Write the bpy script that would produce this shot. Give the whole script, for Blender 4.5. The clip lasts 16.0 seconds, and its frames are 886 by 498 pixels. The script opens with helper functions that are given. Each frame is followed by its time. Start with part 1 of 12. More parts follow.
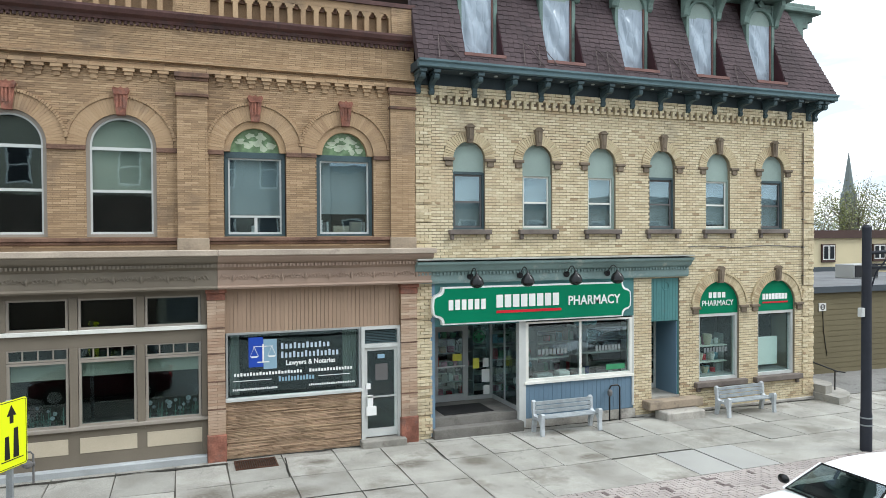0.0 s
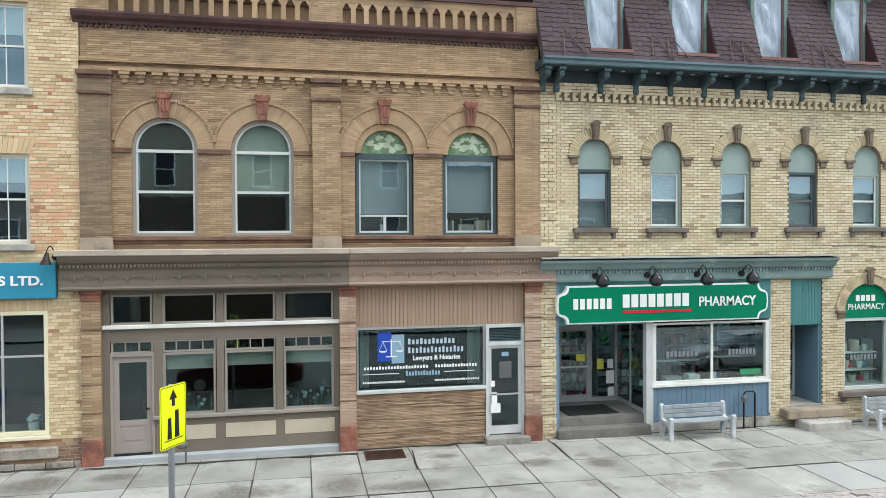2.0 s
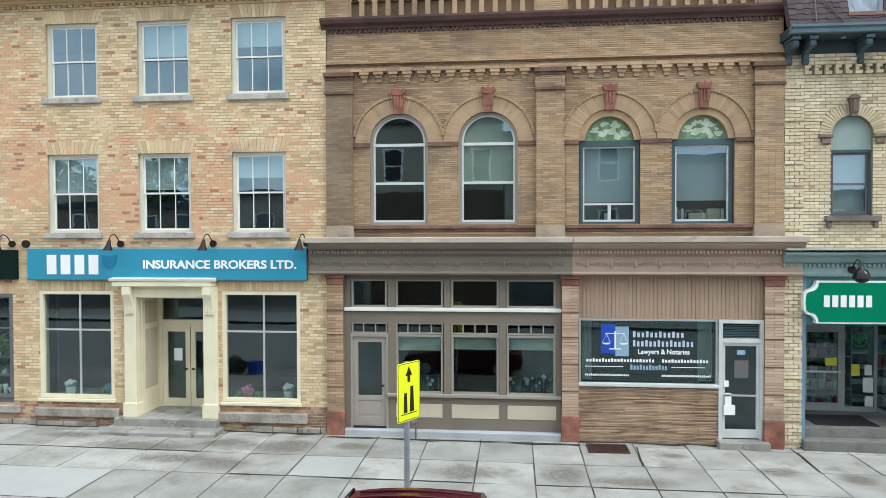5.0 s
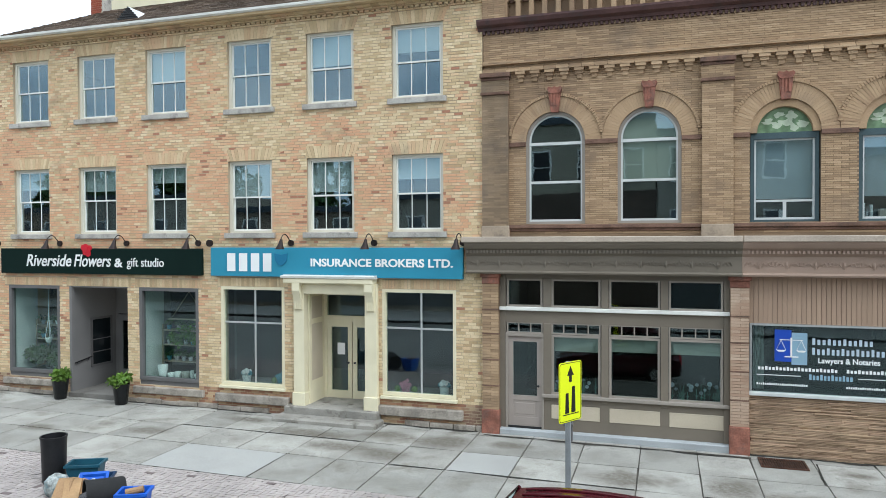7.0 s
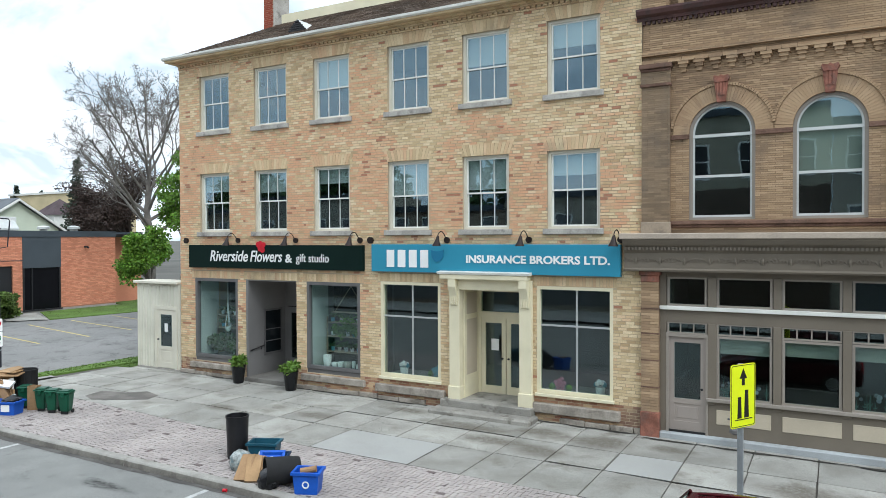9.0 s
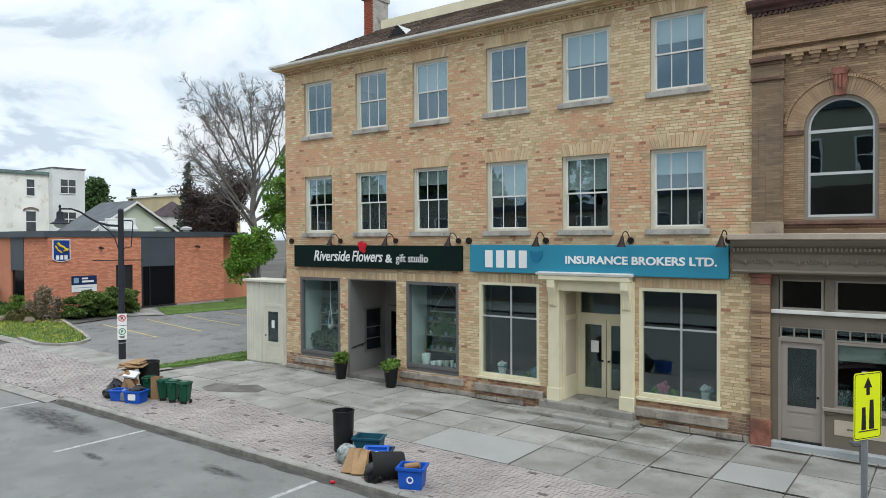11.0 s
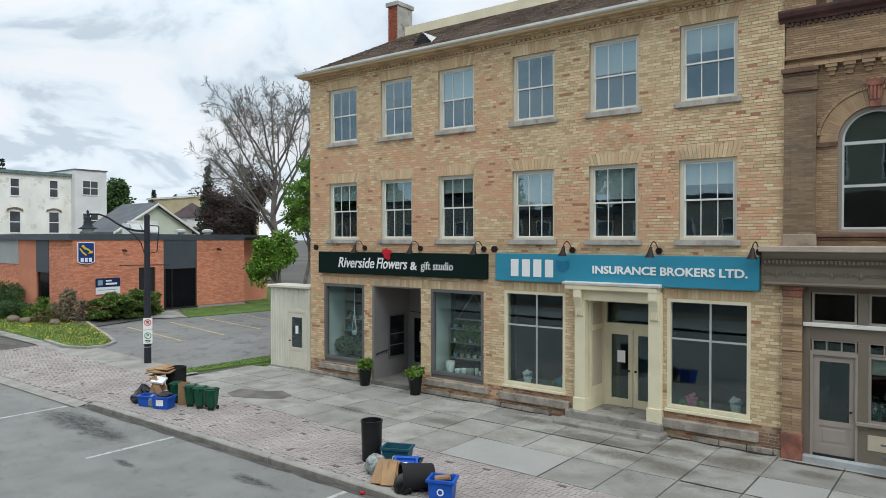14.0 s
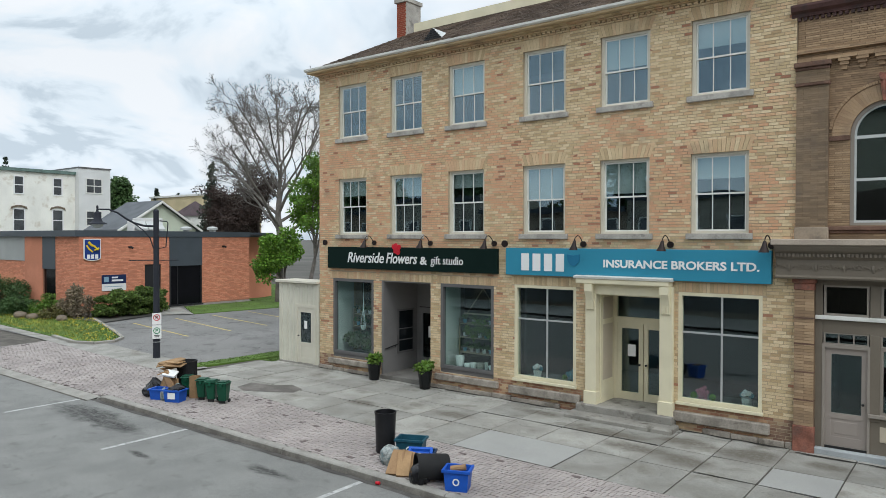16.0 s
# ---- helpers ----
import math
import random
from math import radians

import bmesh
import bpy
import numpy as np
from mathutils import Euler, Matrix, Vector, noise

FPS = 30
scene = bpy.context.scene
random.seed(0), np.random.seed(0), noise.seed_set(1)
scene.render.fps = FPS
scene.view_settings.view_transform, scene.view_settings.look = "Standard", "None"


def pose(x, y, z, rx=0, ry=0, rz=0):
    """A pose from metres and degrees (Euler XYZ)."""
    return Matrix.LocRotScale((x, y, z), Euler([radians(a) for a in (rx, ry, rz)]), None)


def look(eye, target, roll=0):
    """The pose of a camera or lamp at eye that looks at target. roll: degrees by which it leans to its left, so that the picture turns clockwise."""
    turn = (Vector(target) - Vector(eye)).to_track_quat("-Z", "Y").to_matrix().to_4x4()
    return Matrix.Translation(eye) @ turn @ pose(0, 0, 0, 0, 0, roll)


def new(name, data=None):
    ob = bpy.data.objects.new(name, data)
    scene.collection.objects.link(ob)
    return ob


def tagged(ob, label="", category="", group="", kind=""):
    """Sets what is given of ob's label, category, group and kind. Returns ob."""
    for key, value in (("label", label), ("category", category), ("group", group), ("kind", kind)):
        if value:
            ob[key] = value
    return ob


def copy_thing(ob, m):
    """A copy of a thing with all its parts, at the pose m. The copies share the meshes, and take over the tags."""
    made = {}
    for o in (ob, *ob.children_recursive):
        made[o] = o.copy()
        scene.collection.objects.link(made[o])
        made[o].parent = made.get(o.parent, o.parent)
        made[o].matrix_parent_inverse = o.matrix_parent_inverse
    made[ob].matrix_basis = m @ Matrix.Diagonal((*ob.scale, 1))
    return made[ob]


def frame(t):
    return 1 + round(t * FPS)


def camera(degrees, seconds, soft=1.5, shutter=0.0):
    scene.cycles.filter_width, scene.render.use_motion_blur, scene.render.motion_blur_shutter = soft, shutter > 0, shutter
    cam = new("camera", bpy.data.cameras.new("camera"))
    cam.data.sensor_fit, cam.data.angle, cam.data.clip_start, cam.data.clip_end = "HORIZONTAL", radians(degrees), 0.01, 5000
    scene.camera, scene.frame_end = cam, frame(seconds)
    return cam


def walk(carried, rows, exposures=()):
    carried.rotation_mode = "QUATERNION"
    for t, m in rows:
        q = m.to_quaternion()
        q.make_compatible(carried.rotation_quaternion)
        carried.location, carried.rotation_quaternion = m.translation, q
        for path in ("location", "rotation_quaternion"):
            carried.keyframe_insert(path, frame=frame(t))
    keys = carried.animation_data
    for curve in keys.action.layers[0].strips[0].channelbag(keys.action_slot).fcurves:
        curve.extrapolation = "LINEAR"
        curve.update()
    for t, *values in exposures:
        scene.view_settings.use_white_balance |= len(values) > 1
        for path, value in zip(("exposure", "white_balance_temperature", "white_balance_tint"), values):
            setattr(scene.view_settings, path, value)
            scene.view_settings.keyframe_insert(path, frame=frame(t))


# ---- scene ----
cam = camera(64.3, 16.0, soft=0.45)
PATH = [
    (0, (-0.109, 0.171, 5.175), (0.593, 2.043, 5.144), -0.3),
    (0.5, (-0.386, 0.168, 5.221), (0.259, 2.061, 5.188), -0.3),
    (1, (-0.437, 0.132, 5.23), (0.132, 2.049, 5.196), -0.3),
    (1.5, (-0.423, 0.145, 5.186), (0.061, 2.085, 5.155), -0.3),
    (2, (-0.41, 0.166, 5.153), (-0.015, 2.126, 5.122), -0.3),
    (2.5, (-0.39, 0.169, 5.133), (-0.09, 2.146, 5.102), -0.3),
    (3, (-0.367, 0.181, 5.106), (-0.165, 2.17, 5.075), -0.3),
    (3.5, (-0.387, 0.204, 5.075), (-0.285, 2.201, 5.043), -0.3),
    (4, (-0.441, 0.222, 5.043), (-0.443, 2.222, 5.012), -0.3),
    (4.2, (-0.484, 0.225, 5.039), (-0.525, 2.225, 5.005), -0.2),
    (6.3, (-0.883, 0.237, 4.915), (-1.345, 2.183, 4.88), -0.3),
    (6.5, (-0.915, 0.207, 4.918), (-1.415, 2.143, 4.886), -0.2),
    (7, (-0.959, 0.208, 4.893), (-1.556, 2.117, 4.863), -0.2),
    (7.5, (-0.993, 0.164, 4.862), (-1.686, 2.04, 4.833), -0.2),
    (8, (-1.029, 0.123, 4.844), (-1.817, 1.961, 4.814), -0.2),
    (8.5, (-1.126, 0.083, 4.852), (-2.007, 1.878, 4.819), -0.2),
    (9, (-1.198, 0.038, 4.825), (-2.168, 1.787, 4.795), -0.2),
    (9.5, (-1.206, -0.033, 4.789), (-2.261, 1.666, 4.76), -0.2),
    (9.7, (-1.216, -0.049, 4.793), (-2.303, 1.629, 4.764), -0.2),
    (12, (-1.36, -0.241, 4.992), (-2.567, 1.353, 4.961), -0.1),
    (12.5, (-1.335, -0.237, 5.087), (-2.554, 1.348, 5.057), -0.0),
    (13, (-1.365, -0.309, 5.146), (-2.584, 1.276, 5.116), -0.1),
    (13.5, (-1.455, -0.348, 5.126), (-2.676, 1.235, 5.097), -0.1),
    (14, (-1.56, -0.372, 5.092), (-2.781, 1.212, 5.063), 0.0),
    (14.5, (-1.613, -0.388, 5.042), (-2.835, 1.195, 5.013), 0.1),
    (15, (-1.674, -0.409, 4.991), (-2.896, 1.173, 4.963), 0.1),
    (15.5, (-1.699, -0.495, 4.95), (-2.922, 1.087, 4.922), 0.1),
    (16, (-1.747, -0.615, 4.924), (-2.969, 0.967, 4.895), 0.1),
]
EXPOSURES = [(0, -0.03, 6330, 9), (2.0, 0.06, 6290, 9), (4.0, 0.09, 6160, 8), (6.5, -0.09, 6010, 8), (9.0, -0.29, 6050, 8), (10.5, -0.51, 6180, 9), (12.0, -0.68, 6250, 9), (16.0, -0.71, 6270, 9)]
walk(cam, [(t, look(eye, target, roll)) for t, eye, target, roll in PATH], EXPOSURES)

# ---------------------------------------------------------------- world and sun
SUN_EL, SUN_AZ = 46.0, 118.0
world = bpy.data.worlds.new("world")
scene.world = world
world.use_nodes = True
wt = world.node_tree
wt.nodes.clear()


def wn(kind, **kw):
    n = wt.nodes.new(kind)
    for k, v in kw.items():
        if k == "op":
            n.operation = v
        else:
            n.inputs[k].default_value = v
    return n


w_out = wn("ShaderNodeOutputWorld")
sky = wn("ShaderNodeTexSky")
sky.sky_type, sky.sun_disc = "NISHITA", False
sky.sun_elevation, sky.sun_rotation = radians(SUN_EL), radians(SUN_AZ)
sky.air_density, sky.dust_density = 1.0, 1.5
bg_sky = wn("ShaderNodeBackground", Strength=0.12)
wt.links.new(sky.outputs["Color"], bg_sky.inputs["Color"])
# broken cloud deck: the view direction laid on a plane overhead
tc = wn("ShaderNodeTexCoord")
sep = wn("ShaderNodeSeparateXYZ")
wt.links.new(tc.outputs["Generated"], sep.inputs[0])
zc = wn("ShaderNodeMath", op="MAXIMUM")
zc.inputs[1].default_value = 0.0
wt.links.new(sep.outputs["Z"], zc.inputs[0])
za = wn("ShaderNodeMath", op="ADD")
za.inputs[1].default_value = 0.24
wt.links.new(zc.outputs[0], za.inputs[0])
flat = wn("ShaderNodeCombineXYZ")
for i, ax in enumerate("XY"):
    dv = wn("ShaderNodeMath", op="DIVIDE")
    wt.links.new(sep.outputs[ax], dv.inputs[0])
    wt.links.new(za.outputs[0], dv.inputs[1])
    wt.links.new(dv.outputs[0], flat.inputs[i])
n_big = wn("ShaderNodeTexNoise", Scale=0.55, Detail=7.0, Roughness=0.55, Distortion=0.35)
n_mid = wn("ShaderNodeTexNoise", Scale=2.1, Detail=8.0, Roughness=0.56, Distortion=0.6)
for n in (n_big, n_mid):
    wt.links.new(flat.outputs[0], n.inputs["Vector"])
r_mask = wn("ShaderNodeValToRGB")
r_mask.color_ramp.elements[0].position, r_mask.color_ramp.elements[1].position = 0.36, 0.52
r_mask.color_ramp.elements[0].color = (0.72, 0.72, 0.72, 1)
wt.links.new(n_big.outputs["Fac"], r_mask.inputs[0])
r_col = wn("ShaderNodeValToRGB")
e = r_col.color_ramp.elements
e[0].position, e[0].color = 0.40, (0.65, 0.74, 0.815, 1)
e[1].position, e[1].color = 0.56, (0.985, 1.01, 1.035, 1)
mid_e = r_col.color_ramp.elements.new(0.46)
mid_e.color = (0.86, 0.945, 1.01, 1)
wt.links.new(n_mid.outputs["Fac"], r_col.inputs[0])
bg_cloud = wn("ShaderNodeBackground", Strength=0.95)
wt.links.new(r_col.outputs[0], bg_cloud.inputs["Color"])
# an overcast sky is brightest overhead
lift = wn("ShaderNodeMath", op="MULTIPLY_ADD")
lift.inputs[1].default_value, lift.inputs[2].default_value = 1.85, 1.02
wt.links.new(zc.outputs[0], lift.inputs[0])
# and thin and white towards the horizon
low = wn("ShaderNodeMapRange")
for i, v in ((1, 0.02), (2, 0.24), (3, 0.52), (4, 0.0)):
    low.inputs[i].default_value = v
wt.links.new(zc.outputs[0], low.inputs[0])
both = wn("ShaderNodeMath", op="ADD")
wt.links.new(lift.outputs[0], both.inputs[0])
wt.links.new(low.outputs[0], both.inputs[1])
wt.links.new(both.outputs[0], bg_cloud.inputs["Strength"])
w_mix = wn("ShaderNodeMixShader")
wt.links.new(r_mask.outputs[0], w_mix.inputs[0])
wt.links.new(bg_sky.outputs[0], w_mix.inputs[1])
wt.links.new(bg_cloud.outputs[0], w_mix.inputs[2])
wt.links.new(w_mix.outputs[0], w_out.inputs[0])

sun_data = bpy.data.lights.new("sun", "SUN")
sun_data.energy, sun_data.angle, sun_data.color = 1.9, radians(26), (1.0, 0.99, 0.965)
sun = new("sun", sun_data)
sun.rotation_euler = (radians(90 - SUN_EL), 0, radians(180 - SUN_AZ))
sun.location = (-20, -30, 60)

# ---------------------------------------------------------------- materials
def mk(name, col, rough=0.75, var=0.12, big=0.6, fine=30.0, bump=0.15, metal=0.0, col2=None, rnd=0.0, stain=None, spec=0.3, streak=0.0, cracks=None, odd=None):
    """A surface: base colour varied at two scales, by piece (rnd), with stains of a second colour and fine relief. odd: colour and share of odd pieces, which come in drifts."""
    m = bpy.data.materials.new(name)
    m.use_nodes = True
    nt = m.node_tree
    p = nt.nodes["Principled BSDF"]
    L, N = nt.links.new, nt.nodes.new
    geo = N("ShaderNodeNewGeometry")
    pos = geo.outputs["Position"]
    nb, nf = N("ShaderNodeTexNoise"), N("ShaderNodeTexNoise")
    nb.inputs["Scale"].default_value, nb.inputs["Detail"].default_value = big, 5
    nf.inputs["Scale"].default_value, nf.inputs["Detail"].default_value = fine, 4
    L(pos, nb.inputs["Vector"]), L(pos, nf.inputs["Vector"])
    c = N("ShaderNodeMix")
    c.data_type = "RGBA"
    c.inputs[6].default_value = (*col, 1)
    c.inputs[7].default_value = (*(col2 or [v * (1 - 2 * var) for v in col]), 1)
    mr = N("ShaderNodeMapRange")
    mr.inputs[1].default_value, mr.inputs[2].default_value = 0.38, 0.64
    L(nb.outputs["Fac"], mr.inputs[0]), L(mr.outputs[0], c.inputs[0])
    out = c.outputs[2]
    if rnd:
        info = N("ShaderNodeObjectInfo")
        ad, fr = N("ShaderNodeMath"), N("ShaderNodeMath")
        ad.operation, fr.operation = "ADD", "FRACT"
        L(geo.outputs["Random Per Island"], ad.inputs[0]), L(info.outputs["Random"], ad.inputs[1]), L(ad.outputs[0], fr.inputs[0])
        hsv = N("ShaderNodeHueSaturation")
        m1, m2 = N("ShaderNodeMapRange"), N("ShaderNodeMapRange")
        m1.inputs[3].default_value, m1.inputs[4].default_value = 1 - rnd, 1 + rnd * 0.8
        m2.inputs[3].default_value, m2.inputs[4].default_value = 0.5 - 0.03 * rnd, 0.5 + 0.02 * rnd
        wh = N("ShaderNodeTexWhiteNoise")
        wh.noise_dimensions = "1D"
        L(fr.outputs[0], wh.inputs["W"])
        L(fr.outputs[0], m1.inputs[0]), L(wh.outputs["Value"], m2.inputs[0])
        L(m1.outputs[0], hsv.inputs["Value"]), L(m2.outputs[0], hsv.inputs["Hue"]), L(out, hsv.inputs["Color"])
        out = hsv.outputs[0]
    if odd:
        wo, mo, mn, lt, co = N("ShaderNodeTexWhiteNoise"), N("ShaderNodeMath"), N("ShaderNodeMapRange"), N("ShaderNodeMath"), N("ShaderNodeMix")
        wo.noise_dimensions, mo.operation, lt.operation, co.data_type = "1D", "MULTIPLY_ADD", "LESS_THAN", "RGBA"
        mo.inputs[1].default_value, mo.inputs[2].default_value = 17.3, 4.1
        no = N("ShaderNodeTexNoise")
        no.inputs["Scale"].default_value, no.inputs["Detail"].default_value = 0.45, 3
        mn.inputs[1].default_value, mn.inputs[2].default_value, mn.inputs[3].default_value, mn.inputs[4].default_value = 0.42, 0.66, odd[1] * 0.12, odd[1]
        co.inputs[7].default_value = (*odd[0], 1)
        L(pos, no.inputs["Vector"]), L(no.outputs["Fac"], mn.inputs[0]), L(fr.outputs[0], mo.inputs[0]), L(mo.outputs[0], wo.inputs["W"])
        L(wo.outputs["Value"], lt.inputs[0]), L(mn.outputs[0], lt.inputs[1]), L(lt.outputs[0], co.inputs[0]), L(out, co.inputs[6])
        out = co.outputs[2]
    if stain:
        ns = N("ShaderNodeTexNoise")
        ns.inputs["Scale"].default_value, ns.inputs["Detail"].default_value, ns.inputs["Roughness"].default_value = stain[1], 6, 0.65
        L(pos, ns.inputs["Vector"])
        if streak:
            mp = N("ShaderNodeMapping")
            mp.inputs["Scale"].default_value = (1, 1, streak)
            L(pos, mp.inputs[0]), L(mp.outputs[0], ns.inputs["Vector"])
        ms = N("ShaderNodeMapRange")
        ms.inputs[1].default_value, ms.inputs[2].default_value = stain[2], stain[2] + 0.12
        ms.inputs[4].default_value = stain[3]
        L(ns.outputs["Fac"], ms.inputs[0])
        c2 = N("ShaderNodeMix")
        c2.data_type = "RGBA"
        c2.inputs[7].default_value = (*stain[0], 1)
        L(ms.outputs[0], c2.inputs[0]), L(out, c2.inputs[6])
        out = c2.outputs[2]
    if cracks:
        # thin wandering cracks: scale, width, strength
        vo, wob, ap, sc = N("ShaderNodeTexVoronoi"), N("ShaderNodeTexNoise"), N("ShaderNodeVectorMath"), N("ShaderNodeVectorMath")
        vo.feature, vo.inputs["Scale"].default_value = "DISTANCE_TO_EDGE", cracks[0]
        wob.inputs["Scale"].default_value, wob.inputs["Detail"].default_value = cracks[0] * 2.5, 6
        sc.operation, sc.inputs[3].default_value = "SCALE", 0.9 / cracks[0]
        L(pos, wob.inputs["Vector"]), L(wob.outputs["Color"], sc.inputs[0]), L(sc.outputs[0], ap.inputs[0]), L(pos, ap.inputs[1]), L(ap.outputs[0], vo.inputs["Vector"])
        mc = N("ShaderNodeMapRange")
        mc.inputs[1].default_value, mc.inputs[2].default_value = 0.0, cracks[1]
        mc.inputs[3].default_value, mc.inputs[4].default_value = cracks[2], 0.0
        L(vo.outputs["Distance"], mc.inputs[0])
        c3 = N("ShaderNodeMix")
        c3.data_type = "RGBA"
        c3.inputs[7].default_value = (*[v * 0.25 for v in col], 1)
        L(mc.outputs[0], c3.inputs[0]), L(out, c3.inputs[6])
        out = c3.outputs[2]
    g = N("ShaderNodeMix")
    g.data_type, g.blend_type = "RGBA", "MULTIPLY"
    g.inputs[0].default_value = 1.0
    gr = N("ShaderNodeMapRange")
    gr.inputs[1].default_value, gr.inputs[2].default_value = 0.25, 0.75
    gr.inputs[3].default_value, gr.inputs[4].default_value = 1 - var, 1 + var
    L(nf.outputs["Fac"], gr.inputs[0]), L(out, g.inputs[6]), L(gr.outputs[0], g.inputs[7])
    L(g.outputs[2], p.inputs["Base Color"])
    p.inputs["Roughness"].default_value, p.inputs["Metallic"].default_value = rough, metal
    p.inputs["Specular IOR Level"].default_value = spec
    if bump:
        b = N("ShaderNodeBump")
        b.inputs["Strength"].default_value, b.inputs["Distance"].default_value = bump, 0.01
        L(nf.outputs["Fac"], b.inputs["Height"]), L(b.outputs[0], p.inputs["Normal"])
    return m


def mk_glass(name, tint=(0.8, 0.86, 0.86), gain=2.1, lift=0.03, wavy=0.004, gloss=(0.78, 0.94, 1.0)):
    """A thin pane: lets light through, mirrors by Fresnel, slightly uneven."""
    m = bpy.data.materials.new(name)
    m.use_nodes = True
    nt = m.node_tree
    nt.nodes.clear()
    L, N = nt.links.new, nt.nodes.new
    o, mx, tr, gl, fr = N("ShaderNodeOutputMaterial"), N("ShaderNodeMixShader"), N("ShaderNodeBsdfTransparent"), N("ShaderNodeBsdfGlossy"), N("ShaderNodeMath")
    lw = N("ShaderNodeLayerWeight")
    fr.operation, fr.inputs[1].default_value = "POWER", 5.0
    L(lw.outputs["Facing"], fr.inputs[0])
    ma = N("ShaderNodeMath")
    ma.operation, ma.use_clamp = "MULTIPLY_ADD", True
    ma.inputs[1].default_value, ma.inputs[2].default_value = gain, lift + 0.04 * gain
    tr.inputs[0].default_value, gl.inputs["Roughness"].default_value = (*tint, 1), 0.015
    gl.inputs[0].default_value = (*gloss, 1)
    nz, b, geo = N("ShaderNodeTexNoise"), N("ShaderNodeBump"), N("ShaderNodeNewGeometry")
    nz.inputs["Scale"].default_value = 1.4
    b.inputs["Strength"].default_value, b.inputs["Distance"].default_value = 0.4, wavy
    L(geo.outputs["Position"], nz.inputs["Vector"]), L(nz.outputs["Fac"], b.inputs["Height"]), L(b.outputs[0], gl.inputs["Normal"])
    L(fr.outputs[0], ma.inputs[0]), L(ma.outputs[0], mx.inputs[0]), L(tr.outputs[0], mx.inputs[1]), L(gl.outputs[0], mx.inputs[2]), L(mx.outputs[0], o.inputs[0])
    return m


def mk_brick(name, cols, mixcol, zone, each=0.35, soot=(0.12, 0.1, 0.085), soot_at=0.62, burnt=None, drift=0.0):
    """Brick faces: a tone for each brick, patches of a second clay, soot and fine grain. zone: scale, low, high, height of the patches (None: anywhere). burnt: colour and share of hard-fired bricks; drift: how much more of the second clay towards -x."""
    m = bpy.data.materials.new(name)
    m.use_nodes = True
    nt = m.node_tree
    p = nt.nodes["Principled BSDF"]
    L, N = nt.links.new, nt.nodes.new
    geo, info = N("ShaderNodeNewGeometry"), N("ShaderNodeObjectInfo")
    pos = geo.outputs["Position"]
    ad, fr, wh = N("ShaderNodeMath"), N("ShaderNodeMath"), N("ShaderNodeTexWhiteNoise")
    ad.operation, fr.operation, wh.noise_dimensions = "ADD", "FRACT", "1D"
    L(geo.outputs["Random Per Island"], ad.inputs[0]), L(info.outputs["Random"], ad.inputs[1]), L(ad.outputs[0], fr.inputs[0]), L(fr.outputs[0], wh.inputs["W"])
    ramp = N("ShaderNodeValToRGB")
    ramp.color_ramp.elements[0].color, ramp.color_ramp.elements[1].color = (*cols[0], 1), (*cols[-1], 1)
    for i, c in enumerate(cols[1:-1]):
        ramp.color_ramp.elements.new((i + 1) / (len(cols) - 1)).color = (*c, 1)
    L(fr.outputs[0], ramp.inputs[0])
    nb = N("ShaderNodeTexNoise")
    nb.inputs["Scale"].default_value, nb.inputs["Detail"].default_value = zone[0], 4
    L(pos, nb.inputs["Vector"])
    fac = nb.outputs["Fac"]
    add = N("ShaderNodeMath")
    add.operation = "MULTIPLY_ADD"
    add.inputs[1].default_value, add.inputs[2].default_value = each, -each / 2
    L(wh.outputs["Value"], add.inputs[0])
    ad2 = N("ShaderNodeMath")
    L(fac, ad2.inputs[0]), L(add.outputs[0], ad2.inputs[1])
    fac = ad2.outputs[0]
    if zone[3] is not None:
        sp, sb, ab, mu, ad3 = N("ShaderNodeSeparateXYZ"), N("ShaderNodeMath"), N("ShaderNodeMath"), N("ShaderNodeMath"), N("ShaderNodeMath")
        sb.operation, ab.operation, mu.operation = "SUBTRACT", "ABSOLUTE", "MULTIPLY_ADD"
        sb.inputs[1].default_value, mu.inputs[1].default_value, mu.inputs[2].default_value = zone[3], -zone[4], 0.14
        L(pos, sp.inputs[0]), L(sp.outputs["Z"], sb.inputs[0]), L(sb.outputs[0], ab.inputs[0]), L(ab.outputs[0], mu.inputs[0])
        L(fac, ad3.inputs[0]), L(mu.outputs[0], ad3.inputs[1])
        fac = ad3.outputs[0]
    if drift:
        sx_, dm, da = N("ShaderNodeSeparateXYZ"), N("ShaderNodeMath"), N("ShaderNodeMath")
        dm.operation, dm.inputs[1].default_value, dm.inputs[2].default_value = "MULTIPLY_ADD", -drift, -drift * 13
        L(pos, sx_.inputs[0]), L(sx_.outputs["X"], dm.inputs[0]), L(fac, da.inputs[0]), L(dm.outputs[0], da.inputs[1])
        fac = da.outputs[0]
    mr = N("ShaderNodeMapRange")
    mr.inputs[1].default_value, mr.inputs[2].default_value = zone[1], zone[2]
    L(fac, mr.inputs[0])
    mx = N("ShaderNodeMix")
    mx.data_type = "RGBA"
    mx.inputs[7].default_value = (*mixcol, 1)
    L(mr.outputs[0], mx.inputs[0]), L(ramp.outputs[0], mx.inputs[6])
    if burnt:
        wb, mb, lb, xb, nb2, rb = N("ShaderNodeTexWhiteNoise"), N("ShaderNodeMath"), N("ShaderNodeMath"), N("ShaderNodeMix"), N("ShaderNodeTexNoise"), N("ShaderNodeMapRange")
        wb.noise_dimensions, mb.operation, lb.operation, xb.data_type = "1D", "MULTIPLY_ADD", "LESS_THAN", "RGBA"
        mb.inputs[1].default_value, mb.inputs[2].default_value = 23.7, 1.9
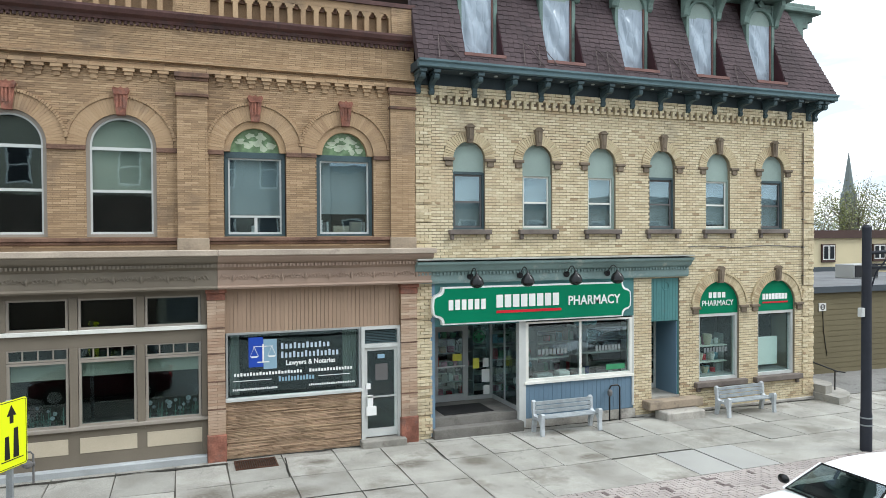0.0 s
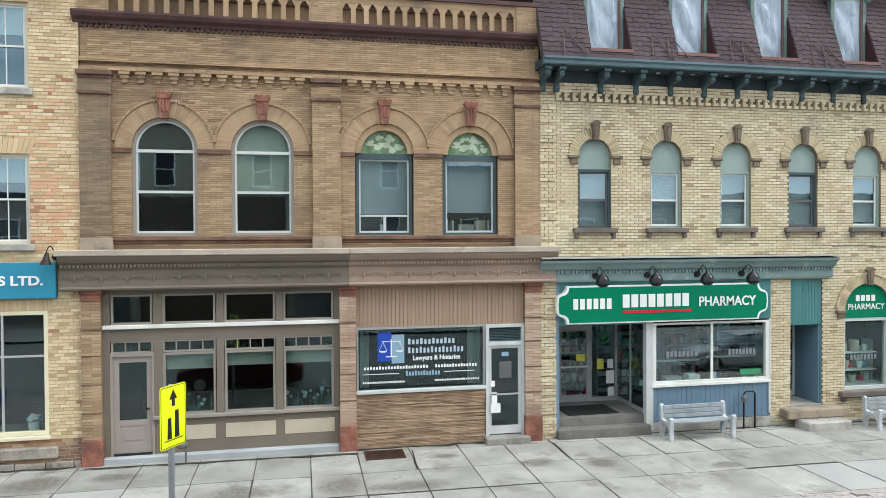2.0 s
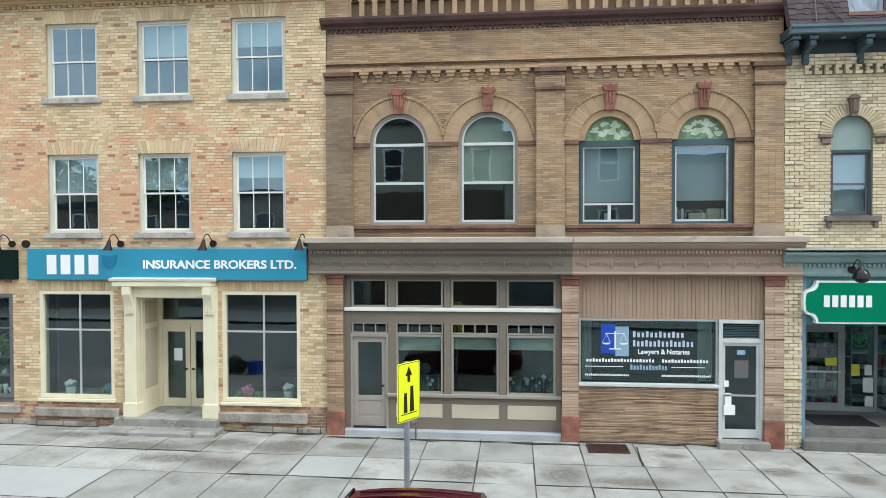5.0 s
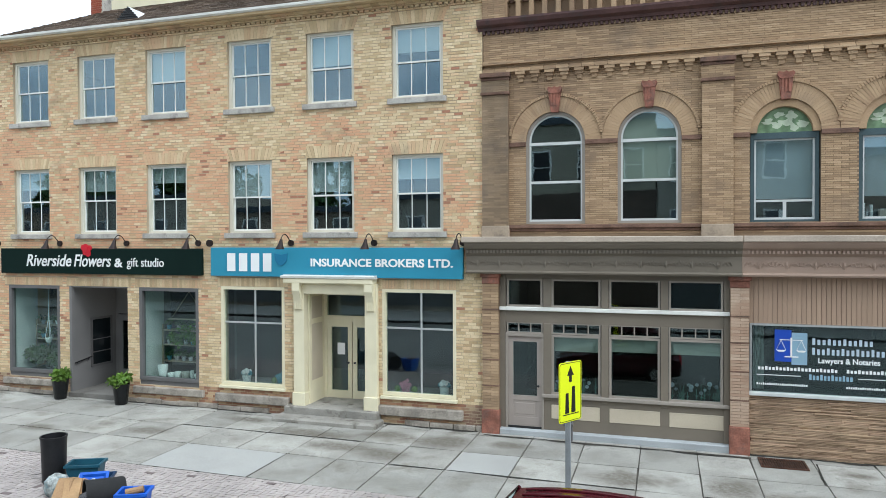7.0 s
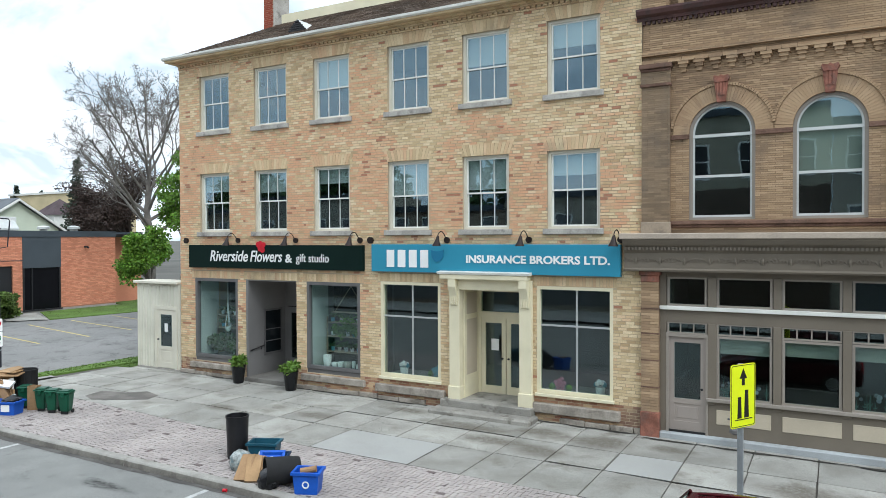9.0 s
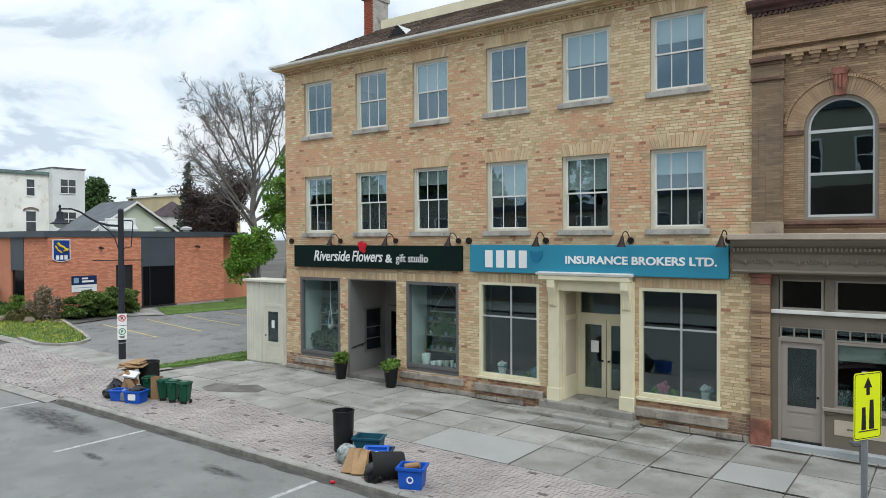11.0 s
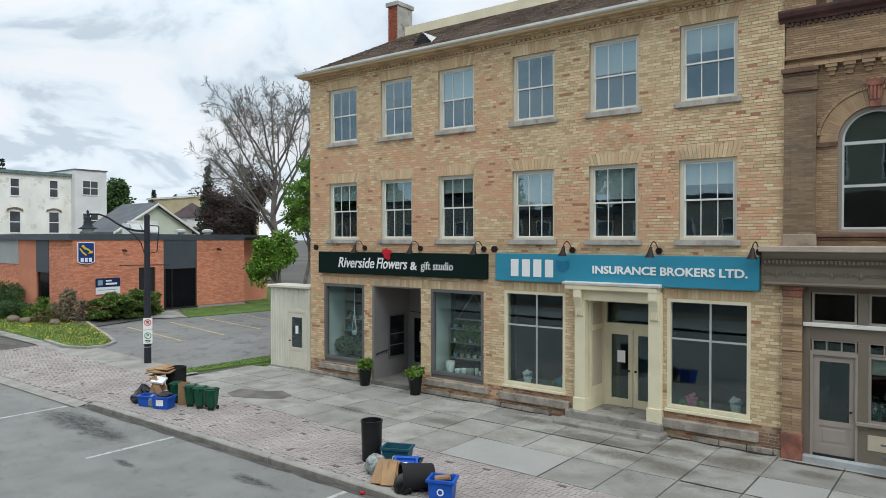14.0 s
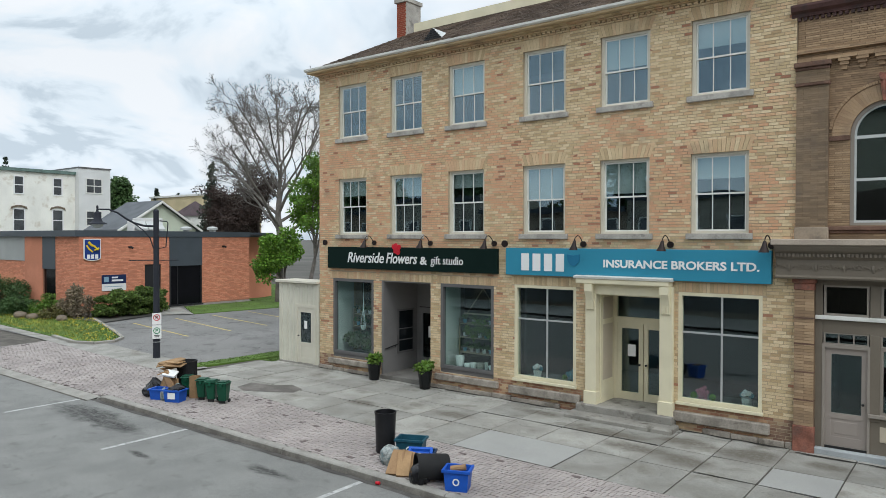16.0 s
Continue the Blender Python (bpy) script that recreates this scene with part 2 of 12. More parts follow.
        nb2.inputs["Scale"].default_value = 0.8
        rb.inputs[1].default_value, rb.inputs[2].default_value, rb.inputs[3].default_value, rb.inputs[4].default_value = 0.45, 0.7, burnt[1] * 0.25, burnt[1] * 2
        xb.inputs[7].default_value = (*burnt[0], 1)
        L(pos, nb2.inputs["Vector"]), L(nb2.outputs["Fac"], rb.inputs[0]), L(fr.outputs[0], mb.inputs[0]), L(mb.outputs[0], wb.inputs["W"])
        L(wb.outputs["Value"], lb.inputs[0]), L(rb.outputs[0], lb.inputs[1]), L(lb.outputs[0], xb.inputs[0]), L(mx.outputs[2], xb.inputs[6])
        mx = xb
    ns = N("ShaderNodeTexNoise")
    ns.inputs["Scale"].default_value, ns.inputs["Detail"].default_value = 0.9, 7
    L(pos, ns.inputs["Vector"])
    ms = N("ShaderNodeMapRange")
    ms.inputs[1].default_value, ms.inputs[2].default_value, ms.inputs[4].default_value = soot_at, soot_at + 0.16, 0.55
    L(ns.outputs["Fac"], ms.inputs[0])
    m2 = N("ShaderNodeMix")
    m2.data_type = "RGBA"
    m2.inputs[7].default_value = (*soot, 1)
    L(ms.outputs[0], m2.inputs[0]), L(mx.outputs[2], m2.inputs[6])
    nf = N("ShaderNodeTexNoise")
    nf.inputs["Scale"].default_value, nf.inputs["Detail"].default_value = 55, 4
    L(pos, nf.inputs["Vector"])
    gr, g = N("ShaderNodeMapRange"), N("ShaderNodeMix")
    gr.inputs[1].default_value, gr.inputs[2].default_value, gr.inputs[3].default_value, gr.inputs[4].default_value = 0.25, 0.75, 0.84, 1.16
    g.data_type, g.blend_type = "RGBA", "MULTIPLY"
    g.inputs[0].default_value = 1.0
    L(nf.outputs["Fac"], gr.inputs[0]), L(m2.outputs[2], g.inputs[6]), L(gr.outputs[0], g.inputs[7])
    L(g.outputs[2], p.inputs["Base Color"])
    b = N("ShaderNodeBump")
    b.inputs["Strength"].default_value, b.inputs["Distance"].default_value = 0.35, 0.01
    L(nf.outputs["Fac"], b.inputs["Height"]), L(b.outputs[0], p.inputs["Normal"])
    p.inputs["Roughness"].default_value, p.inputs["Specular IOR Level"].default_value = 0.88, 0.3
    return m


M = {}
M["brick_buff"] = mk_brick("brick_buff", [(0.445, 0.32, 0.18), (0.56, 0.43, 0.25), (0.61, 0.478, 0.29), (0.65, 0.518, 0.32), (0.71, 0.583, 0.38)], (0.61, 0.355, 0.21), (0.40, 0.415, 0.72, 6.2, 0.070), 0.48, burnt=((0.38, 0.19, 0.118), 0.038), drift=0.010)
M["brick_base"] = mk_brick("brick_base", [(0.30, 0.15, 0.095), (0.40, 0.235, 0.14), (0.48, 0.33, 0.195), (0.54, 0.40, 0.24)], (0.27, 0.13, 0.085), (1.2, 0.45, 0.70, None), soot_at=0.52)
M["brick_tan"] = mk_brick("brick_tan", [(0.328, 0.221, 0.131), (0.38, 0.26, 0.154), (0.416, 0.288, 0.172), (0.458, 0.322, 0.198)], (0.235, 0.158, 0.098), (0.5, 0.10, 0.46, None), soot_at=0.58, drift=0.03)
M["arch_tan"] = mk_brick("arch_tan", [(0.374, 0.254, 0.148), (0.4, 0.275, 0.164), (0.425, 0.297, 0.18)], (0.33, 0.22, 0.132), (1.2, 0.5, 0.7, None), soot_at=0.60)
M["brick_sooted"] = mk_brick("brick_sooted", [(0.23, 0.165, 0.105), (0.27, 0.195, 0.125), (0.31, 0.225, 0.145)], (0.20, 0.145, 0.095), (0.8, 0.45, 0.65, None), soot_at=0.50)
M["arch_buff"] = mk_brick("arch_buff", [(0.45, 0.335, 0.195), (0.55, 0.42, 0.25), (0.60, 0.47, 0.285), (0.66, 0.53, 0.335)], (0.58, 0.38, 0.23), (0.6, 0.46, 0.75, None), soot_at=0.60)
M["arch_pale"] = mk_brick("arch_pale", [(0.47, 0.38, 0.24), (0.52, 0.43, 0.275), (0.57, 0.48, 0.32)], (0.40, 0.31, 0.19), (1.2, 0.54, 0.74, None), soot_at=0.64)
M["brick_pale"] = mk_brick("brick_pale", [(0.504, 0.416, 0.267), (0.581, 0.493, 0.33), (0.629, 0.542, 0.368), (0.678, 0.595, 0.421)], (0.54, 0.43, 0.28), (0.6, 0.50, 0.74, None), soot_at=0.62, burnt=((0.40, 0.30, 0.19), 0.03))
M["brick_orange"] = mk_brick("brick_orange", [(0.54, 0.20, 0.115), (0.65, 0.265, 0.16), (0.71, 0.305, 0.185)], (0.52, 0.21, 0.125), (0.4, 0.5, 0.7, None), soot_at=0.72)
M["brick_red"] = mk_brick("brick_red", [(0.25, 0.06, 0.035), (0.32, 0.09, 0.05)], (0.2, 0.06, 0.04), (0.5, 0.5, 0.7, None))
M["mortar_buff"] = mk("mortar_buff", (0.49, 0.395, 0.27), 0.95, 0.15, 0.7, 60, 0.3)
M["mortar_tan"] = mk("mortar_tan", (0.266, 0.184, 0.116), 0.95, 0.15, 0.7, 60, 0.3)
M["mortar_pale"] = mk("mortar_pale", (0.29, 0.24, 0.165), 0.95, 0.2, 0.7, 60, 0.3)
M["mortar_orange"] = mk("mortar_orange", (0.40, 0.19, 0.12), 0.95, 0.12, 0.7, 60, 0.2)
M["glass"] = mk_glass("window_glass", gain=3.0, lift=0.03, gloss=(0.66, 0.84, 0.95))
M["glass_shop"] = mk_glass("shop_glass", (0.84, 0.92, 0.90), 1.3, 0.012, 0.0015)
M["white_paint"] = mk("white_paint", (0.74, 0.735, 0.68), 0.5, 0.06, 2.0, 50, 0.05)
M["cream_paint"] = mk("cream_paint", (0.72, 0.66, 0.47), 0.5, 0.05, 1.5, 50, 0.05)
M["grey_paint"] = mk("grey_paint", (0.135, 0.13, 0.128), 0.5, 0.08, 1.5, 50, 0.05)
M["entrance_grey"] = mk("entrance_grey", (0.19, 0.185, 0.18), 0.55, 0.08, 0.8, 50, 0.06)
M["stained_green"] = mk("stained_green", (0.20, 0.31, 0.17), 0.15, 0.25, 5.0, 20, 0.1)
M["stained_pale"] = mk("stained_pale", (0.50, 0.57, 0.42), 0.15, 0.15, 5.0, 20, 0.1)
M["label_stone"] = mk("label_stone", (0.21, 0.165, 0.12), 0.85, 0.15, 2.0, 40, 0.4, stain=((0.1, 0.085, 0.07), 3.0, 0.56, 0.6))
M["brown_sill"] = mk("brown_sill", (0.185, 0.155, 0.135), 0.8, 0.15, 2.0, 40, 0.3, stain=((0.10, 0.085, 0.075), 2.5, 0.56, 0.6))
M["sign_royal"] = mk("sign_royal", (0.02, 0.07, 0.42), 0.4, 0.04, 0.5, 45, 0.0)
M["sign_greyblue"] = mk("sign_greyblue", (0.26, 0.40, 0.50), 0.4, 0.04, 0.5, 45, 0.0)
M["shield_teal"] = mk("shield_teal", (0.02, 0.17, 0.30), 0.4, 0.04, 0.5, 45, 0.0)
M["bronze"] = mk("bronze", (0.03, 0.021, 0.019), 0.45, 0.15, 3.0, 50, 0.1, metal=0.4)
M["black_gloss"] = mk("black_gloss", (0.012, 0.013, 0.014), 0.18, 0.1, 2.0, 45, 0.0)
M["silver_paint"] = mk("silver_paint", (0.50, 0.53, 0.55), 0.45, 0.12, 4.0, 45, 0.1, stain=((0.25, 0.26, 0.27), 6.0, 0.58, 0.5))
M["silver_wood"] = mk("silver_wood", (0.33, 0.36, 0.37), 0.75, 0.14, 4.0, 45, 0.25, rnd=0.08)
M["rust"] = mk("rusty_iron", (0.085, 0.04, 0.025), 0.85, 0.25, 6.0, 60, 0.3)
M["leaf_bright"] = mk("leaf_bright", (0.13, 0.24, 0.035), 0.55, 0.2, 3.0, 40, 0.0, rnd=0.35)
M["leaf_deep"] = mk("leaf_deep", (0.07, 0.135, 0.042), 0.6, 0.2, 3.0, 40, 0.0, rnd=0.4)
M["leaf_teal"] = mk("leaf_teal", (0.06, 0.13, 0.115), 0.6, 0.2, 3.0, 40, 0.0, rnd=0.3)
M["decal_pale"] = mk("decal_pale", (0.15, 0.19, 0.21), 0.6, 0.15, 8.0, 40, 0.0, rnd=0.5)
M["paper_pink"] = mk("paper_pink", (0.55, 0.20, 0.28), 0.8, 0.15, 8.0, 40, 0.0, rnd=0.15)
M["paper_blue"] = mk("paper_blue", (0.12, 0.35, 0.45), 0.8, 0.15, 8.0, 40, 0.0, rnd=0.15)
M["note_yellow"] = mk("note_yellow", (0.70, 0.66, 0.10), 0.7, 0.05, 4.0, 40, 0.0)
M["sticker_green"] = mk("sticker_green", (0.05, 0.26, 0.12), 0.5, 0.1, 4.0, 40, 0.0)
M["frost"] = mk("frosted_film", (0.42, 0.46, 0.46), 0.6, 0.05, 4.0, 40, 0.0)
M["post_steel"] = mk("post_steel", (0.30, 0.32, 0.33), 0.5, 0.1, 3.0, 50, 0.1, metal=0.3)
M["post_dark"] = mk("post_dark", (0.026, 0.029, 0.038), 0.7, 0.1, 2.0, 50, 0.08, spec=0.25)
M["bin_teal"] = mk("bin_teal", (0.018, 0.085, 0.125), 0.45, 0.1, 3.0, 40, 0.05)
M["bin_navy"] = mk("bin_navy", (0.012, 0.035, 0.085), 0.45, 0.1, 3.0, 40, 0.05)
M["bin_blue"] = mk("bin_blue", (0.016, 0.10, 0.50), 0.42, 0.1, 3.0, 40, 0.05)
M["bin_green"] = mk("bin_green", (0.008, 0.075, 0.04), 0.42, 0.1, 3.0, 40, 0.05)
M["black_mesh"] = mk("black_mesh", (0.016, 0.016, 0.018), 0.4, 0.2, 4.0, 40, 0.2)
M["bag_black"] = mk("bag_black", (0.012, 0.012, 0.014), 0.25, 0.1, 4.0, 30, 0.5)
M["clear_plastic"] = mk("clear_plastic", (0.40, 0.43, 0.41), 0.2, 0.3, 9.0, 30, 0.9, stain=((0.13, 0.21, 0.23), 7.0, 0.50, 0.7))
M["cardboard"] = mk("cardboard", (0.40, 0.255, 0.13), 0.85, 0.12, 3.0, 40, 0.15, rnd=0.2)
M["car_white"] = mk("car_white", (0.80, 0.81, 0.82), 0.2, 0.02, 1.0, 30, 0.0)
M["car_red"] = mk("car_red", (0.055, 0.006, 0.010), 0.2, 0.05, 1.0, 30, 0.0)
M["auto_glass"] = mk_glass("auto_glass", (0.55, 0.63, 0.60), 2.4, 0.04, 0.0)
M["car_silver"] = mk("car_silver", (0.42, 0.43, 0.44), 0.3, 0.02, 1.0, 30, 0.0)
M["car_glass"] = mk("car_glass", (0.012, 0.016, 0.018), 0.06, 0.05, 1.0, 30, 0.0)
M["shed_white"] = mk("shed_white", (0.64, 0.62, 0.52), 0.6, 0.08, 0.9, 50, 0.08, stain=((0.38, 0.37, 0.30), 1.2, 0.6, 0.4))
M["grass_blade"] = mk("grass_blade", (0.108, 0.178, 0.034), 0.7, 0.2, 1.5, 40, 0.0, rnd=0.35)
M["bank_grey"] = mk("bank_grey", (0.062, 0.075, 0.088), 0.5, 0.06, 0.6, 40, 0.05)
M["bank_dark"] = mk("bank_dark", (0.02, 0.02, 0.022), 0.45, 0.1, 1.0, 40, 0.05)
M["sign_navy"] = mk("sign_navy", (0.008, 0.022, 0.085), 0.4, 0.04, 0.5, 45, 0.0)
M["bark"] = mk("bark_grey", (0.19, 0.172, 0.152), 0.95, 0.2, 2.0, 30, 0.5)
M["bark_dark"] = mk("bark_dark", (0.075, 0.06, 0.05), 0.95, 0.2, 2.0, 30, 0.5)
M["leaf_spring"] = mk("leaf_spring", (0.135, 0.275, 0.03), 0.55, 0.2, 0.6, 40, 0.0, rnd=0.55)
M["leaf_purple"] = mk("leaf_purple", (0.075, 0.05, 0.04), 0.6, 0.2, 0.4, 40, 0.0, rnd=0.45)
M["leaf_conifer"] = mk("leaf_conifer", (0.055, 0.078, 0.05), 0.7, 0.2, 0.4, 40, 0.0, rnd=0.4)
M["leaf_juniper"] = mk("leaf_juniper", (0.12, 0.19, 0.042), 0.65, 0.2, 1.2, 40, 0.0, rnd=0.6)
M["leaf_gold"] = mk("leaf_gold", (0.16, 0.15, 0.05), 0.65, 0.2, 1.5, 40, 0.0, rnd=0.4)
M["leaf_olive"] = mk("leaf_olive", (0.21, 0.24, 0.085), 0.6, 0.2, 0.6, 40, 0.0, rnd=0.35)
M["twig"] = mk("twig", (0.27, 0.22, 0.15), 0.9, 0.2, 1.5, 40, 0.0, rnd=0.4)
M["far_glass"] = mk("far_glass", (0.02, 0.025, 0.03), 0.06, 0.1, 1.0, 30, 0.0)
M["flaking_white"] = mk("flaking_white", (0.88, 0.87, 0.79), 0.85, 0.06, 0.5, 12, 0.2, stain=((0.60, 0.545, 0.44), 0.9, 0.56, 0.75))
M["wing_grey"] = mk("wing_grey", (0.70, 0.70, 0.675), 0.8, 0.05, 0.5, 20, 0.1)
M["house_green"] = mk("house_green", (0.58, 0.63, 0.50), 0.8, 0.06, 0.5, 20, 0.1)
M["roof_grey"] = mk("roof_grey", (0.13, 0.14, 0.15), 0.9, 0.1, 0.8, 30, 0.2)
M["tan_block"] = mk("tan_block", (0.55, 0.46, 0.28), 0.85, 0.08, 0.5, 20, 0.1)
M["olive"] = mk("olive_paint", (0.165, 0.14, 0.082), 0.75, 0.07, 0.5, 30, 0.1)
M["flat_roof"] = mk("flat_roof", (0.16, 0.165, 0.17), 0.85, 0.15, 0.4, 30, 0.1, stain=((0.08, 0.08, 0.085), 0.5, 0.55, 0.7))
M["cream_stucco"] = mk("cream_stucco", (0.60, 0.52, 0.34), 0.85, 0.05, 0.4, 30, 0.1)
M["brown_trim"] = mk("brown_trim", (0.07, 0.04, 0.033), 0.7, 0.08, 0.5, 30, 0.1)
M["slate_grey"] = mk("slate_grey", (0.16, 0.19, 0.19), 0.8, 0.1, 0.5, 30, 0.1)
M["op_brick"] = mk("op_brick", (0.27, 0.215, 0.16), 0.9, 0.12, 0.4, 12, 0.2)
M["op_stone"] = mk("op_stone", (0.36, 0.33, 0.27), 0.9, 0.12, 0.4, 12, 0.2)
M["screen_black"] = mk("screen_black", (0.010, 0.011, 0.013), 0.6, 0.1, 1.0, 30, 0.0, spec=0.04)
M["op_glass"] = mk("op_glass", (0.15, 0.16, 0.165), 0.4, 0.2, 0.8, 10, 0.0)
M["blind_grey"] = mk("blind_grey", (0.46, 0.50, 0.52), 0.8, 0.08, 1.0, 20, 0.05)
M["stone"] = mk("stone", (0.44, 0.415, 0.37), 0.9, 0.16, 1.8, 25, 0.5, stain=((0.12, 0.11, 0.10), 2.6, 0.55, 0.7))
M["stone_buff"] = mk("stone_buff", (0.36, 0.29, 0.215), 0.9, 0.12, 1.5, 25, 0.4, stain=((0.15, 0.125, 0.105), 1.5, 0.56, 0.7))
M["red_stone"] = mk("red_stone", (0.31, 0.13, 0.09), 0.9, 0.25, 3.0, 30, 0.6, stain=((0.16, 0.10, 0.08), 4.5, 0.50, 0.65))
M["brown_stone"] = mk("brown_stone", (0.19, 0.112, 0.08), 0.9, 0.2, 2.0, 30, 0.5, stain=((0.08, 0.06, 0.05), 2.5, 0.54, 0.65))
M["dark_cornice"] = mk("dark_cornice", (0.10, 0.05, 0.045), 0.6, 0.15, 2.0, 30, 0.2, stain=((0.05, 0.038, 0.036), 2.5, 0.53, 0.6))
M["taupe"] = mk("taupe_paint", (0.185, 0.157, 0.121), 0.55, 0.07, 0.8, 50, 0.08)
M["blind_dim"] = mk("blind_dim", (0.30, 0.30, 0.265), 0.8, 0.06, 1.0, 20, 0.05)
M["plinth_grey"] = mk("plinth_grey", (0.40, 0.42, 0.425), 0.6, 0.08, 0.9, 40, 0.1, stain=((0.24, 0.25, 0.25), 1.6, 0.58, 0.5))
M["taupe_light"] = mk("taupe_light_paint", (0.306, 0.27, 0.23), 0.5, 0.06, 0.8, 50, 0.06)
M["panel_cream"] = mk("panel_cream", (0.52, 0.45, 0.34), 0.6, 0.06, 0.9, 50, 0.06)
M["door_taupe"] = mk("door_taupe", (0.33, 0.285, 0.25), 0.45, 0.05, 1.0, 50, 0.05)
M["tan_paint"] = mk("tan_paint", (0.36, 0.26, 0.20), 0.6, 0.08, 0.8, 50, 0.1, stain=((0.2, 0.14, 0.11), 1.5, 0.62, 0.5))
M["tan_siding"] = mk("tan_siding", (0.36, 0.25, 0.175), 0.55, 0.06, 0.6, 50, 0.06, rnd=0.06)
M["cornice_top"] = mk("cornice_top", (0.46, 0.385, 0.31), 0.75, 0.12, 1.0, 30, 0.15, stain=((0.17, 0.14, 0.12), 1.8, 0.58, 0.55))
M["ledge_stone"] = mk("ledgestone", (0.43, 0.30, 0.195), 0.85, 0.15, 2.0, 40, 0.5, rnd=0.2, stain=((0.26, 0.165, 0.10), 2.0, 0.56, 0.5))
M["aluminium"] = mk("aluminium", (0.60, 0.61, 0.60), 0.38, 0.05, 2, 60, 0.05, metal=0.5)
M["alu_white"] = mk("alu_white", (0.56, 0.575, 0.555), 0.45, 0.06, 2, 60, 0.04)
# near-black, so the dimness of unlit rooms is put into their wall colour
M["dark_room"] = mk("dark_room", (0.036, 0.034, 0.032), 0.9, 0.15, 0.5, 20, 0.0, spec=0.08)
M["room_wall"] = mk("room_wall", (0.22, 0.225, 0.22), 0.9, 0.08, 0.5, 20, 0.0)
M["blind"] = mk("blind", (0.62, 0.64, 0.62), 0.8, 0.05, 1.0, 20, 0.05)
M["blind_green"] = mk("blind_green", (0.44, 0.445, 0.36), 0.8, 0.05, 1.0, 20, 0.05)
M["teal_paint"] = mk("teal_paint", (0.075, 0.205, 0.205), 0.5, 0.09, 0.9, 45, 0.1, stain=((0.12, 0.14, 0.13), 2.0, 0.6, 0.4))
M["teal_cornice"] = mk("teal_cornice", (0.20, 0.285, 0.275), 0.6, 0.1, 0.9, 45, 0.12, stain=((0.42, 0.44, 0.40), 2.6, 0.57, 0.6))
M["curtain"] = mk("curtain", (0.16, 0.175, 0.165), 0.9, 0.1, 1.0, 20, 0.05)
M["brick_rose"] = mk_brick("brick_rose", [(0.40, 0.285, 0.20), (0.45, 0.33, 0.24), (0.50, 0.375, 0.275)], (0.37, 0.245, 0.17), (0.8, 0.5, 0.7, None), soot_at=0.6)
M["glass_logo"] = mk("glass_logo", (0.20, 0.225, 0.225), 0.6, 0.05, 4.0, 40, 0.0)
M["glass_front"] = mk_glass("front_glass", (0.80, 0.88, 0.86), 2.4, 0.03, 0.0015, (0.85, 0.95, 1.0))
M["glass_office"] = mk_glass("office_glass", (0.76, 0.84, 0.83), 1.9, 0.01, 0.0015, (0.85, 0.95, 1.0))
M["op_cream"] = mk("op_cream", (0.34, 0.31, 0.235), 0.9, 0.1, 0.4, 12, 0.2)
M["slate_teal"] = mk("slate_teal", (0.062, 0.098, 0.108), 0.55, 0.12, 1.2, 45, 0.12, stain=((0.04, 0.055, 0.06), 2.5, 0.56, 0.6))
M["pale_green"] = mk("pale_green_paint", (0.29, 0.37, 0.335), 0.6, 0.07, 1.0, 45, 0.08)
M["dormer_green"] = mk("dormer_green", (0.15, 0.22, 0.195), 0.7, 0.12, 2.0, 45, 0.2, stain=((0.09, 0.10, 0.09), 4.0, 0.56, 0.6))
M["blue_siding"] = mk("blue_siding", (0.145, 0.225, 0.30), 0.55, 0.06, 0.7, 45, 0.06)
M["sign_green"] = mk("sign_green", (0.0, 0.185, 0.09), 0.6, 0.04, 0.5, 45, 0.02, spec=0.15)
M["sign_dark"] = mk("sign_dark_green", (0.005, 0.016, 0.013), 0.8, 0.05, 0.5, 45, 0.02, spec=0.1)
M["sign_teal"] = mk("sign_teal_blue", (0.035, 0.245, 0.36), 0.45, 0.03, 0.5, 45, 0.02)
M["sign_white"] = mk("sign_white", (0.82, 0.82, 0.80), 0.45, 0.03, 0.5, 45, 0.0)
M["sign_red"] = mk("sign_red", (0.55, 0.015, 0.03), 0.4, 0.04, 0.5, 45, 0.0)
M["sign_blue"] = mk("sign_blue", (0.012, 0.045, 0.23), 0.4, 0.04, 0.5, 45, 0.0)
M["sign_yellow"] = mk("sign_yellow", (0.85, 0.62, 0.03), 0.4, 0.04, 0.5, 45, 0.0)
M["fluor_yellow"] = mk("fluorescent_yellow", (0.80, 0.90, 0.005), 0.45, 0.03, 0.5, 45, 0.0)
M["black_paint"] = mk("black_paint", (0.012, 0.012, 0.013), 0.35, 0.1, 2.0, 45, 0.04)
M["black_rubber"] = mk("black_rubber", (0.02, 0.02, 0.02), 0.8, 0.15, 2.0, 45, 0.15)
M["mansard"] = mk("mansard_shingle", (0.082, 0.058, 0.062), 0.85, 0.16, 0.9, 60, 0.4, rnd=0.13, stain=((0.045, 0.036, 0.038), 1.6, 0.56, 0.6))
M["maroon"] = mk("maroon_board", (0.05, 0.018, 0.022), 0.7, 0.1, 1.0, 45, 0.1)
M["wire_brown"] = mk("wire_brown", (0.13, 0.10, 0.095), 0.6, 0.1, 2.0, 45, 0.0)
M["entry_concrete"] = mk("entry_concrete", (0.185, 0.175, 0.158), 0.9, 0.14, 1.4, 34, 0.3, stain=((0.10, 0.092, 0.08), 1.6, 0.52, 0.6))
M["step_stone"] = mk("step_stone", (0.315, 0.298, 0.262), 0.9, 0.16, 1.6, 34, 0.4, stain=((0.105, 0.092, 0.074), 2.4, 0.53, 0.8))
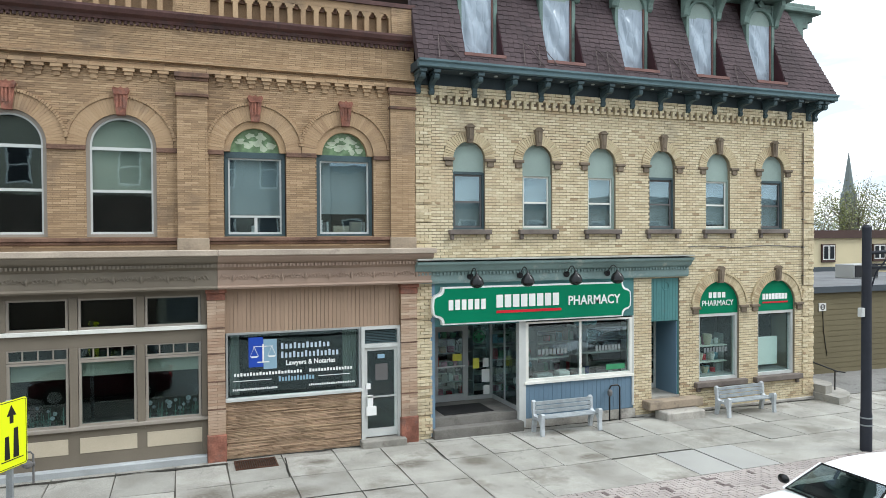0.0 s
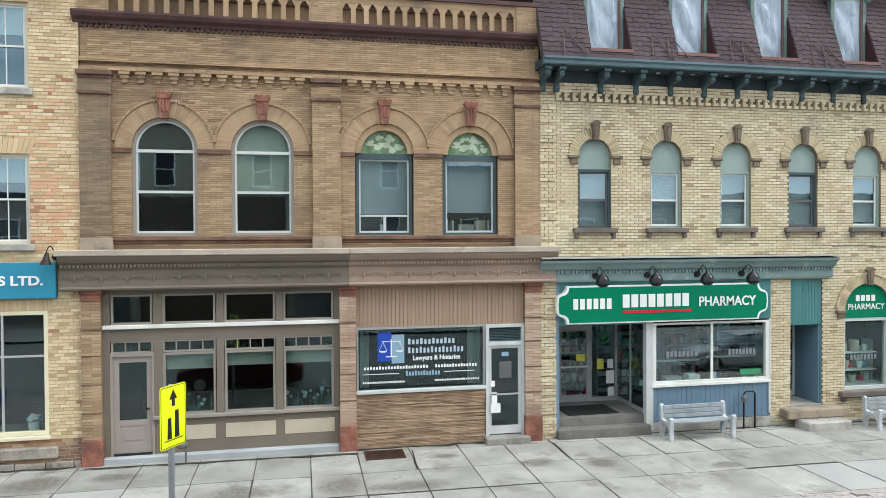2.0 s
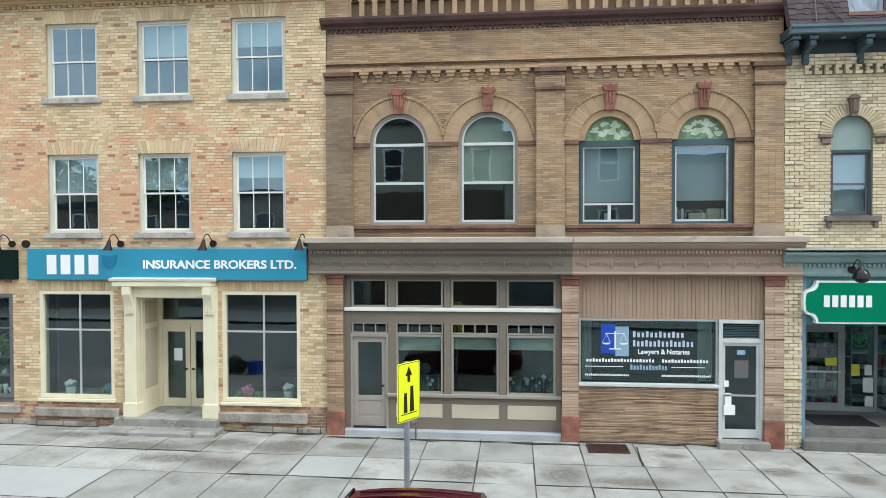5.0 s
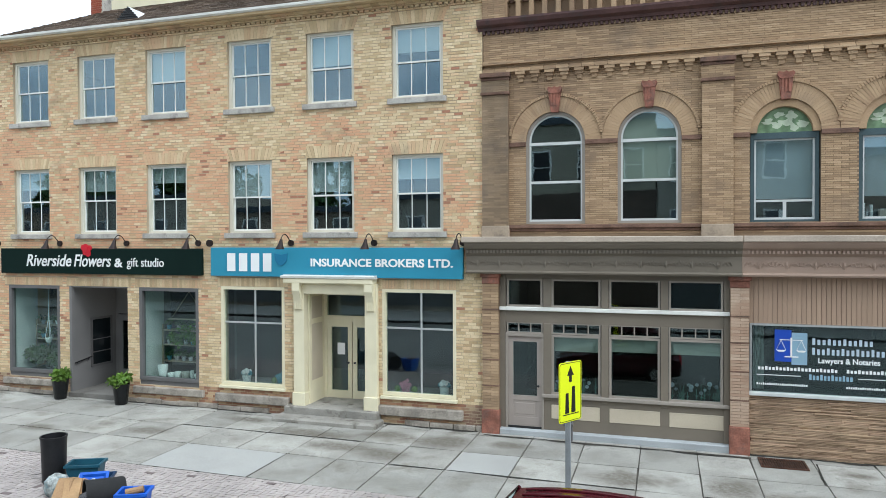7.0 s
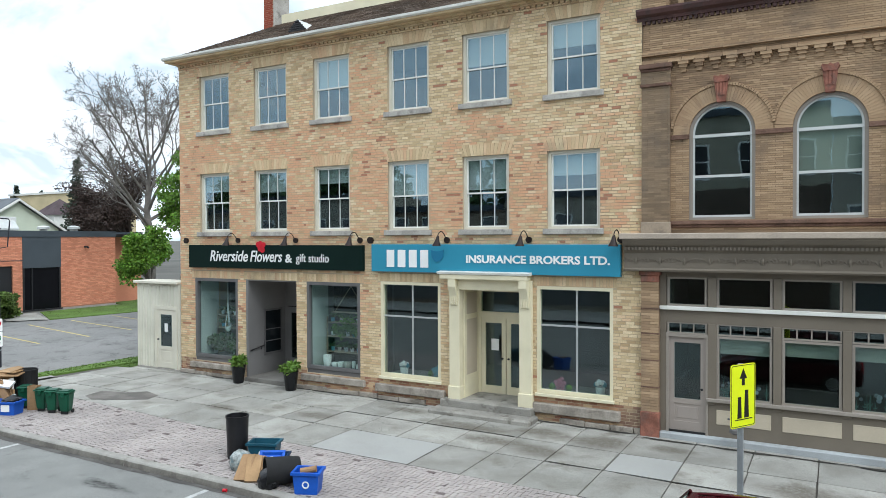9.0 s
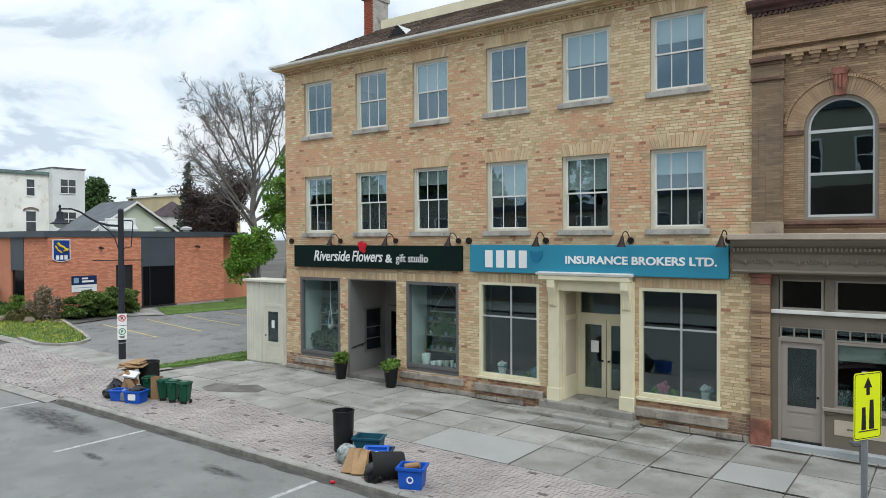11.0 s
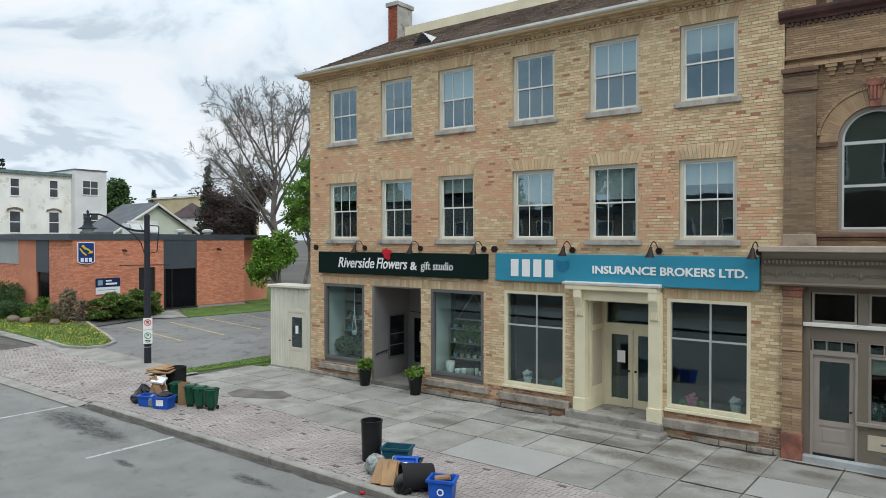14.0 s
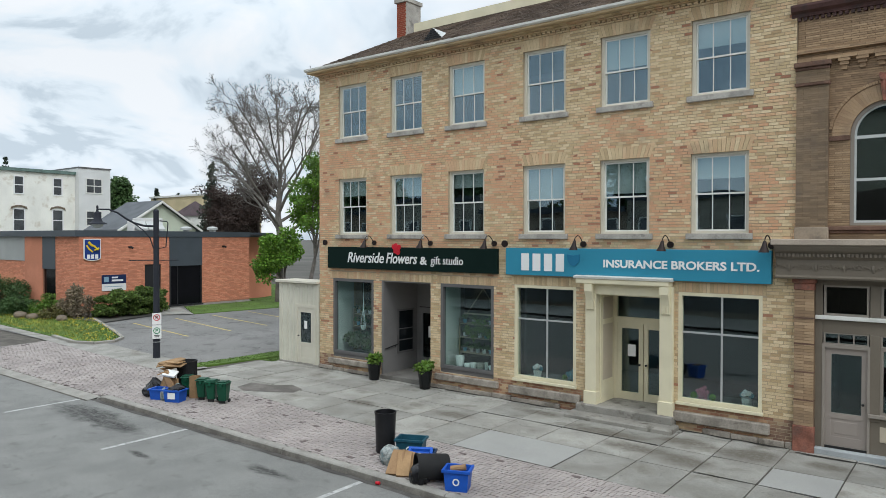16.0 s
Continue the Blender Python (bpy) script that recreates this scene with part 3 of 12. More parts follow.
M["plinth_worn"] = mk("plinth_worn", (0.36, 0.32, 0.27), 0.9, 0.2, 2.2, 30, 0.6, stain=((0.13, 0.112, 0.09), 3.2, 0.53, 0.7))
M["patch_asphalt"] = mk("patch_asphalt", (0.195, 0.178, 0.158), 0.9, 0.2, 1.6, 60, 0.7)
M["alu_dull"] = mk("alu_dull", (0.34, 0.35, 0.345), 0.45, 0.06, 2, 60, 0.04)
M["pink_ledge"] = mk("pink_ledge", (0.22, 0.115, 0.1), 0.7, 0.1, 2.0, 45, 0.1)
M["plastic_sheet"] = mk("plastic_sheet", (0.37, 0.44, 0.51), 0.22, 0.05, 1.0, 8, 0.0)
nt_ = M["plastic_sheet"].node_tree
mu_, wv_, bp_, nz_ = nt_.nodes.new("ShaderNodeMapping"), nt_.nodes.new("ShaderNodeTexVoronoi"), nt_.nodes.new("ShaderNodeBump"), nt_.nodes.new("ShaderNodeNewGeometry")
wv_.feature, wv_.inputs["Scale"].default_value = "DISTANCE_TO_EDGE", 3.2
mu_.inputs["Scale"].default_value, mu_.inputs["Rotation"].default_value = (1.6, 0.5, 0.55), (0, 0.5, 0)
bp_.inputs["Strength"].default_value, bp_.inputs["Distance"].default_value = 0.55, 0.12
nt_.links.new(nz_.outputs["Position"], mu_.inputs[0]), nt_.links.new(mu_.outputs[0], wv_.inputs["Vector"])
nt_.links.new(wv_.outputs["Distance"], bp_.inputs["Height"]), nt_.links.new(bp_.outputs[0], nt_.nodes["Principled BSDF"].inputs["Normal"])
M["roof_brown"] = mk("roof_shingle_brown", (0.155, 0.115, 0.085), 0.9, 0.16, 0.7, 60, 0.4, rnd=0.3)
M["concrete"] = mk("concrete_slab", (0.36, 0.35, 0.315), 0.88, 0.27, 1.1, 48, 0.4, col2=(0.27, 0.26, 0.23), rnd=0.14, stain=((0.165, 0.15, 0.122), 0.9, 0.55, 0.65), cracks=(0.22, 0.0035, 0.5))
M["concrete_new"] = mk("concrete_fresh", (0.365, 0.362, 0.34), 0.85, 0.1, 0.9, 40, 0.2, col2=(0.335, 0.332, 0.312))
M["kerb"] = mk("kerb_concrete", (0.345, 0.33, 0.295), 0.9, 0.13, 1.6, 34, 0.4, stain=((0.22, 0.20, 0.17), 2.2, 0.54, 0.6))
M["paver"] = mk("paver", (0.395, 0.352, 0.328), 0.9, 0.10, 0.7, 60, 0.3, rnd=0.07, stain=((0.28, 0.235, 0.215), 0.6, 0.60, 0.5), odd=((0.15, 0.12, 0.115), 0.055))
M["joint_dirt"] = mk("joint_dirt", (0.13, 0.118, 0.10), 0.95, 0.2, 2.0, 60, 0.2)
M["asphalt"] = mk("asphalt", (0.232, 0.232, 0.216), 0.85, 0.3, 0.9, 60, 0.8, col2=(0.192, 0.192, 0.18), stain=((0.115, 0.112, 0.102), 2.4, 0.58, 0.55), cracks=(0.22, 0.005, 0.2))
M["lot_asphalt"] = mk("lot_asphalt", (0.215, 0.21, 0.20), 0.85, 0.28, 0.35, 26, 0.5, col2=(0.18, 0.177, 0.168), stain=((0.095, 0.092, 0.086), 1.0, 0.55, 0.75), cracks=(0.3, 0.012, 0.6))
M["line_white"] = mk("line_white", (0.52, 0.52, 0.50), 0.8, 0.15, 3.0, 60, 0.1, stain=((0.19, 0.19, 0.18), 5.0, 0.53, 0.9))
M["line_yellow"] = mk("line_yellow", (0.55, 0.45, 0.16), 0.8, 0.15, 3.0, 60, 0.1)
M["grass"] = mk("grass", (0.11, 0.19, 0.036), 0.95, 0.25, 0.7, 40, 0.4, col2=(0.08, 0.13, 0.03))
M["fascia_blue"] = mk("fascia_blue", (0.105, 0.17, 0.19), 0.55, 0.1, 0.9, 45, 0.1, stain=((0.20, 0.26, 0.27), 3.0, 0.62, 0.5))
# darker than the fascia: the shade under the eaves is put into this colour
M["eave_shade"] = mk("eave_shade", (0.045, 0.062, 0.07), 0.7, 0.12, 1.2, 45, 0.1)
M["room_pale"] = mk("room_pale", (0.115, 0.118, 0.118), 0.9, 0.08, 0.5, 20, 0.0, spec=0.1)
M["reveal_white"] = mk("reveal_white", (0.55, 0.58, 0.56), 0.8, 0.06, 0.8, 30, 0.0)
M["gutter"] = mk("gutter_concrete", (0.115, 0.108, 0.098), 0.85, 0.2, 1.1, 30, 0.3, stain=((0.055, 0.05, 0.045), 1.3, 0.48, 0.8))
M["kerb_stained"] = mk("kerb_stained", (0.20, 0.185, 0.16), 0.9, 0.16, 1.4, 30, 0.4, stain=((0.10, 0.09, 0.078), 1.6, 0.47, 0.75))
M["panel_light"] = mk("panel_light", (0.36, 0.37, 0.36), 0.6, 0.06, 0.6, 40, 0.05)
M["pane_black"] = mk("pane_black", (0.006, 0.006, 0.008), 0.15, 0.1, 2.0, 45, 0.0, spec=0.12)
M["flashing"] = mk("flashing", (0.46, 0.47, 0.42), 0.7, 0.12, 1.0, 30, 0.15, stain=((0.26, 0.29, 0.27), 2.0, 0.54, 0.6))
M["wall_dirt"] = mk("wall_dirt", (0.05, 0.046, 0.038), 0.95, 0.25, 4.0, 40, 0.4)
M["far_pane"] = mk("far_pane", (0.085, 0.09, 0.095), 0.2, 0.2, 0.9, 8, 0.0)
M["print_pale"] = mk("print_pale", (0.46, 0.54, 0.62), 0.5, 0.05, 4.0, 40, 0.0)
M["window_cream"] = mk("window_cream", (0.64, 0.605, 0.50), 0.5, 0.06, 1.5, 50, 0.05)
M["soil"] = mk("ground_earth", (0.12, 0.115, 0.10), 0.95, 0.2, 0.1, 20, 0.2)


def dark_spots(m, spots, tint, flecks=0.0):
    """Ragged dark spots on a paved surface, damp and rust-brown stains among them. spots: x, y, half-length along x,
    half-width along y; flecks: breaks them into streaks along the street.
    """
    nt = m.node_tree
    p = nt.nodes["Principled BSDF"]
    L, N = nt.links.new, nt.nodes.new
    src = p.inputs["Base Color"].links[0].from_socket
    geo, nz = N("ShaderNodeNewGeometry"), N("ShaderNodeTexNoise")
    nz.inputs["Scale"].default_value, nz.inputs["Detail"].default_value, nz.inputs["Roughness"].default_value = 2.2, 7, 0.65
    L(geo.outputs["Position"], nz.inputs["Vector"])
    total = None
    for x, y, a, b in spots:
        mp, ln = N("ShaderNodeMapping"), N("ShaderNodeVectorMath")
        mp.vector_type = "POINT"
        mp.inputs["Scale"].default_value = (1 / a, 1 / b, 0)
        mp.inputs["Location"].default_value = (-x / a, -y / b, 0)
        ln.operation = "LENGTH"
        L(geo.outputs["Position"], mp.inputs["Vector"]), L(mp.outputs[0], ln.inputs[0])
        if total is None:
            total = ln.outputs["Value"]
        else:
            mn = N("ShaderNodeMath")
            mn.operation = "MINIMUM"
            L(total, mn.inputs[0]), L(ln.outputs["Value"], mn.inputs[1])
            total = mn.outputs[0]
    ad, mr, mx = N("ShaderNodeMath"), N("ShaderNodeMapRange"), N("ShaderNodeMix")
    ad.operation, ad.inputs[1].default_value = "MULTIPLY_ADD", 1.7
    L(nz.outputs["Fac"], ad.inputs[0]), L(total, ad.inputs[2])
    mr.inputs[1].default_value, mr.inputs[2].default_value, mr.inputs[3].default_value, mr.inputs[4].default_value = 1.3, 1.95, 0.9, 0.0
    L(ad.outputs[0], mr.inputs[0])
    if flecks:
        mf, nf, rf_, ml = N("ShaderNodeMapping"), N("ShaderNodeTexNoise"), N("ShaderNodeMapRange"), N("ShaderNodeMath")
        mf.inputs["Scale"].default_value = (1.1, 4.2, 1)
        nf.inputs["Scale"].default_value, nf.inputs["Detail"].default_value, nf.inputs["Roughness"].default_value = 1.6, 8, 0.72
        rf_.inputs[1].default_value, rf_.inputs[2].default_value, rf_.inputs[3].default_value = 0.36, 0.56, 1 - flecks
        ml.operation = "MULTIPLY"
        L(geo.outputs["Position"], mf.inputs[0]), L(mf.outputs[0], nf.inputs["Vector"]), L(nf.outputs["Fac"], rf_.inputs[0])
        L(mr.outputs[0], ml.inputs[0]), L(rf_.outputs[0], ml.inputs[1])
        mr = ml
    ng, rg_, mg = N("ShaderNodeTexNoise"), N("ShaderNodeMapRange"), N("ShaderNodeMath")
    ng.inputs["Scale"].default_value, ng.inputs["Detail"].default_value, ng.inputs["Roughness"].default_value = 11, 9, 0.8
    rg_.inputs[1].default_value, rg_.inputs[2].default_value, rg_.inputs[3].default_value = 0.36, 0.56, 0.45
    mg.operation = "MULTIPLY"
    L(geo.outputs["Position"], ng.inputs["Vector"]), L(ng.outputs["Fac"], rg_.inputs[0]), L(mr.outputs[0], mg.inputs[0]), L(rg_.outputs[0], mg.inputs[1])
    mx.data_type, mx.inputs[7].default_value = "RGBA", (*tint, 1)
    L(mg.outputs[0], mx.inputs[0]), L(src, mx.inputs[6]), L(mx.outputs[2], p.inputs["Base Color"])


# the spot at (9.5, 16.7) darkens the slabs beneath the bench
dark_spots(M["concrete"], ((-1.75, 14.85, 0.75, 0.5), (0.35, 14.95, 0.6, 0.6), (1.7, 14.65, 1.0, 0.35), (-5.9, 16.45, 0.6, 0.3), (-4.4, 16.4, 0.6, 0.3), (4.9, 15.6, 0.5, 0.35), (6.3, 15.3, 0.4, 0.35), (2.9, 16.5, 0.4, 0.2), (-8.2, 15.1, 1.0, 0.4), (-6.0, 16.2, 0.9, 0.5), (-13.4, 14.9, 0.7, 0.35), (-16.2, 14.3, 0.6, 0.3), (9.1, 14.6, 0.5, 0.25), (9.5, 16.7, 0.7, 0.25), (-7.4, 16.35, 0.8, 0.4), (-9.4, 15.9, 1.3, 0.35), (-11.6, 16.6, 0.9, 0.3), (-7.0, 14.9, 0.7, 0.5)), (0.13, 0.115, 0.092))
dark_spots(M["asphalt"], ((-21.6, 8.95, 2.3, 0.55), (-20.3, 8.8, 1.5, 0.42), (-13.9, 9.0, 0.8, 0.2), (-17.2, 7.9, 0.5, 0.12), (-9.0, 8.3, 0.9, 0.4), (-30.0, 8.3, 1.5, 0.6)), (0.016, 0.015, 0.014), 0.55)

glow = bpy.data.materials.new("lamp_glow")
glow.use_nodes = True
glow.node_tree.nodes["Principled BSDF"].inputs["Emission Color"].default_value = (1.0, 0.93, 0.82, 1)
glow.node_tree.nodes["Principled BSDF"].inputs["Emission Strength"].default_value = 6.0
M["lamp_glow"] = glow


# ---------------------------------------------------------------- mesh helpers
def gz(x):
    """Height of the pavement: the street falls gently towards +x."""
    return -0.006 * (x + 1.0)


def box(bm, x0, x1, y0, y1, z0, z1, bev=0.0):
    vs = [bm.verts.new((x, y, z)) for x in (x0, x1) for y in (y0, y1) for z in (z0, z1)]
    fs = [bm.faces.new([vs[i] for i in f]) for f in ((0, 1, 3, 2), (4, 6, 7, 5), (0, 4, 5, 1), (2, 3, 7, 6), (0, 2, 6, 4), (1, 5, 7, 3))]
    if bev:
        es = list({e for f in fs for e in f.edges})
        bmesh.ops.bevel(bm, geom=es, offset=bev, segments=1, affect="EDGES")
    return bm


def extrude_poly(bm, pts, axis, a, b):
    """A flat outline carried from a to b along an axis. pts: the two other coordinates, in the order of the axes."""
    def at(p, v):
        return {"x": (v, p[0], p[1]), "y": (p[0], v, p[1]), "z": (p[0], p[1], v)}[axis]
    A, B = [bm.verts.new(at(p, a)) for p in pts], [bm.verts.new(at(p, b)) for p in pts]
    bm.faces.new(A), bm.faces.new(B[::-1])
    n = len(pts)
    for i in range(n):
        bm.faces.new((A[i], B[i], B[(i + 1) % n], A[(i + 1) % n]))
    return bm


def tube(bm, pts, r, n=8, r2=None):
    """A round bar along a line of points, tapering to r2."""
    pts = [Vector(p) for p in pts]
    rings = []
    side = None
    for i, p in enumerate(pts):
        d = (pts[min(i + 1, len(pts) - 1)] - pts[max(i - 1, 0)]).normalized()
        side = (d.orthogonal() if side is None else side - d * side.dot(d)).normalized()
        up = d.cross(side)
        rad = r if r2 is None else r + (r2 - r) * i / (len(pts) - 1)
        rings.append([bm.verts.new(p + (side * math.cos(2 * math.pi * k / n) + up * math.sin(2 * math.pi * k / n)) * rad) for k in range(n)])
    for a, b in zip(rings, rings[1:]):
        for k in range(n):
            bm.faces.new((a[k], a[(k + 1) % n], b[(k + 1) % n], b[k]))
    bm.faces.new(rings[0][::-1]), bm.faces.new(rings[-1])
    return bm


def lathe(bm, prof, c=(0, 0, 0), n=20):
    """A turned shape: profile of (radius, height) about an upright axis through c."""
    rings = [[bm.verts.new((c[0] + r * math.cos(2 * math.pi * k / n), c[1] + r * math.sin(2 * math.pi * k / n), c[2] + z)) for k in range(n)] for r, z in prof]
    for a, b in zip(rings, rings[1:]):
        for k in range(n):
            bm.faces.new((a[k], a[(k + 1) % n], b[(k + 1) % n], b[k]))
    bm.faces.new(rings[0][::-1]), bm.faces.new(rings[-1])
    return bm


def arc_pts(cx, cz, r, a0, a1, n):
    return [(cx + r * math.cos(a0 + (a1 - a0) * i / n), cz + r * math.sin(a0 + (a1 - a0) * i / n)) for i in range(n + 1)]


def ring_band(bm, cx, cz, r0, r1, a0, a1, n, y0, y1):
    """A solid arched band."""
    A, B = arc_pts(cx, cz, r0, a0, a1, n), arc_pts(cx, cz, r1, a0, a1, n)
    V = [[bm.verts.new((p[0], y, p[1])) for p in q] for q in (A, B) for y in (y0, y1)]
    i0, i1, o0, o1 = V
    for k in range(n):
        bm.faces.new((i0[k], i0[k + 1], o0[k + 1], o0[k]))
        bm.faces.new((i1[k + 1], i1[k], o1[k], o1[k + 1]))
        bm.faces.new((i0[k + 1], i0[k], i1[k], i1[k + 1]))
        bm.faces.new((o0[k], o0[k + 1], o1[k + 1], o1[k]))
    for k in (0, n):
        bm.faces.new((i0[k], o0[k], o1[k], i1[k]))
    return bm


def mesh_of(bm, name, mat, smooth=False):
    bmesh.ops.recalc_face_normals(bm, faces=bm.faces)
    me = bpy.data.meshes.new(name)
    bm.to_mesh(me)
    bm.free()
    me.materials.append(mat)
    if smooth:
        me.polygons.foreach_set("use_smooth", [True] * len(me.polygons))
        me.set_sharp_from_angle(angle=radians(40))
    return me


def thing(name, base, label, category, group="", kind=""):
    ob = new(name)
    ob.location = base
    ob.empty_display_size = 0.2
    return tagged(ob, label, category, group, kind)


def part(name, bm, mat, parent, label="", smooth=False, shadow=True):
    """Links a bmesh (in world coordinates, or in those of a thing at the origin) as one mesh under a thing or a part."""
    me = bm if isinstance(bm, bpy.types.Mesh) else mesh_of(bm, name, mat, smooth)
    ob = new(name, me)
    ob.parent = parent
    if parent.parent is None:
        ob.matrix_parent_inverse = parent.matrix_basis.inverted()
    ob.visible_shadow = shadow
    return tagged(ob, label)


def solid(name, bm, mat, label, category, group="", kind="", smooth=False):
    """A thing that is one mesh."""
    return tagged(new(name, mesh_of(bm, name, mat, smooth)), label, category, group, kind)


def B():
    return bmesh.new()


def boxes(*dims, bev=0.0):
    bm = bmesh.new()
    for d in dims:
        box(bm, *d, bev=bev)
    return bm


def welded(bm):
    """Joins butting bars at their shared corners into one frame."""
    bmesh.ops.remove_doubles(bm, verts=bm.verts, dist=0.0001)
    return bm


# ---------------------------------------------------------------- walls of bricks
class Hole:
    """An opening in a wall: a rectangle, with a round arch over it if spring is given."""

    def __init__(self, x0, x1, z0, z1, spring=None, ring=0.0):
        self.x0, self.x1, self.z0, self.z1, self.spring, self.ring = x0, x1, z0, z1, spring, ring
        self.cx, self.r = (x0 + x1) / 2, (x1 - x0) / 2

    def span(self, za, zb, pad=0.0):
        """What it takes from a course between za and zb."""
        zm = (za + zb) / 2
        if self.spring is None or zm < self.spring:
            return (self.x0 - pad, self.x1 + pad) if zb > self.z0 and za < self.z1 else None
        h = zm - self.spring
        r = self.r + self.ring
        return (self.cx - math.sqrt(r * r - h * h), self.cx + math.sqrt(r * r - h * h)) if h < r else None


def free_spans(x0, x1, cuts):
    out, x = [], x0
    for a, b in sorted(c for c in cuts if c):
        if a > x:
            out.append((x, min(a, x1)))
        x = max(x, b)
    if x < x1:
        out.append((x, x1))
    return [s for s in out if s[1] - s[0] > 0.02]


def wall_core(bm, x0, x1, z0, z1, y0, y1, holes):
    """The wall behind the bricks, with its openings right through it."""
    zs = sorted({z0, z1, *(z for h in holes for z in (h.z0, h.z1 if h.spring is None else h.spring + h.r) if z0 < z < z1)})
    for a, b in zip(zs, zs[1:]):
        cuts = [(h.x0, h.x1) for h in holes if h.z0 < (a + b) / 2 < (h.z1 if h.spring is None else h.spring + h.r)]
        for s in free_spans(x0, x1, cuts):
            box(bm, s[0], s[1], y0, y1, a, b)
    for h in holes:
        if h.spring is not None:
            top = h.spring + h.r
            for sgn in (-1, 1):
                arc = arc_pts(h.cx, h.spring, h.r, math.pi / 2 if sgn > 0 else math.pi, 0 if sgn > 0 else math.pi / 2, 8)
                corner = (h.x1, top) if sgn > 0 else (h.x0, top)
                for p, q in zip(arc, arc[1:]):
                    extrude_poly(bm, [p, q, corner], "y", y0, y1)


def brick_rows(x0, x1, z0, z1, holes, blen, bh, joint, rng, drop=0.0, wander=0.0):
    """Runs of bricks in bond, cut at the openings: (x0, x1, z0, z1, whole)."""
    out = []
    n = max(1, round((z1 - z0) / (bh + joint)))
    step = (z1 - z0) / n
    for i in range(n):
        za = z0 + i * step + joint / 2
        zb = za + step - joint
        slip = rng.uniform(-wander, wander)
        for s in free_spans(x0, x1, [h.span(za, zb) for h in holes]):
            k = math.floor((s[0] - x0) / (blen + joint)) - 2
            while True:
                off = (0.5 * (blen + joint) if i % 2 else 0.0) + slip
                a = x0 + k * (blen + joint) + off
                k += 1
                b = a + blen
                if a > s[1]:
                    break
                whole = a > s[0] and b < s[1]
                a, b = max(a, s[0]), min(b, s[1])
                if b - a > 0.03 and rng.random() >= drop:
                    out.append((a, b, za, zb, whole))
    return out


def pieces_mesh(name, quads, mat):
    """Many five-sided blocks in one mesh. quads: front corners (4 points) and the push back to the wall (a vector)."""
    q = np.asarray([c for c, _ in quads], dtype=float)
    d = np.asarray([v for _, v in quads], dtype=float)[:, None, :]
    v = np.concatenate([q, q + d], axis=1).reshape(-1, 3)
    base = (np.arange(len(quads)) * 8)[:, None, None]
    f = (np.array([[0, 1, 2, 3], [0, 4, 5, 1], [1, 5, 6, 2], [2, 6, 7, 3], [3, 7, 4, 0]])[None] + base).reshape(-1, 4)
    me = bpy.data.meshes.new(name)
    me.from_pydata(v.tolist(), [], f.tolist())
    me.materials.append(mat)
    return me


def lay_bricks(wall, rows, y, mat, rng, near, blen, proud=0.010, uneven=0.004):
    """Lays the bricks on a wall's face at y: whole ones within the stretch near = (x0, x1, z0, z1) are pieces of their own, the rest one part."""
    quads, single = [], []
    for a, b, za, zb, whole in rows:
        d = proud + rng.uniform(-uneven, uneven)
        if whole and near and len(single) < 300 and near[0] < a < near[1] and near[2] < za < near[3]:
            single.append(((a + b) / 2, (za + zb) / 2, d))
            hh = zb - za
            continue
        e = 0.003
        quads.append((((a, y - d, za + e), (b, y - d, za + e), (b, y - d, zb), (a, y - d, zb)), (0, d + 0.002, 0)))
    ob = part("brickwork", pieces_mesh("brickwork", quads, mat), mat, wall)
    tagged(ob, kind="stuff")
    if single:
        me = pieces_mesh("brick", [(((-blen / 2, 0, -hh / 2), (blen / 2, 0, -hh / 2), (blen / 2, 0, hh / 2), (-blen / 2, 0, hh / 2)), (0, 0.016, 0))], mat)
        SINGLES.append((wall, me, [(x, y - d, z) for x, z, d in single]))
    return ob


SINGLES = []


def voussoirs(cx, cz, r0, r1, a0, a1, n, y, d, rng, gap=0.012):
    """Wedge bricks round an arch, as front quads for pieces_mesh."""
    out = []
    for i in range(n):
        p, q = a0 + (a1 - a0) * i / n, a0 + (a1 - a0) * (i + 1) / n
        g = gap / r1 / 2
        p, q = p + g, q - g
        dd = d + rng.uniform(-0.003, 0.003)
        c = [(cx + r * math.cos(t), y - dd, cz + r * math.sin(t)) for r, t in ((r0, p), (r1, p), (r1, q), (r0, q))]
        out.append((c, (0, dd + 0.002, 0)))
    return out


def text_mesh(body, size, mat, extrude=0.012, shear=0.0, spacing=1.0, bold=0.0):
    cu = bpy.data.curves.new("lettering", "FONT")
    cu.body, cu.size, cu.extrude, cu.shear, cu.space_character, cu.offset = body, size, extrude, shear, spacing, bold
    cu.resolution_u = 4
    tmp = bpy.data.objects.new("tmp", cu)
    me = bpy.data.meshes.new_from_object(tmp)
    bpy.data.objects.remove(tmp)
    bpy.data.curves.remove(cu)
    me.materials.clear()
    me.materials.append(mat)
    return me


def lettering(name, body, x0, x1, z, height, y, mat, parent, **kw):
    """Words on a board facing the street, fitted between x0 and x1, with capitals of that height."""
    me = text_mesh(body, height / 0.70, mat, **kw)
    co = np.empty(len(me.vertices) * 3)
    me.vertices.foreach_get("co", co)
    co = co.reshape(-1, 3)
    k = (x1 - x0) / (co[:, 0].max() - co[:, 0].min())
    lo = co[:, 0].min()
    new_co = np.stack([x0 + (co[:, 0] - lo) * k, y - co[:, 2], z + co[:, 1]], axis=1)
    me.vertices.foreach_set("co", new_co.ravel())
    me.update()
    return part(name, me, mat, parent)


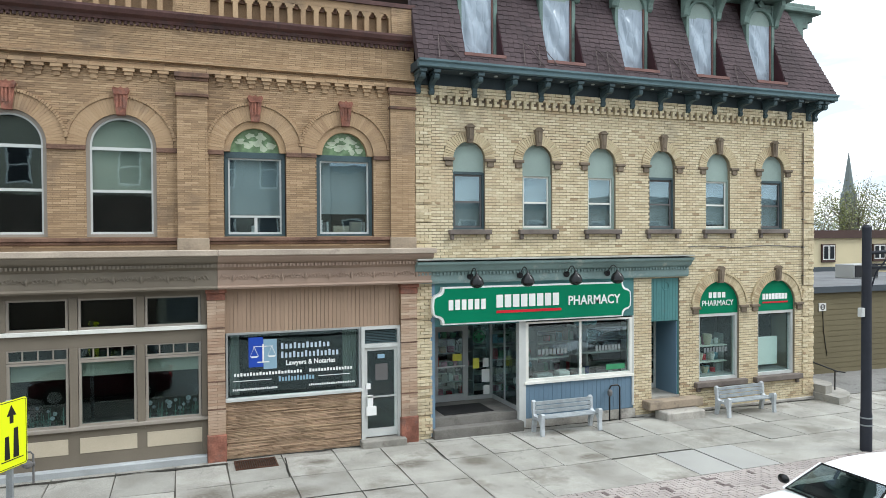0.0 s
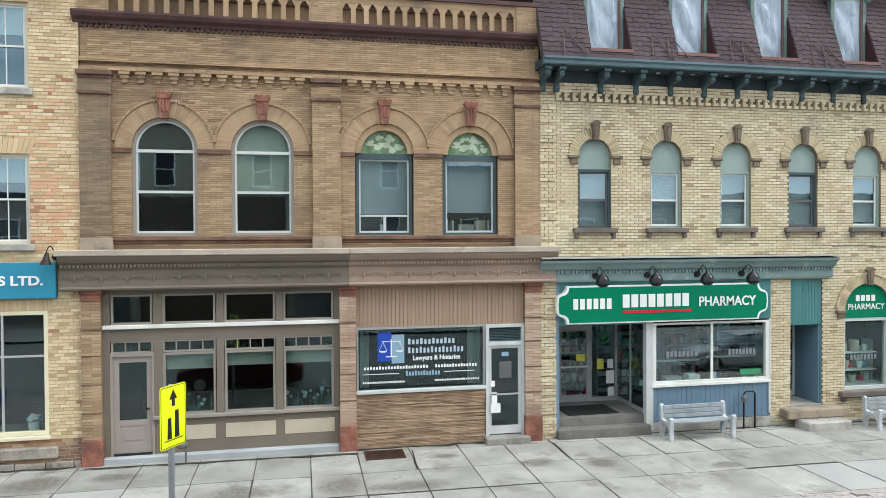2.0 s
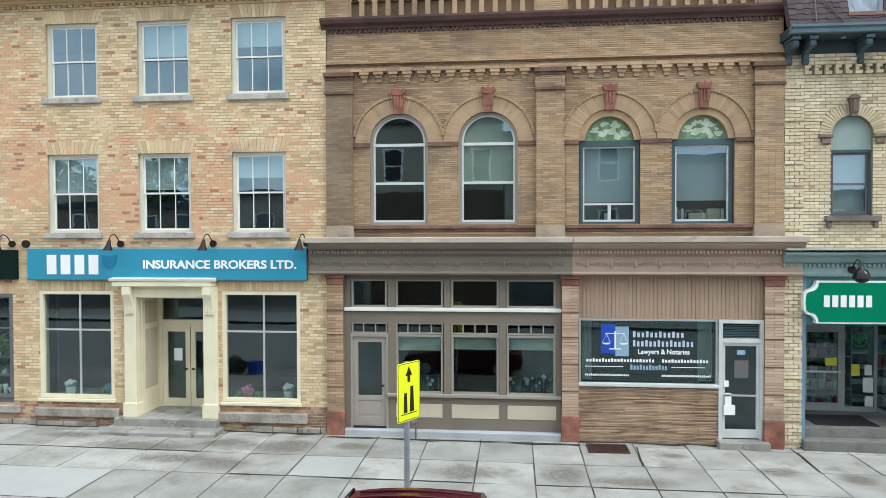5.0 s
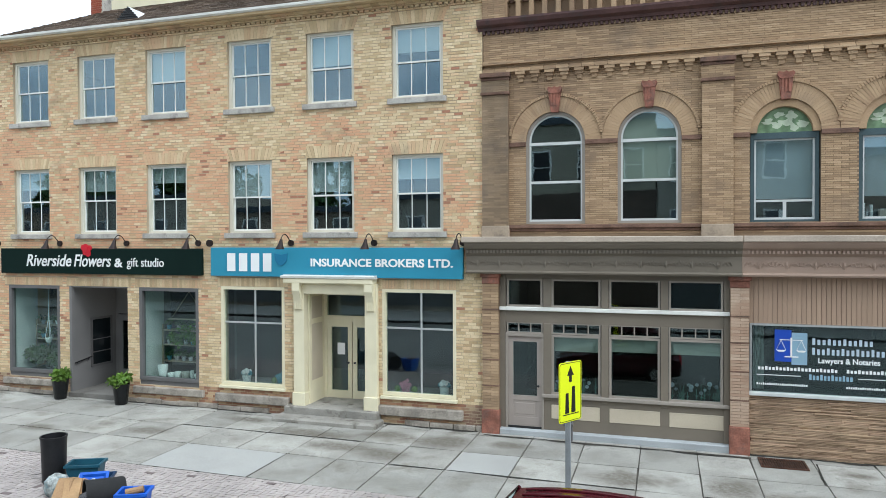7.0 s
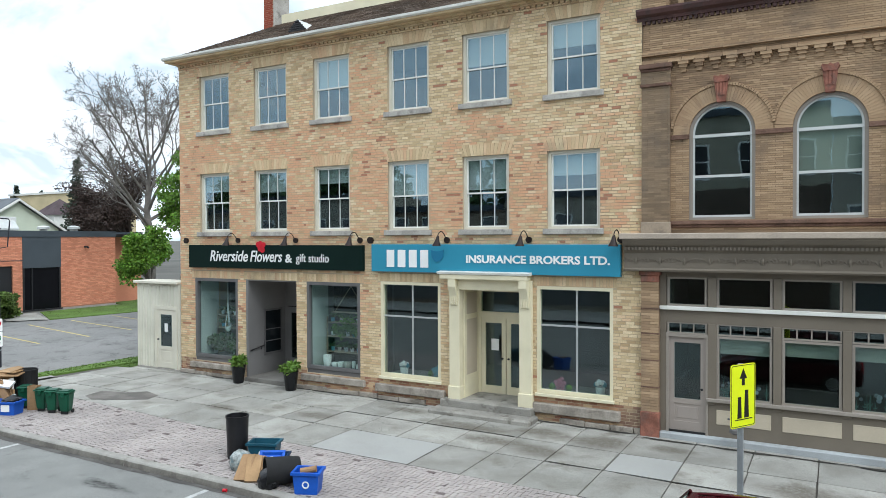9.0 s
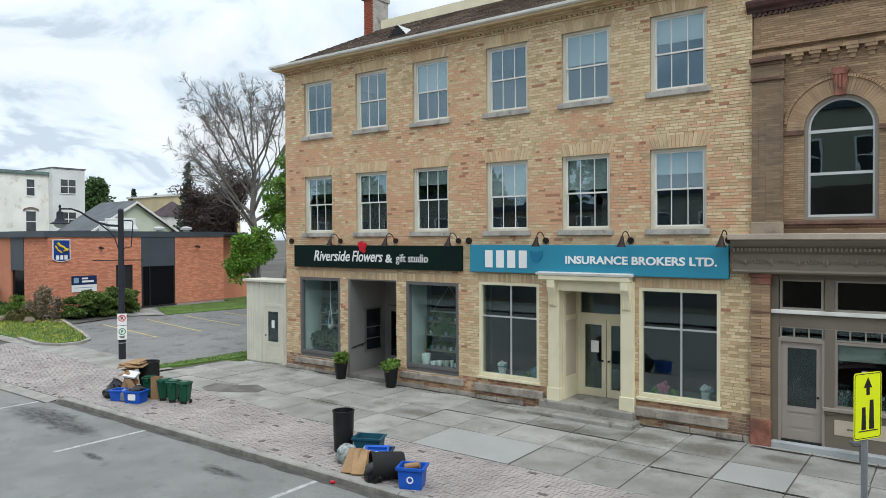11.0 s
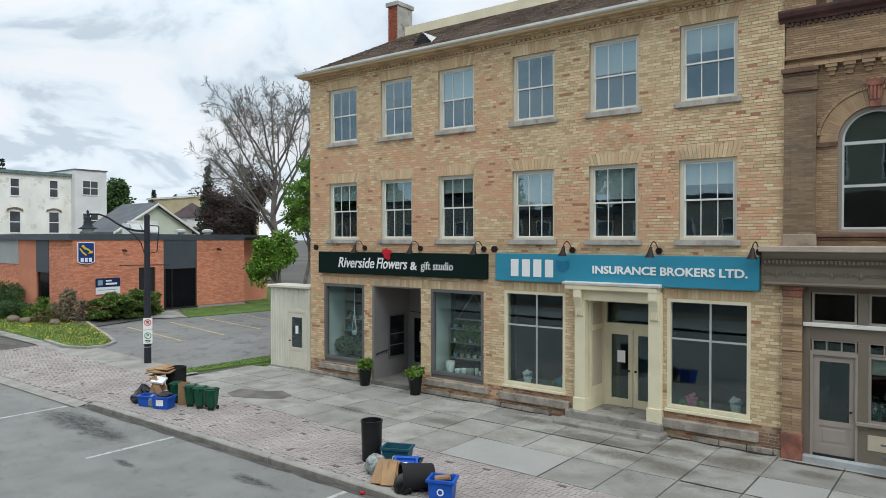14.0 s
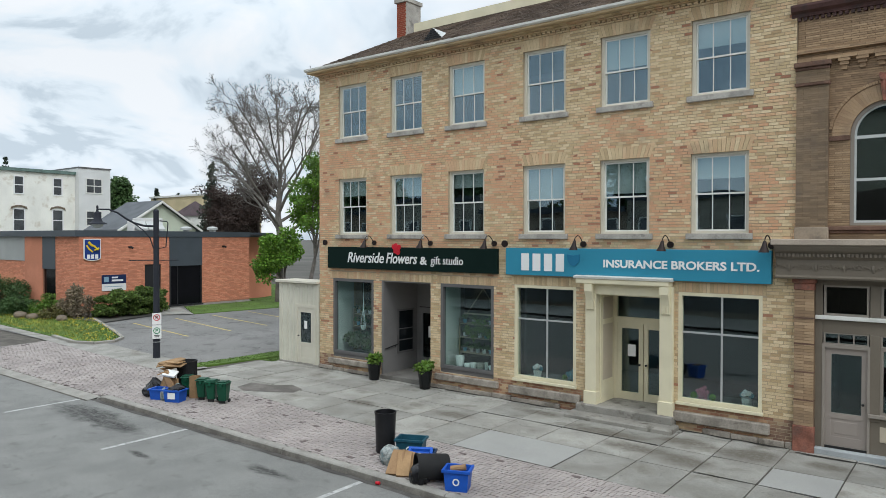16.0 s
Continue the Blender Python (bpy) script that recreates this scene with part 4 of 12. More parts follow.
def bars(name, x0, x1, z0, z1, n, y, mat, parent, gap=0.25):
    """Writing given as plain bars, each a part."""
    w = (x1 - x0) / n
    for i in range(n):
        tall = 1.0 if n <= 8 or (i * 7 + n) % 3 == 0 else 0.8
        part(name, boxes((x0 + i * w, x0 + (i + 0.9 - gap) * w, y - 0.012, y, z0, z0 + (z1 - z0) * tall)), mat, parent)

# ---------------------------------------------------------------- ground
rng = random.Random(3)


def kerb_y(x):
    return 9.95


def paver_y(x):
    """Where the paving bricks end and the slabs begin."""
    return 12.62 + 0.06 * max(0.0, -15.0 - x)


DRIVE = -23.35


def dip(x):
    """The bricks drop towards the road at the car-park drive."""
    return -0.075 * min(1.0, max(0.0, (DRIVE + 0.3 - x) / 0.5))


def strip(bm, xs, ya, yb, za, zb):
    """A ribbon along the street between two lines ya(x), yb(x)."""
    A = [bm.verts.new((x, ya(x), za(x))) for x in xs]
    C = [bm.verts.new((x, yb(x), zb(x))) for x in xs]
    for i in range(len(xs) - 1):
        bm.faces.new((A[i], A[i + 1], C[i + 1], C[i]))


bm = B()
g_x = [-1500, -140, 140, 1500]
rows = [[bm.verts.new((x, y, gz(max(-140, min(140, x))) - 0.17)) for x in g_x] for y in (-1500, 1500)]
for i in range(3):
    bm.faces.new((rows[0][i], rows[0][i + 1], rows[1][i + 1], rows[1][i]))
solid("ground", bm, M["soil"], "bare grey-brown ground reaching the horizon", "ground", kind="structure")

bm = B()
strip(bm, [-140, -60, -30, -24, -14, 0, 14, 30, 140], lambda x: -4.0, lambda x: kerb_y(x) - 0.0, lambda x: gz(x) - 0.15, lambda x: gz(x) - 0.15)
solid("road", bm, M["asphalt"], "worn grey asphalt street with dark oil stains", "road", kind="structure")

bm = B()
xs = sorted([-60 + 2 * i for i in range(61)] + [DRIVE + 0.3, DRIVE, DRIVE - 0.2])
strip(bm, xs, lambda x: kerb_y(x) + 0.15, lambda x: 17.6 if x > -24.5 else paver_y(x) + 1.55, lambda x: gz(x) - 0.022 + dip(x), lambda x: gz(x) - 0.022)
pavement = solid("pavement", bm, M["joint_dirt"], "pavement of grey concrete slabs and paving bricks along the shops", "pavement", kind="structure")

# kerb stones, each about 4 m long, with a worn rounded nose; the first tapers down at the drive
kerb_parent = thing("kerb", (-10, kerb_y(-10), gz(-10) - 0.15), "worn concrete kerb beside the asphalt street", "kerb", kind="structure")
x = DRIVE
while x < 30:
    w = (4.05 if x < -20 else 4.75) + rng.uniform(-0.1, 0.1)
    bm = B()
    n = 16
    pr = []
    for i in range(n + 1):
        xx = x + 0.008 + (w - 0.016) * i / n
        low = 0.12 * max(0.0, 1 - (xx - DRIVE) / 0.5) ** 2
        chip = 0.012 * noise.noise(Vector((xx * 3.1, 0, 0)))
        y0, z0, zb = kerb_y(xx) + 0.4 * chip, gz(xx) - low, gz(xx) - 0.18
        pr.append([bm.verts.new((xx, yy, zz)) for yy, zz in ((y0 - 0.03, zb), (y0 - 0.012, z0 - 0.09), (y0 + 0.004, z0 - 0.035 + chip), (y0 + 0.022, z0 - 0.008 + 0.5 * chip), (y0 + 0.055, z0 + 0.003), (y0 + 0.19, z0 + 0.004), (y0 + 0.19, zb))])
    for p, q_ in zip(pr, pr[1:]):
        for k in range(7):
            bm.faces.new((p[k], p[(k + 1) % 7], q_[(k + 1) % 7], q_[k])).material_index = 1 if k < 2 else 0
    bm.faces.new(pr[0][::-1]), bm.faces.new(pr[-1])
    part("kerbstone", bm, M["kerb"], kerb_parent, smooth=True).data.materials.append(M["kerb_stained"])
    x += w
# flush concrete apron where the drive crosses the kerb line
apron = thing("drive_apron", (-26, kerb_y(-26), gz(-26) - 0.15), "flush concrete apron between the street and the drive", "kerb", kind="structure")
x = DRIVE - 0.01
while x > -60:
    bm = B()
    strip(bm, [x - 2.98, x], lambda x: kerb_y(x) - 0.25, lambda x: kerb_y(x) + 0.14, lambda x: gz(x) - 0.144, lambda x: gz(x) - 0.085)
    part("apron_slab", bm, M["kerb"], apron)
    x -= 3.0
bm = B()
strip(bm, [-60, DRIVE], lambda x: kerb_y(x) - 0.33, lambda x: kerb_y(x) - 0.25, lambda x: gz(x) - 0.1455, lambda x: gz(x) - 0.1455)
part("apron_joint", bm, M["joint_dirt"], apron)

# painted parking lines on the street
for lx in (-23.72, -18.2, -11.9, -5.9, 0.4, 6.6):
    bm = B()
    y1 = kerb_y(lx) - 0.12
    y0 = y1 - 2.3
    vs = [bm.verts.new((lx + dx, yy, gz(lx) - 0.146)) for dx, yy in ((-0.06, y0), (0.06, y0), (0.06, y1), (-0.06, y1))]
    bm.faces.new(vs)
    solid("parking_line", bm, M["line_white"], "faded white parking line on the asphalt", "road marking", kind="structure", group="parking lines")

# concrete gutter pans between kerb and asphalt, each cast about 3 m long
gutter = thing("gutter", (-10, kerb_y(-10) - 0.2, gz(-10) - 0.15), "dark stained concrete gutter along the kerb", "gutter", kind="structure")
x = DRIVE
while x < 30:
    bm = B()
    w = 3.05
    strip(bm, [x + w * i / 10 for i in range(11)], lambda x: kerb_y(x) - 0.17 + 0.08 * noise.noise(Vector((x * 1.3, 4.2, 0))) + 0.03 * noise.noise(Vector((x * 5, 1.2, 0))), lambda x: kerb_y(x) - 0.015, lambda x: gz(x) - 0.144, lambda x: gz(x) - 0.144)
    part("gutter_pan", bm, M["gutter"], gutter)
    x += w
# ---------------------------------------------------------------- windows
def sash_window(parent, cx, z0, w, h, wall_y, frame_mat, cols=3, depth=0.11, blind=None, sill=True, clutter=None):
    """A double-hung window in a flat opening: casing, two sashes with glazing bars, a stone sill. Returns the casing."""
    y0 = wall_y + depth
    f = 0.085
    win = part("window", welded(boxes((cx - w / 2, cx - w / 2 + f, y0 - 0.04, y0 + 0.08, z0, z0 + h), (cx + w / 2 - f, cx + w / 2, y0 - 0.04, y0 + 0.08, z0, z0 + h),
                               (cx - w / 2 + f, cx + w / 2 - f, y0 - 0.04, y0 + 0.08, z0 + h - f * 0.8, z0 + h), (cx - w / 2 + f, cx + w / 2 - f, y0 - 0.04, y0 + 0.08, z0, z0 + f * 0.7))), frame_mat, parent)
    x0, x1 = cx - w / 2 + f, cx + w / 2 - f
    zb, zt = z0 + f * 0.7, z0 + h - f * 0.8
    zm = (zb + zt) / 2
    for k, (a, b, yy) in enumerate(((zm - 0.025, zt, y0), (zb, zm + 0.025, y0 + 0.035))):
        s = 0.042
        bm = boxes((x0, x0 + s, yy, yy + 0.03, a, b), (x1 - s, x1, yy, yy + 0.03, a, b), (x0 + s, x1 - s, yy, yy + 0.03, b - s, b), (x0 + s, x1 - s, yy, yy + 0.03, a, a + s))
        for i in range(1, cols):
            xm = x0 + (x1 - x0) * i / cols
            box(bm, xm - 0.011, xm + 0.011, yy + 0.004, yy + 0.026, a + s, b - s)
        sash = part("sash", welded(bm), M["white_paint"], win)
        part("pane", boxes((x0 + s, x1 - s, yy + 0.012, yy + 0.017, a + s, b - s)), M["glass"], sash, shadow=False)
    if blind:
        part("blind", boxes((x0, x1, y0 + 0.10, y0 + 0.11, zt - blind * (zt - zb), zt)), M["blind"], win)
    if sill:
        part("sill", boxes((cx - w / 2 - 0.1, cx + w / 2 + 0.1, wall_y - 0.09, wall_y + 0.12, z0 - 0.15, z0 - 0.002), bev=0.012), M["stone"], win, "weathered stone sill")
    return win


def shop_window(parent, x0, x1, z0, z1, y, frame_mat, f=0.08, vbars=(), hbars=(), glass="glass_shop", bar=0.04, proud=0.05, bar_mat=None):
    bm = boxes((x0, x0 + f, y - proud, y + 0.06, z0, z1), (x1 - f, x1, y - proud, y + 0.06, z0, z1), (x0 + f, x1 - f, y - proud, y + 0.06, z1 - f, z1), (x0 + f, x1 - f, y - proud, y + 0.06, z0, z0 + f))
    win = part("window", welded(bm), frame_mat, parent)
    for vx in vbars:
        part("glazing_bar", boxes((vx - bar / 2, vx + bar / 2, y - 0.01, y + 0.03, z0 + f, z1 - f)), bar_mat or frame_mat, win)
    for hz in hbars:
        part("transom", boxes((x0 + f, x1 - f, y - 0.012, y + 0.028, hz - bar / 2, hz + bar / 2)), bar_mat or frame_mat, win)
    part("pane", boxes((x0 + f, x1 - f, y + 0.008, y + 0.014, z0 + f, z1 - f)), M[glass], win, shadow=False)
    return win


def panel_door(parent, x0, x1, z0, z1, y, mat, glass_z, handle_x, stile=0.11, rail=0.2, handle_mat=None, push=False):
    """A glazed door: stiles and rails, a glass panel, a sunk lower panel and a handle."""
    gz0, gz1 = glass_z
    bm = boxes((x0, x0 + stile, y, y + 0.05, z0, z1), (x1 - stile, x1, y, y + 0.05, z0, z1), (x0 + stile, x1 - stile, y, y + 0.05, gz1, z1),
               (x0 + stile, x1 - stile, y, y + 0.05, z0, z0 + rail))
    door = part("door", welded(bm), mat, parent)
    if gz0 > z0 + rail + 0.1:
        part("lock_rail", boxes((x0 + stile, x1 - stile, y, y + 0.05, gz0 - 0.12, gz0)), mat, door)
        part("door_panel", boxes((x0 + stile, x1 - stile, y + 0.015, y + 0.04, z0 + rail, gz0 - 0.12)), mat, door)
        part("raised_field", boxes((x0 + stile + 0.07, x1 - stile - 0.07, y + 0.006, y + 0.016, z0 + rail + 0.07, gz0 - 0.19), bev=0.004), mat, door)
    part("pane", boxes((x0 + stile, x1 - stile, y + 0.02, y + 0.026, gz0, gz1)), M["glass_shop"], door, shadow=False)
    hz = z0 + 1.02
    if push:
        part("handle", boxes((x0 + 0.03, x1 - 0.03, y - 0.06, y - 0.035, hz - 0.02, hz + 0.02), (x0 + 0.05, x0 + 0.08, y - 0.05, y, hz - 0.015, hz + 0.015), (x1 - 0.08, x1 - 0.05, y - 0.05, y, hz - 0.015, hz + 0.015)), M["aluminium"], door)
    else:
        bm = B()
        tube(bm, [(handle_x, y, hz), (handle_x, y - 0.03, hz)], 0.012)
        tube(bm, [(handle_x, y - 0.03, hz), (handle_x, y - 0.05, hz), (handle_x, y - 0.07, hz)], 0.03, 10)
        part("handle", bm, handle_mat or M["black_paint"], door)
    return door


def room(name, x0, x1, y0, y1, z0, z1, mat, label):
    """The inside behind the windows: a plain shell, open to the street."""
    bm = B()
    t = 0.08
    rim = []
    for o in (0.0, t):
        f = [bm.verts.new(p) for p in ((x0 - o, y0, z0 - o), (x1 + o, y0, z0 - o), (x1 + o, y0, z1 + o), (x0 - o, y0, z1 + o))]
        r = [bm.verts.new(p) for p in ((x0 - o, y1 + o, z0 - o), (x1 + o, y1 + o, z0 - o), (x1 + o, y1 + o, z1 + o), (x0 - o, y1 + o, z1 + o))]
        bm.faces.new(r)
        for k in range(4):
            bm.faces.new((f[k], f[(k + 1) % 4], r[(k + 1) % 4], r[k]))
        rim.append(f)
    for k in range(4):
        bm.faces.new((rim[0][k], rim[0][(k + 1) % 4], rim[1][(k + 1) % 4], rim[1][k]))
    return solid(name, bm, mat, label, "room", kind="structure")


def gooseneck(name, label, x, z, y, drop, reach, mat, group, tilt=0.0):
    """A wall lamp on a bent arm with a bell shade."""
    t = thing(name, (x, y, z), label, "wall lamp", group)
    bm = B()
    tube(bm, [(x, y + 0.01, z), (x, y - 0.05, z)], 0.085, 14)
    part("wall_plate", bm, mat, t)
    a = [(x + tilt * s, y - 0.05 - (reach - 0.05) * s, z + 0.02 + 0.22 * math.sin(s * math.pi * 0.8)) for s in [i / 8 for i in range(9)]]
    ex, ey, ez = a[-1]
    a += [(ex, ey - 0.02, ez - 0.06), (ex, ey - 0.02, ez - drop * 0.3)]
    bm = B()
    tube(bm, a, 0.013, 8)
    part("arm", bm, mat, t)
    return t, (ex, ey - 0.02, ez - drop * 0.3)


def cone_shade(t, c, mat, r=0.15, h=0.24):
    bm = B()
    n = 18
    lathe(bm, [(0.03, 0.05), (0.045, 0.0), (r * 0.55, -h * 0.45), (r, -h), (r - 0.008, -h), (r * 0.5, -h * 0.42), (0.02, -0.02)], c, n)
    for v in bm.verts:
        d = v.co.z - c[2]
        v.co.y += d * 0.35
    part("shade", bm, mat, t, smooth=True)


# ---------------------------------------------------------------- building with flower shop and insurance office
FY = 17.4
LX0, LX1, LTOP = -21.48, -5.29, 10.98
left = thing("shop_building", ((LX0 + LX1) / 2, FY + 4, gz(-13)), "three-storey buff and red brick shop building with sash windows", "building")
wx = (-19.77, -17.24, -14.75, -11.97, -9.5, -7.02)
WW = 1.4
holes_l = [Hole(c - WW / 2, c + WW / 2, z0, z1) for c in wx for z0, z1 in ((8.53, 10.44), (5.07, 7.08))]
FW1, FD, FW2 = (-20.74, -18.72, 0.62, 3.48), (-18.3, -16.17, 0.22, 3.48), (-15.75, -13.69, 0.62, 3.48)
ZW1, ZD, ZW2 = (-12.94, -10.91, 0.70, 3.56), (-10.3, -8.35, 0.36, 3.50), (-8.01, -5.99, 0.70, 3.57)
holes_l += [Hole(*o) for o in (FW1, FD, FW2, ZW1, ZD, ZW2)]
bm = B()
wall_core(bm, LX0, LX1, -0.3, LTOP, FY, FY + 0.35, holes_l)
wall_l = part("wall", bm, M["mortar_buff"], left)
# jack arches of splayed bricks over the windows take the place of the courses there
jack, jh = [], []
for h in holes_l:
    if h.z0 < 4:
        continue
    hw, hh = WW / 2 + 0.02, 0.33
    n = 15
    jh.append(Hole(h.cx - hw, h.cx + hw, h.z1 - 0.001, h.z1 + hh - 0.02))
    for i in range(n):
        a, b = -1 + 2 * i / n, -1 + 2 * (i + 1) / n
        xa, xb, xc, xd = h.cx + a * hw + 0.004, h.cx + b * hw - 0.004, h.cx + b * (hw + 0.13) - 0.004, h.cx + a * (hw + 0.13) + 0.004
        d = 0.009 + rng.uniform(-0.002, 0.002)
        jack.append((((xa, FY - d, h.z1), (xb, FY - d, h.z1), (xc, FY - d, h.z1 + hh), (xd, FY - d, h.z1 + hh)), (0, d + 0.002, 0)))
for x0, x1, zt in ((-20.9, -18.6, 3.48), (-18.45, -16.05, 3.48), (-15.9, -13.55, 3.48), (-13.05, -10.8, 3.56), (-8.1, -5.9, 3.57)):
    n = int((x1 - x0) / 0.085)
    jh.append(Hole(x0, x1, zt, zt + 0.26))
    for i in range(n):
        a, b = x0 + (x1 - x0) * i / n + 0.005, x0 + (x1 - x0) * (i + 1) / n - 0.005
        d = 0.008 + rng.uniform(-0.002, 0.002)
        jack.append((((a, FY - d, zt + 0.01), (b, FY - d, zt + 0.01), (b, FY - d, zt + 0.25), (a, FY - d, zt + 0.25)), (0, d + 0.002, 0)))
rows = brick_rows(LX0, LX1, 0.06, 10.78, holes_l + jh, 0.212, 0.066, 0.011, rng, wander=0.045)
lay_bricks(wall_l, [r for r in rows if r[2] < 0.66], FY, M["brick_base"], rng, None, 0.212, 0.006, 0.005)
rows = [r for r in rows if r[2] >= 0.66]
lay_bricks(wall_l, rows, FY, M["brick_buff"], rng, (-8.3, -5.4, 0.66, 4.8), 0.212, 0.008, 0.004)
tagged(part("window_arch", pieces_mesh("window_arch", jack, M["arch_buff"]), M["arch_buff"], wall_l), kind="stuff")
# corbelled cornice: courses stepping out to the gutter, with a row of dentils
crows = []
for i, (za, zb, d) in enumerate(((10.78, 10.832, 0.04), (10.892, 10.938, 0.11), (10.94, 10.984, 0.26))):
    k = LX0
    while k < LX1 - 0.05:
        b = min(k + 0.225, LX1)
        crows.append((((k, FY - d, za + 0.004), (b - 0.011, FY - d, za + 0.004), (b - 0.011, FY - d, zb - 0.004), (k, FY - d, zb - 0.004)), (0, d + 0.002, 0)))
        k = b
k = LX0 + 0.03
while k < LX1 - 0.15:
    crows.append((((k, FY - 0.075, 10.836), (k + 0.1, FY - 0.075, 10.836), (k + 0.1, FY - 0.075, 10.888), (k, FY - 0.075, 10.888)), (0, 0.077, 0)))
    k += 0.155
tagged(part("cornice", pieces_mesh("cornice", crows, M["arch_buff"]), M["arch_buff"], left), kind="stuff")
# gable end and rear
part("side_wall", boxes((LX0, LX0 + 0.3, FY + 0.35, FY + 8.5, -0.3, LTOP)), M["brick_buff"], left)
part("rear_wall", boxes((LX0, LX1, FY + 8.5, FY + 8.8, -0.3, LTOP)), M["brick_buff"], left)
for c, i in zip(wx, range(6)):
    sash_window(left, c, 8.53, WW, 1.91, FY, M["window_cream"], blind=(0.0, 0.0, 0.5, 0.0, 0.45, 0.35)[i])
    sash_window(left, c, 5.07, WW, 2.01, FY, M["window_cream"], blind=(0.3, 0.35, 0.25, 0.5, 0.45, 0.3)[i])
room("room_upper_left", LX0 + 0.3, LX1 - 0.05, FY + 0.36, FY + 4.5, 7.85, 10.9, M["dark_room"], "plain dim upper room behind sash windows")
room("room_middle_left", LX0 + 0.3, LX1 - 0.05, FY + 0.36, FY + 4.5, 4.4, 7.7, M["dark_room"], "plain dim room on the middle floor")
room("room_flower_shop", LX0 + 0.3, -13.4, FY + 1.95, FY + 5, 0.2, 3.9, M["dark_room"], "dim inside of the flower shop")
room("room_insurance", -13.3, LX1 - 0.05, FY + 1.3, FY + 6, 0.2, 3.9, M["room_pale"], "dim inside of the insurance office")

# roof: a slope to a flat deck, hipped at the free end
EV, RZ, RY = 11.10, 13.15, 21.0
bm = B()
pa, pb, pc, pd = (LX0 - 0.25, 16.98, EV), (LX1, 16.98, EV), (LX1, RY, RZ), (LX0 + 1.5, RY, RZ)
pe, pf, pg = (LX0 - 0.25, FY + 9, EV), (LX0 + 1.5, FY + 6, RZ), (LX1, FY + 6, RZ)
V = [bm.verts.new(p) for p in (pa, pb, pc, pd, pe, pf, pg)]
bm.faces.new((V[0], V[1], V[2], V[3])), bm.faces.new((V[4], V[0], V[3], V[5])), bm.faces.new((V[3], V[2], V[6], V[5]))
roof_l = part("roof", bm, M["roof_brown"], left)
sh = []
sl = Vector((0, RY - 16.98, RZ - EV))
nrm = Vector((0, -(RZ - EV), RY - 16.98)).normalized()
nr = 30
for i in range(nr):
    s0, s1 = i / nr, (i + 1.15) / nr
    xl = LX0 - 0.25 + 1.75 * (i + 0.5) / nr
    k = xl + (i % 2) * 0.15 + rng.uniform(0, 0.1)
    while k < LX1 - 0.02:
        b = min(k + 0.30, LX1)
        p0, p1 = Vector((0, 16.98, EV)) + sl * s0, Vector((0, 16.98, EV)) + sl * min(1.0, s1)
        o0, o1 = nrm * (0.018 + rng.uniform(0, 0.006)), nrm * 0.006
        sh.append((((k, *(p0 + o0)[1:]), (b - 0.008, *(p0 + o0)[1:]), (b - 0.008, *(p1 + o1)[1:]), (k, *(p1 + o1)[1:])), tuple(-nrm * 0.02)))
        k = b
tagged(part("shingles", pieces_mesh("shingles", sh, M["roof_brown"]), M["roof_brown"], roof_l), kind="stuff")
bm = B()
extrude_poly(bm, [(16.88, 11.14), (16.89, 11.08), (16.94, 11.05), (17.0, 11.05), (17.0, 11.13), (16.97, 11.13), (16.97, 11.07), (16.91, 11.09), (16.9, 11.14)], "x", LX0 - 0.3, LX1)
part("gutter", bm, M["white_paint"], left)
part("soffit", boxes((LX0 - 0.25, LX1, 16.98, FY + 0.1, 10.985, 11.05)), M["arch_buff"], left)
part("roof_curb", boxes((LX0 + 1.6, LX1, RY - 0.06, RY + 0.12, RZ - 0.1, RZ + 0.32)), M["cream_paint"], left)
bm = B()
cx0, cx1, cy0, cy1 = -20.6, -20.12, 20.75, 21.6
box(bm, cx0, cx1, cy0, cy1, 12.4, 14.35)
ch = part("chimney", bm, M["mortar_buff"], left)
cr = []
for i in range(26):
    za = 12.42 + i * 0.074
    for (a0, a1, f) in ((cx0, cx1, lambda u: (u, cy0)), (cy0, cy1, lambda u: (cx1, u)), (cy0, cy1, lambda u: (cx0, u))):
        u = a0 - (0.11 if i % 2 else 0)
        while u < a1:
            b0, b1 = max(u, a0), min(u + 0.215, a1)
            u += 0.225
            if b1 - b0 < 0.03:
                continue
            (xa, ya), (xb, yb) = f(b0), f(b1)
            if ya == yb:
                cr.append((((xa, ya - 0.01, za), (xb, yb - 0.01, za), (xb, yb - 0.01, za + 0.064), (xa, ya - 0.01, za + 0.064)), (0, 0.012, 0)))
            else:
                s = 0.01 if xa == cx1 else -0.01
                cr.append((((xa + s, ya, za), (xb + s, yb, za), (xb + s, yb, za + 0.064), (xa + s, ya, za + 0.064)), (-s * 1.2, 0, 0)))
part("chimney_bricks", pieces_mesh("chimney_bricks", cr, M["brick_red"]), M["brick_red"], ch)
part("chimney_cap", boxes((cx0 - 0.08, cx1 + 0.08, cy0 - 0.08, cy1 + 0.08, 14.35, 14.5)), M["stone"], ch)
# render coat on the chimney's side
part("render_coat", boxes((cx1 + 0.012, cx1 + 0.03, cy0 - 0.02, cy1 + 0.02, 12.4, 14.35)), M["stone"], ch, "peeling white render")
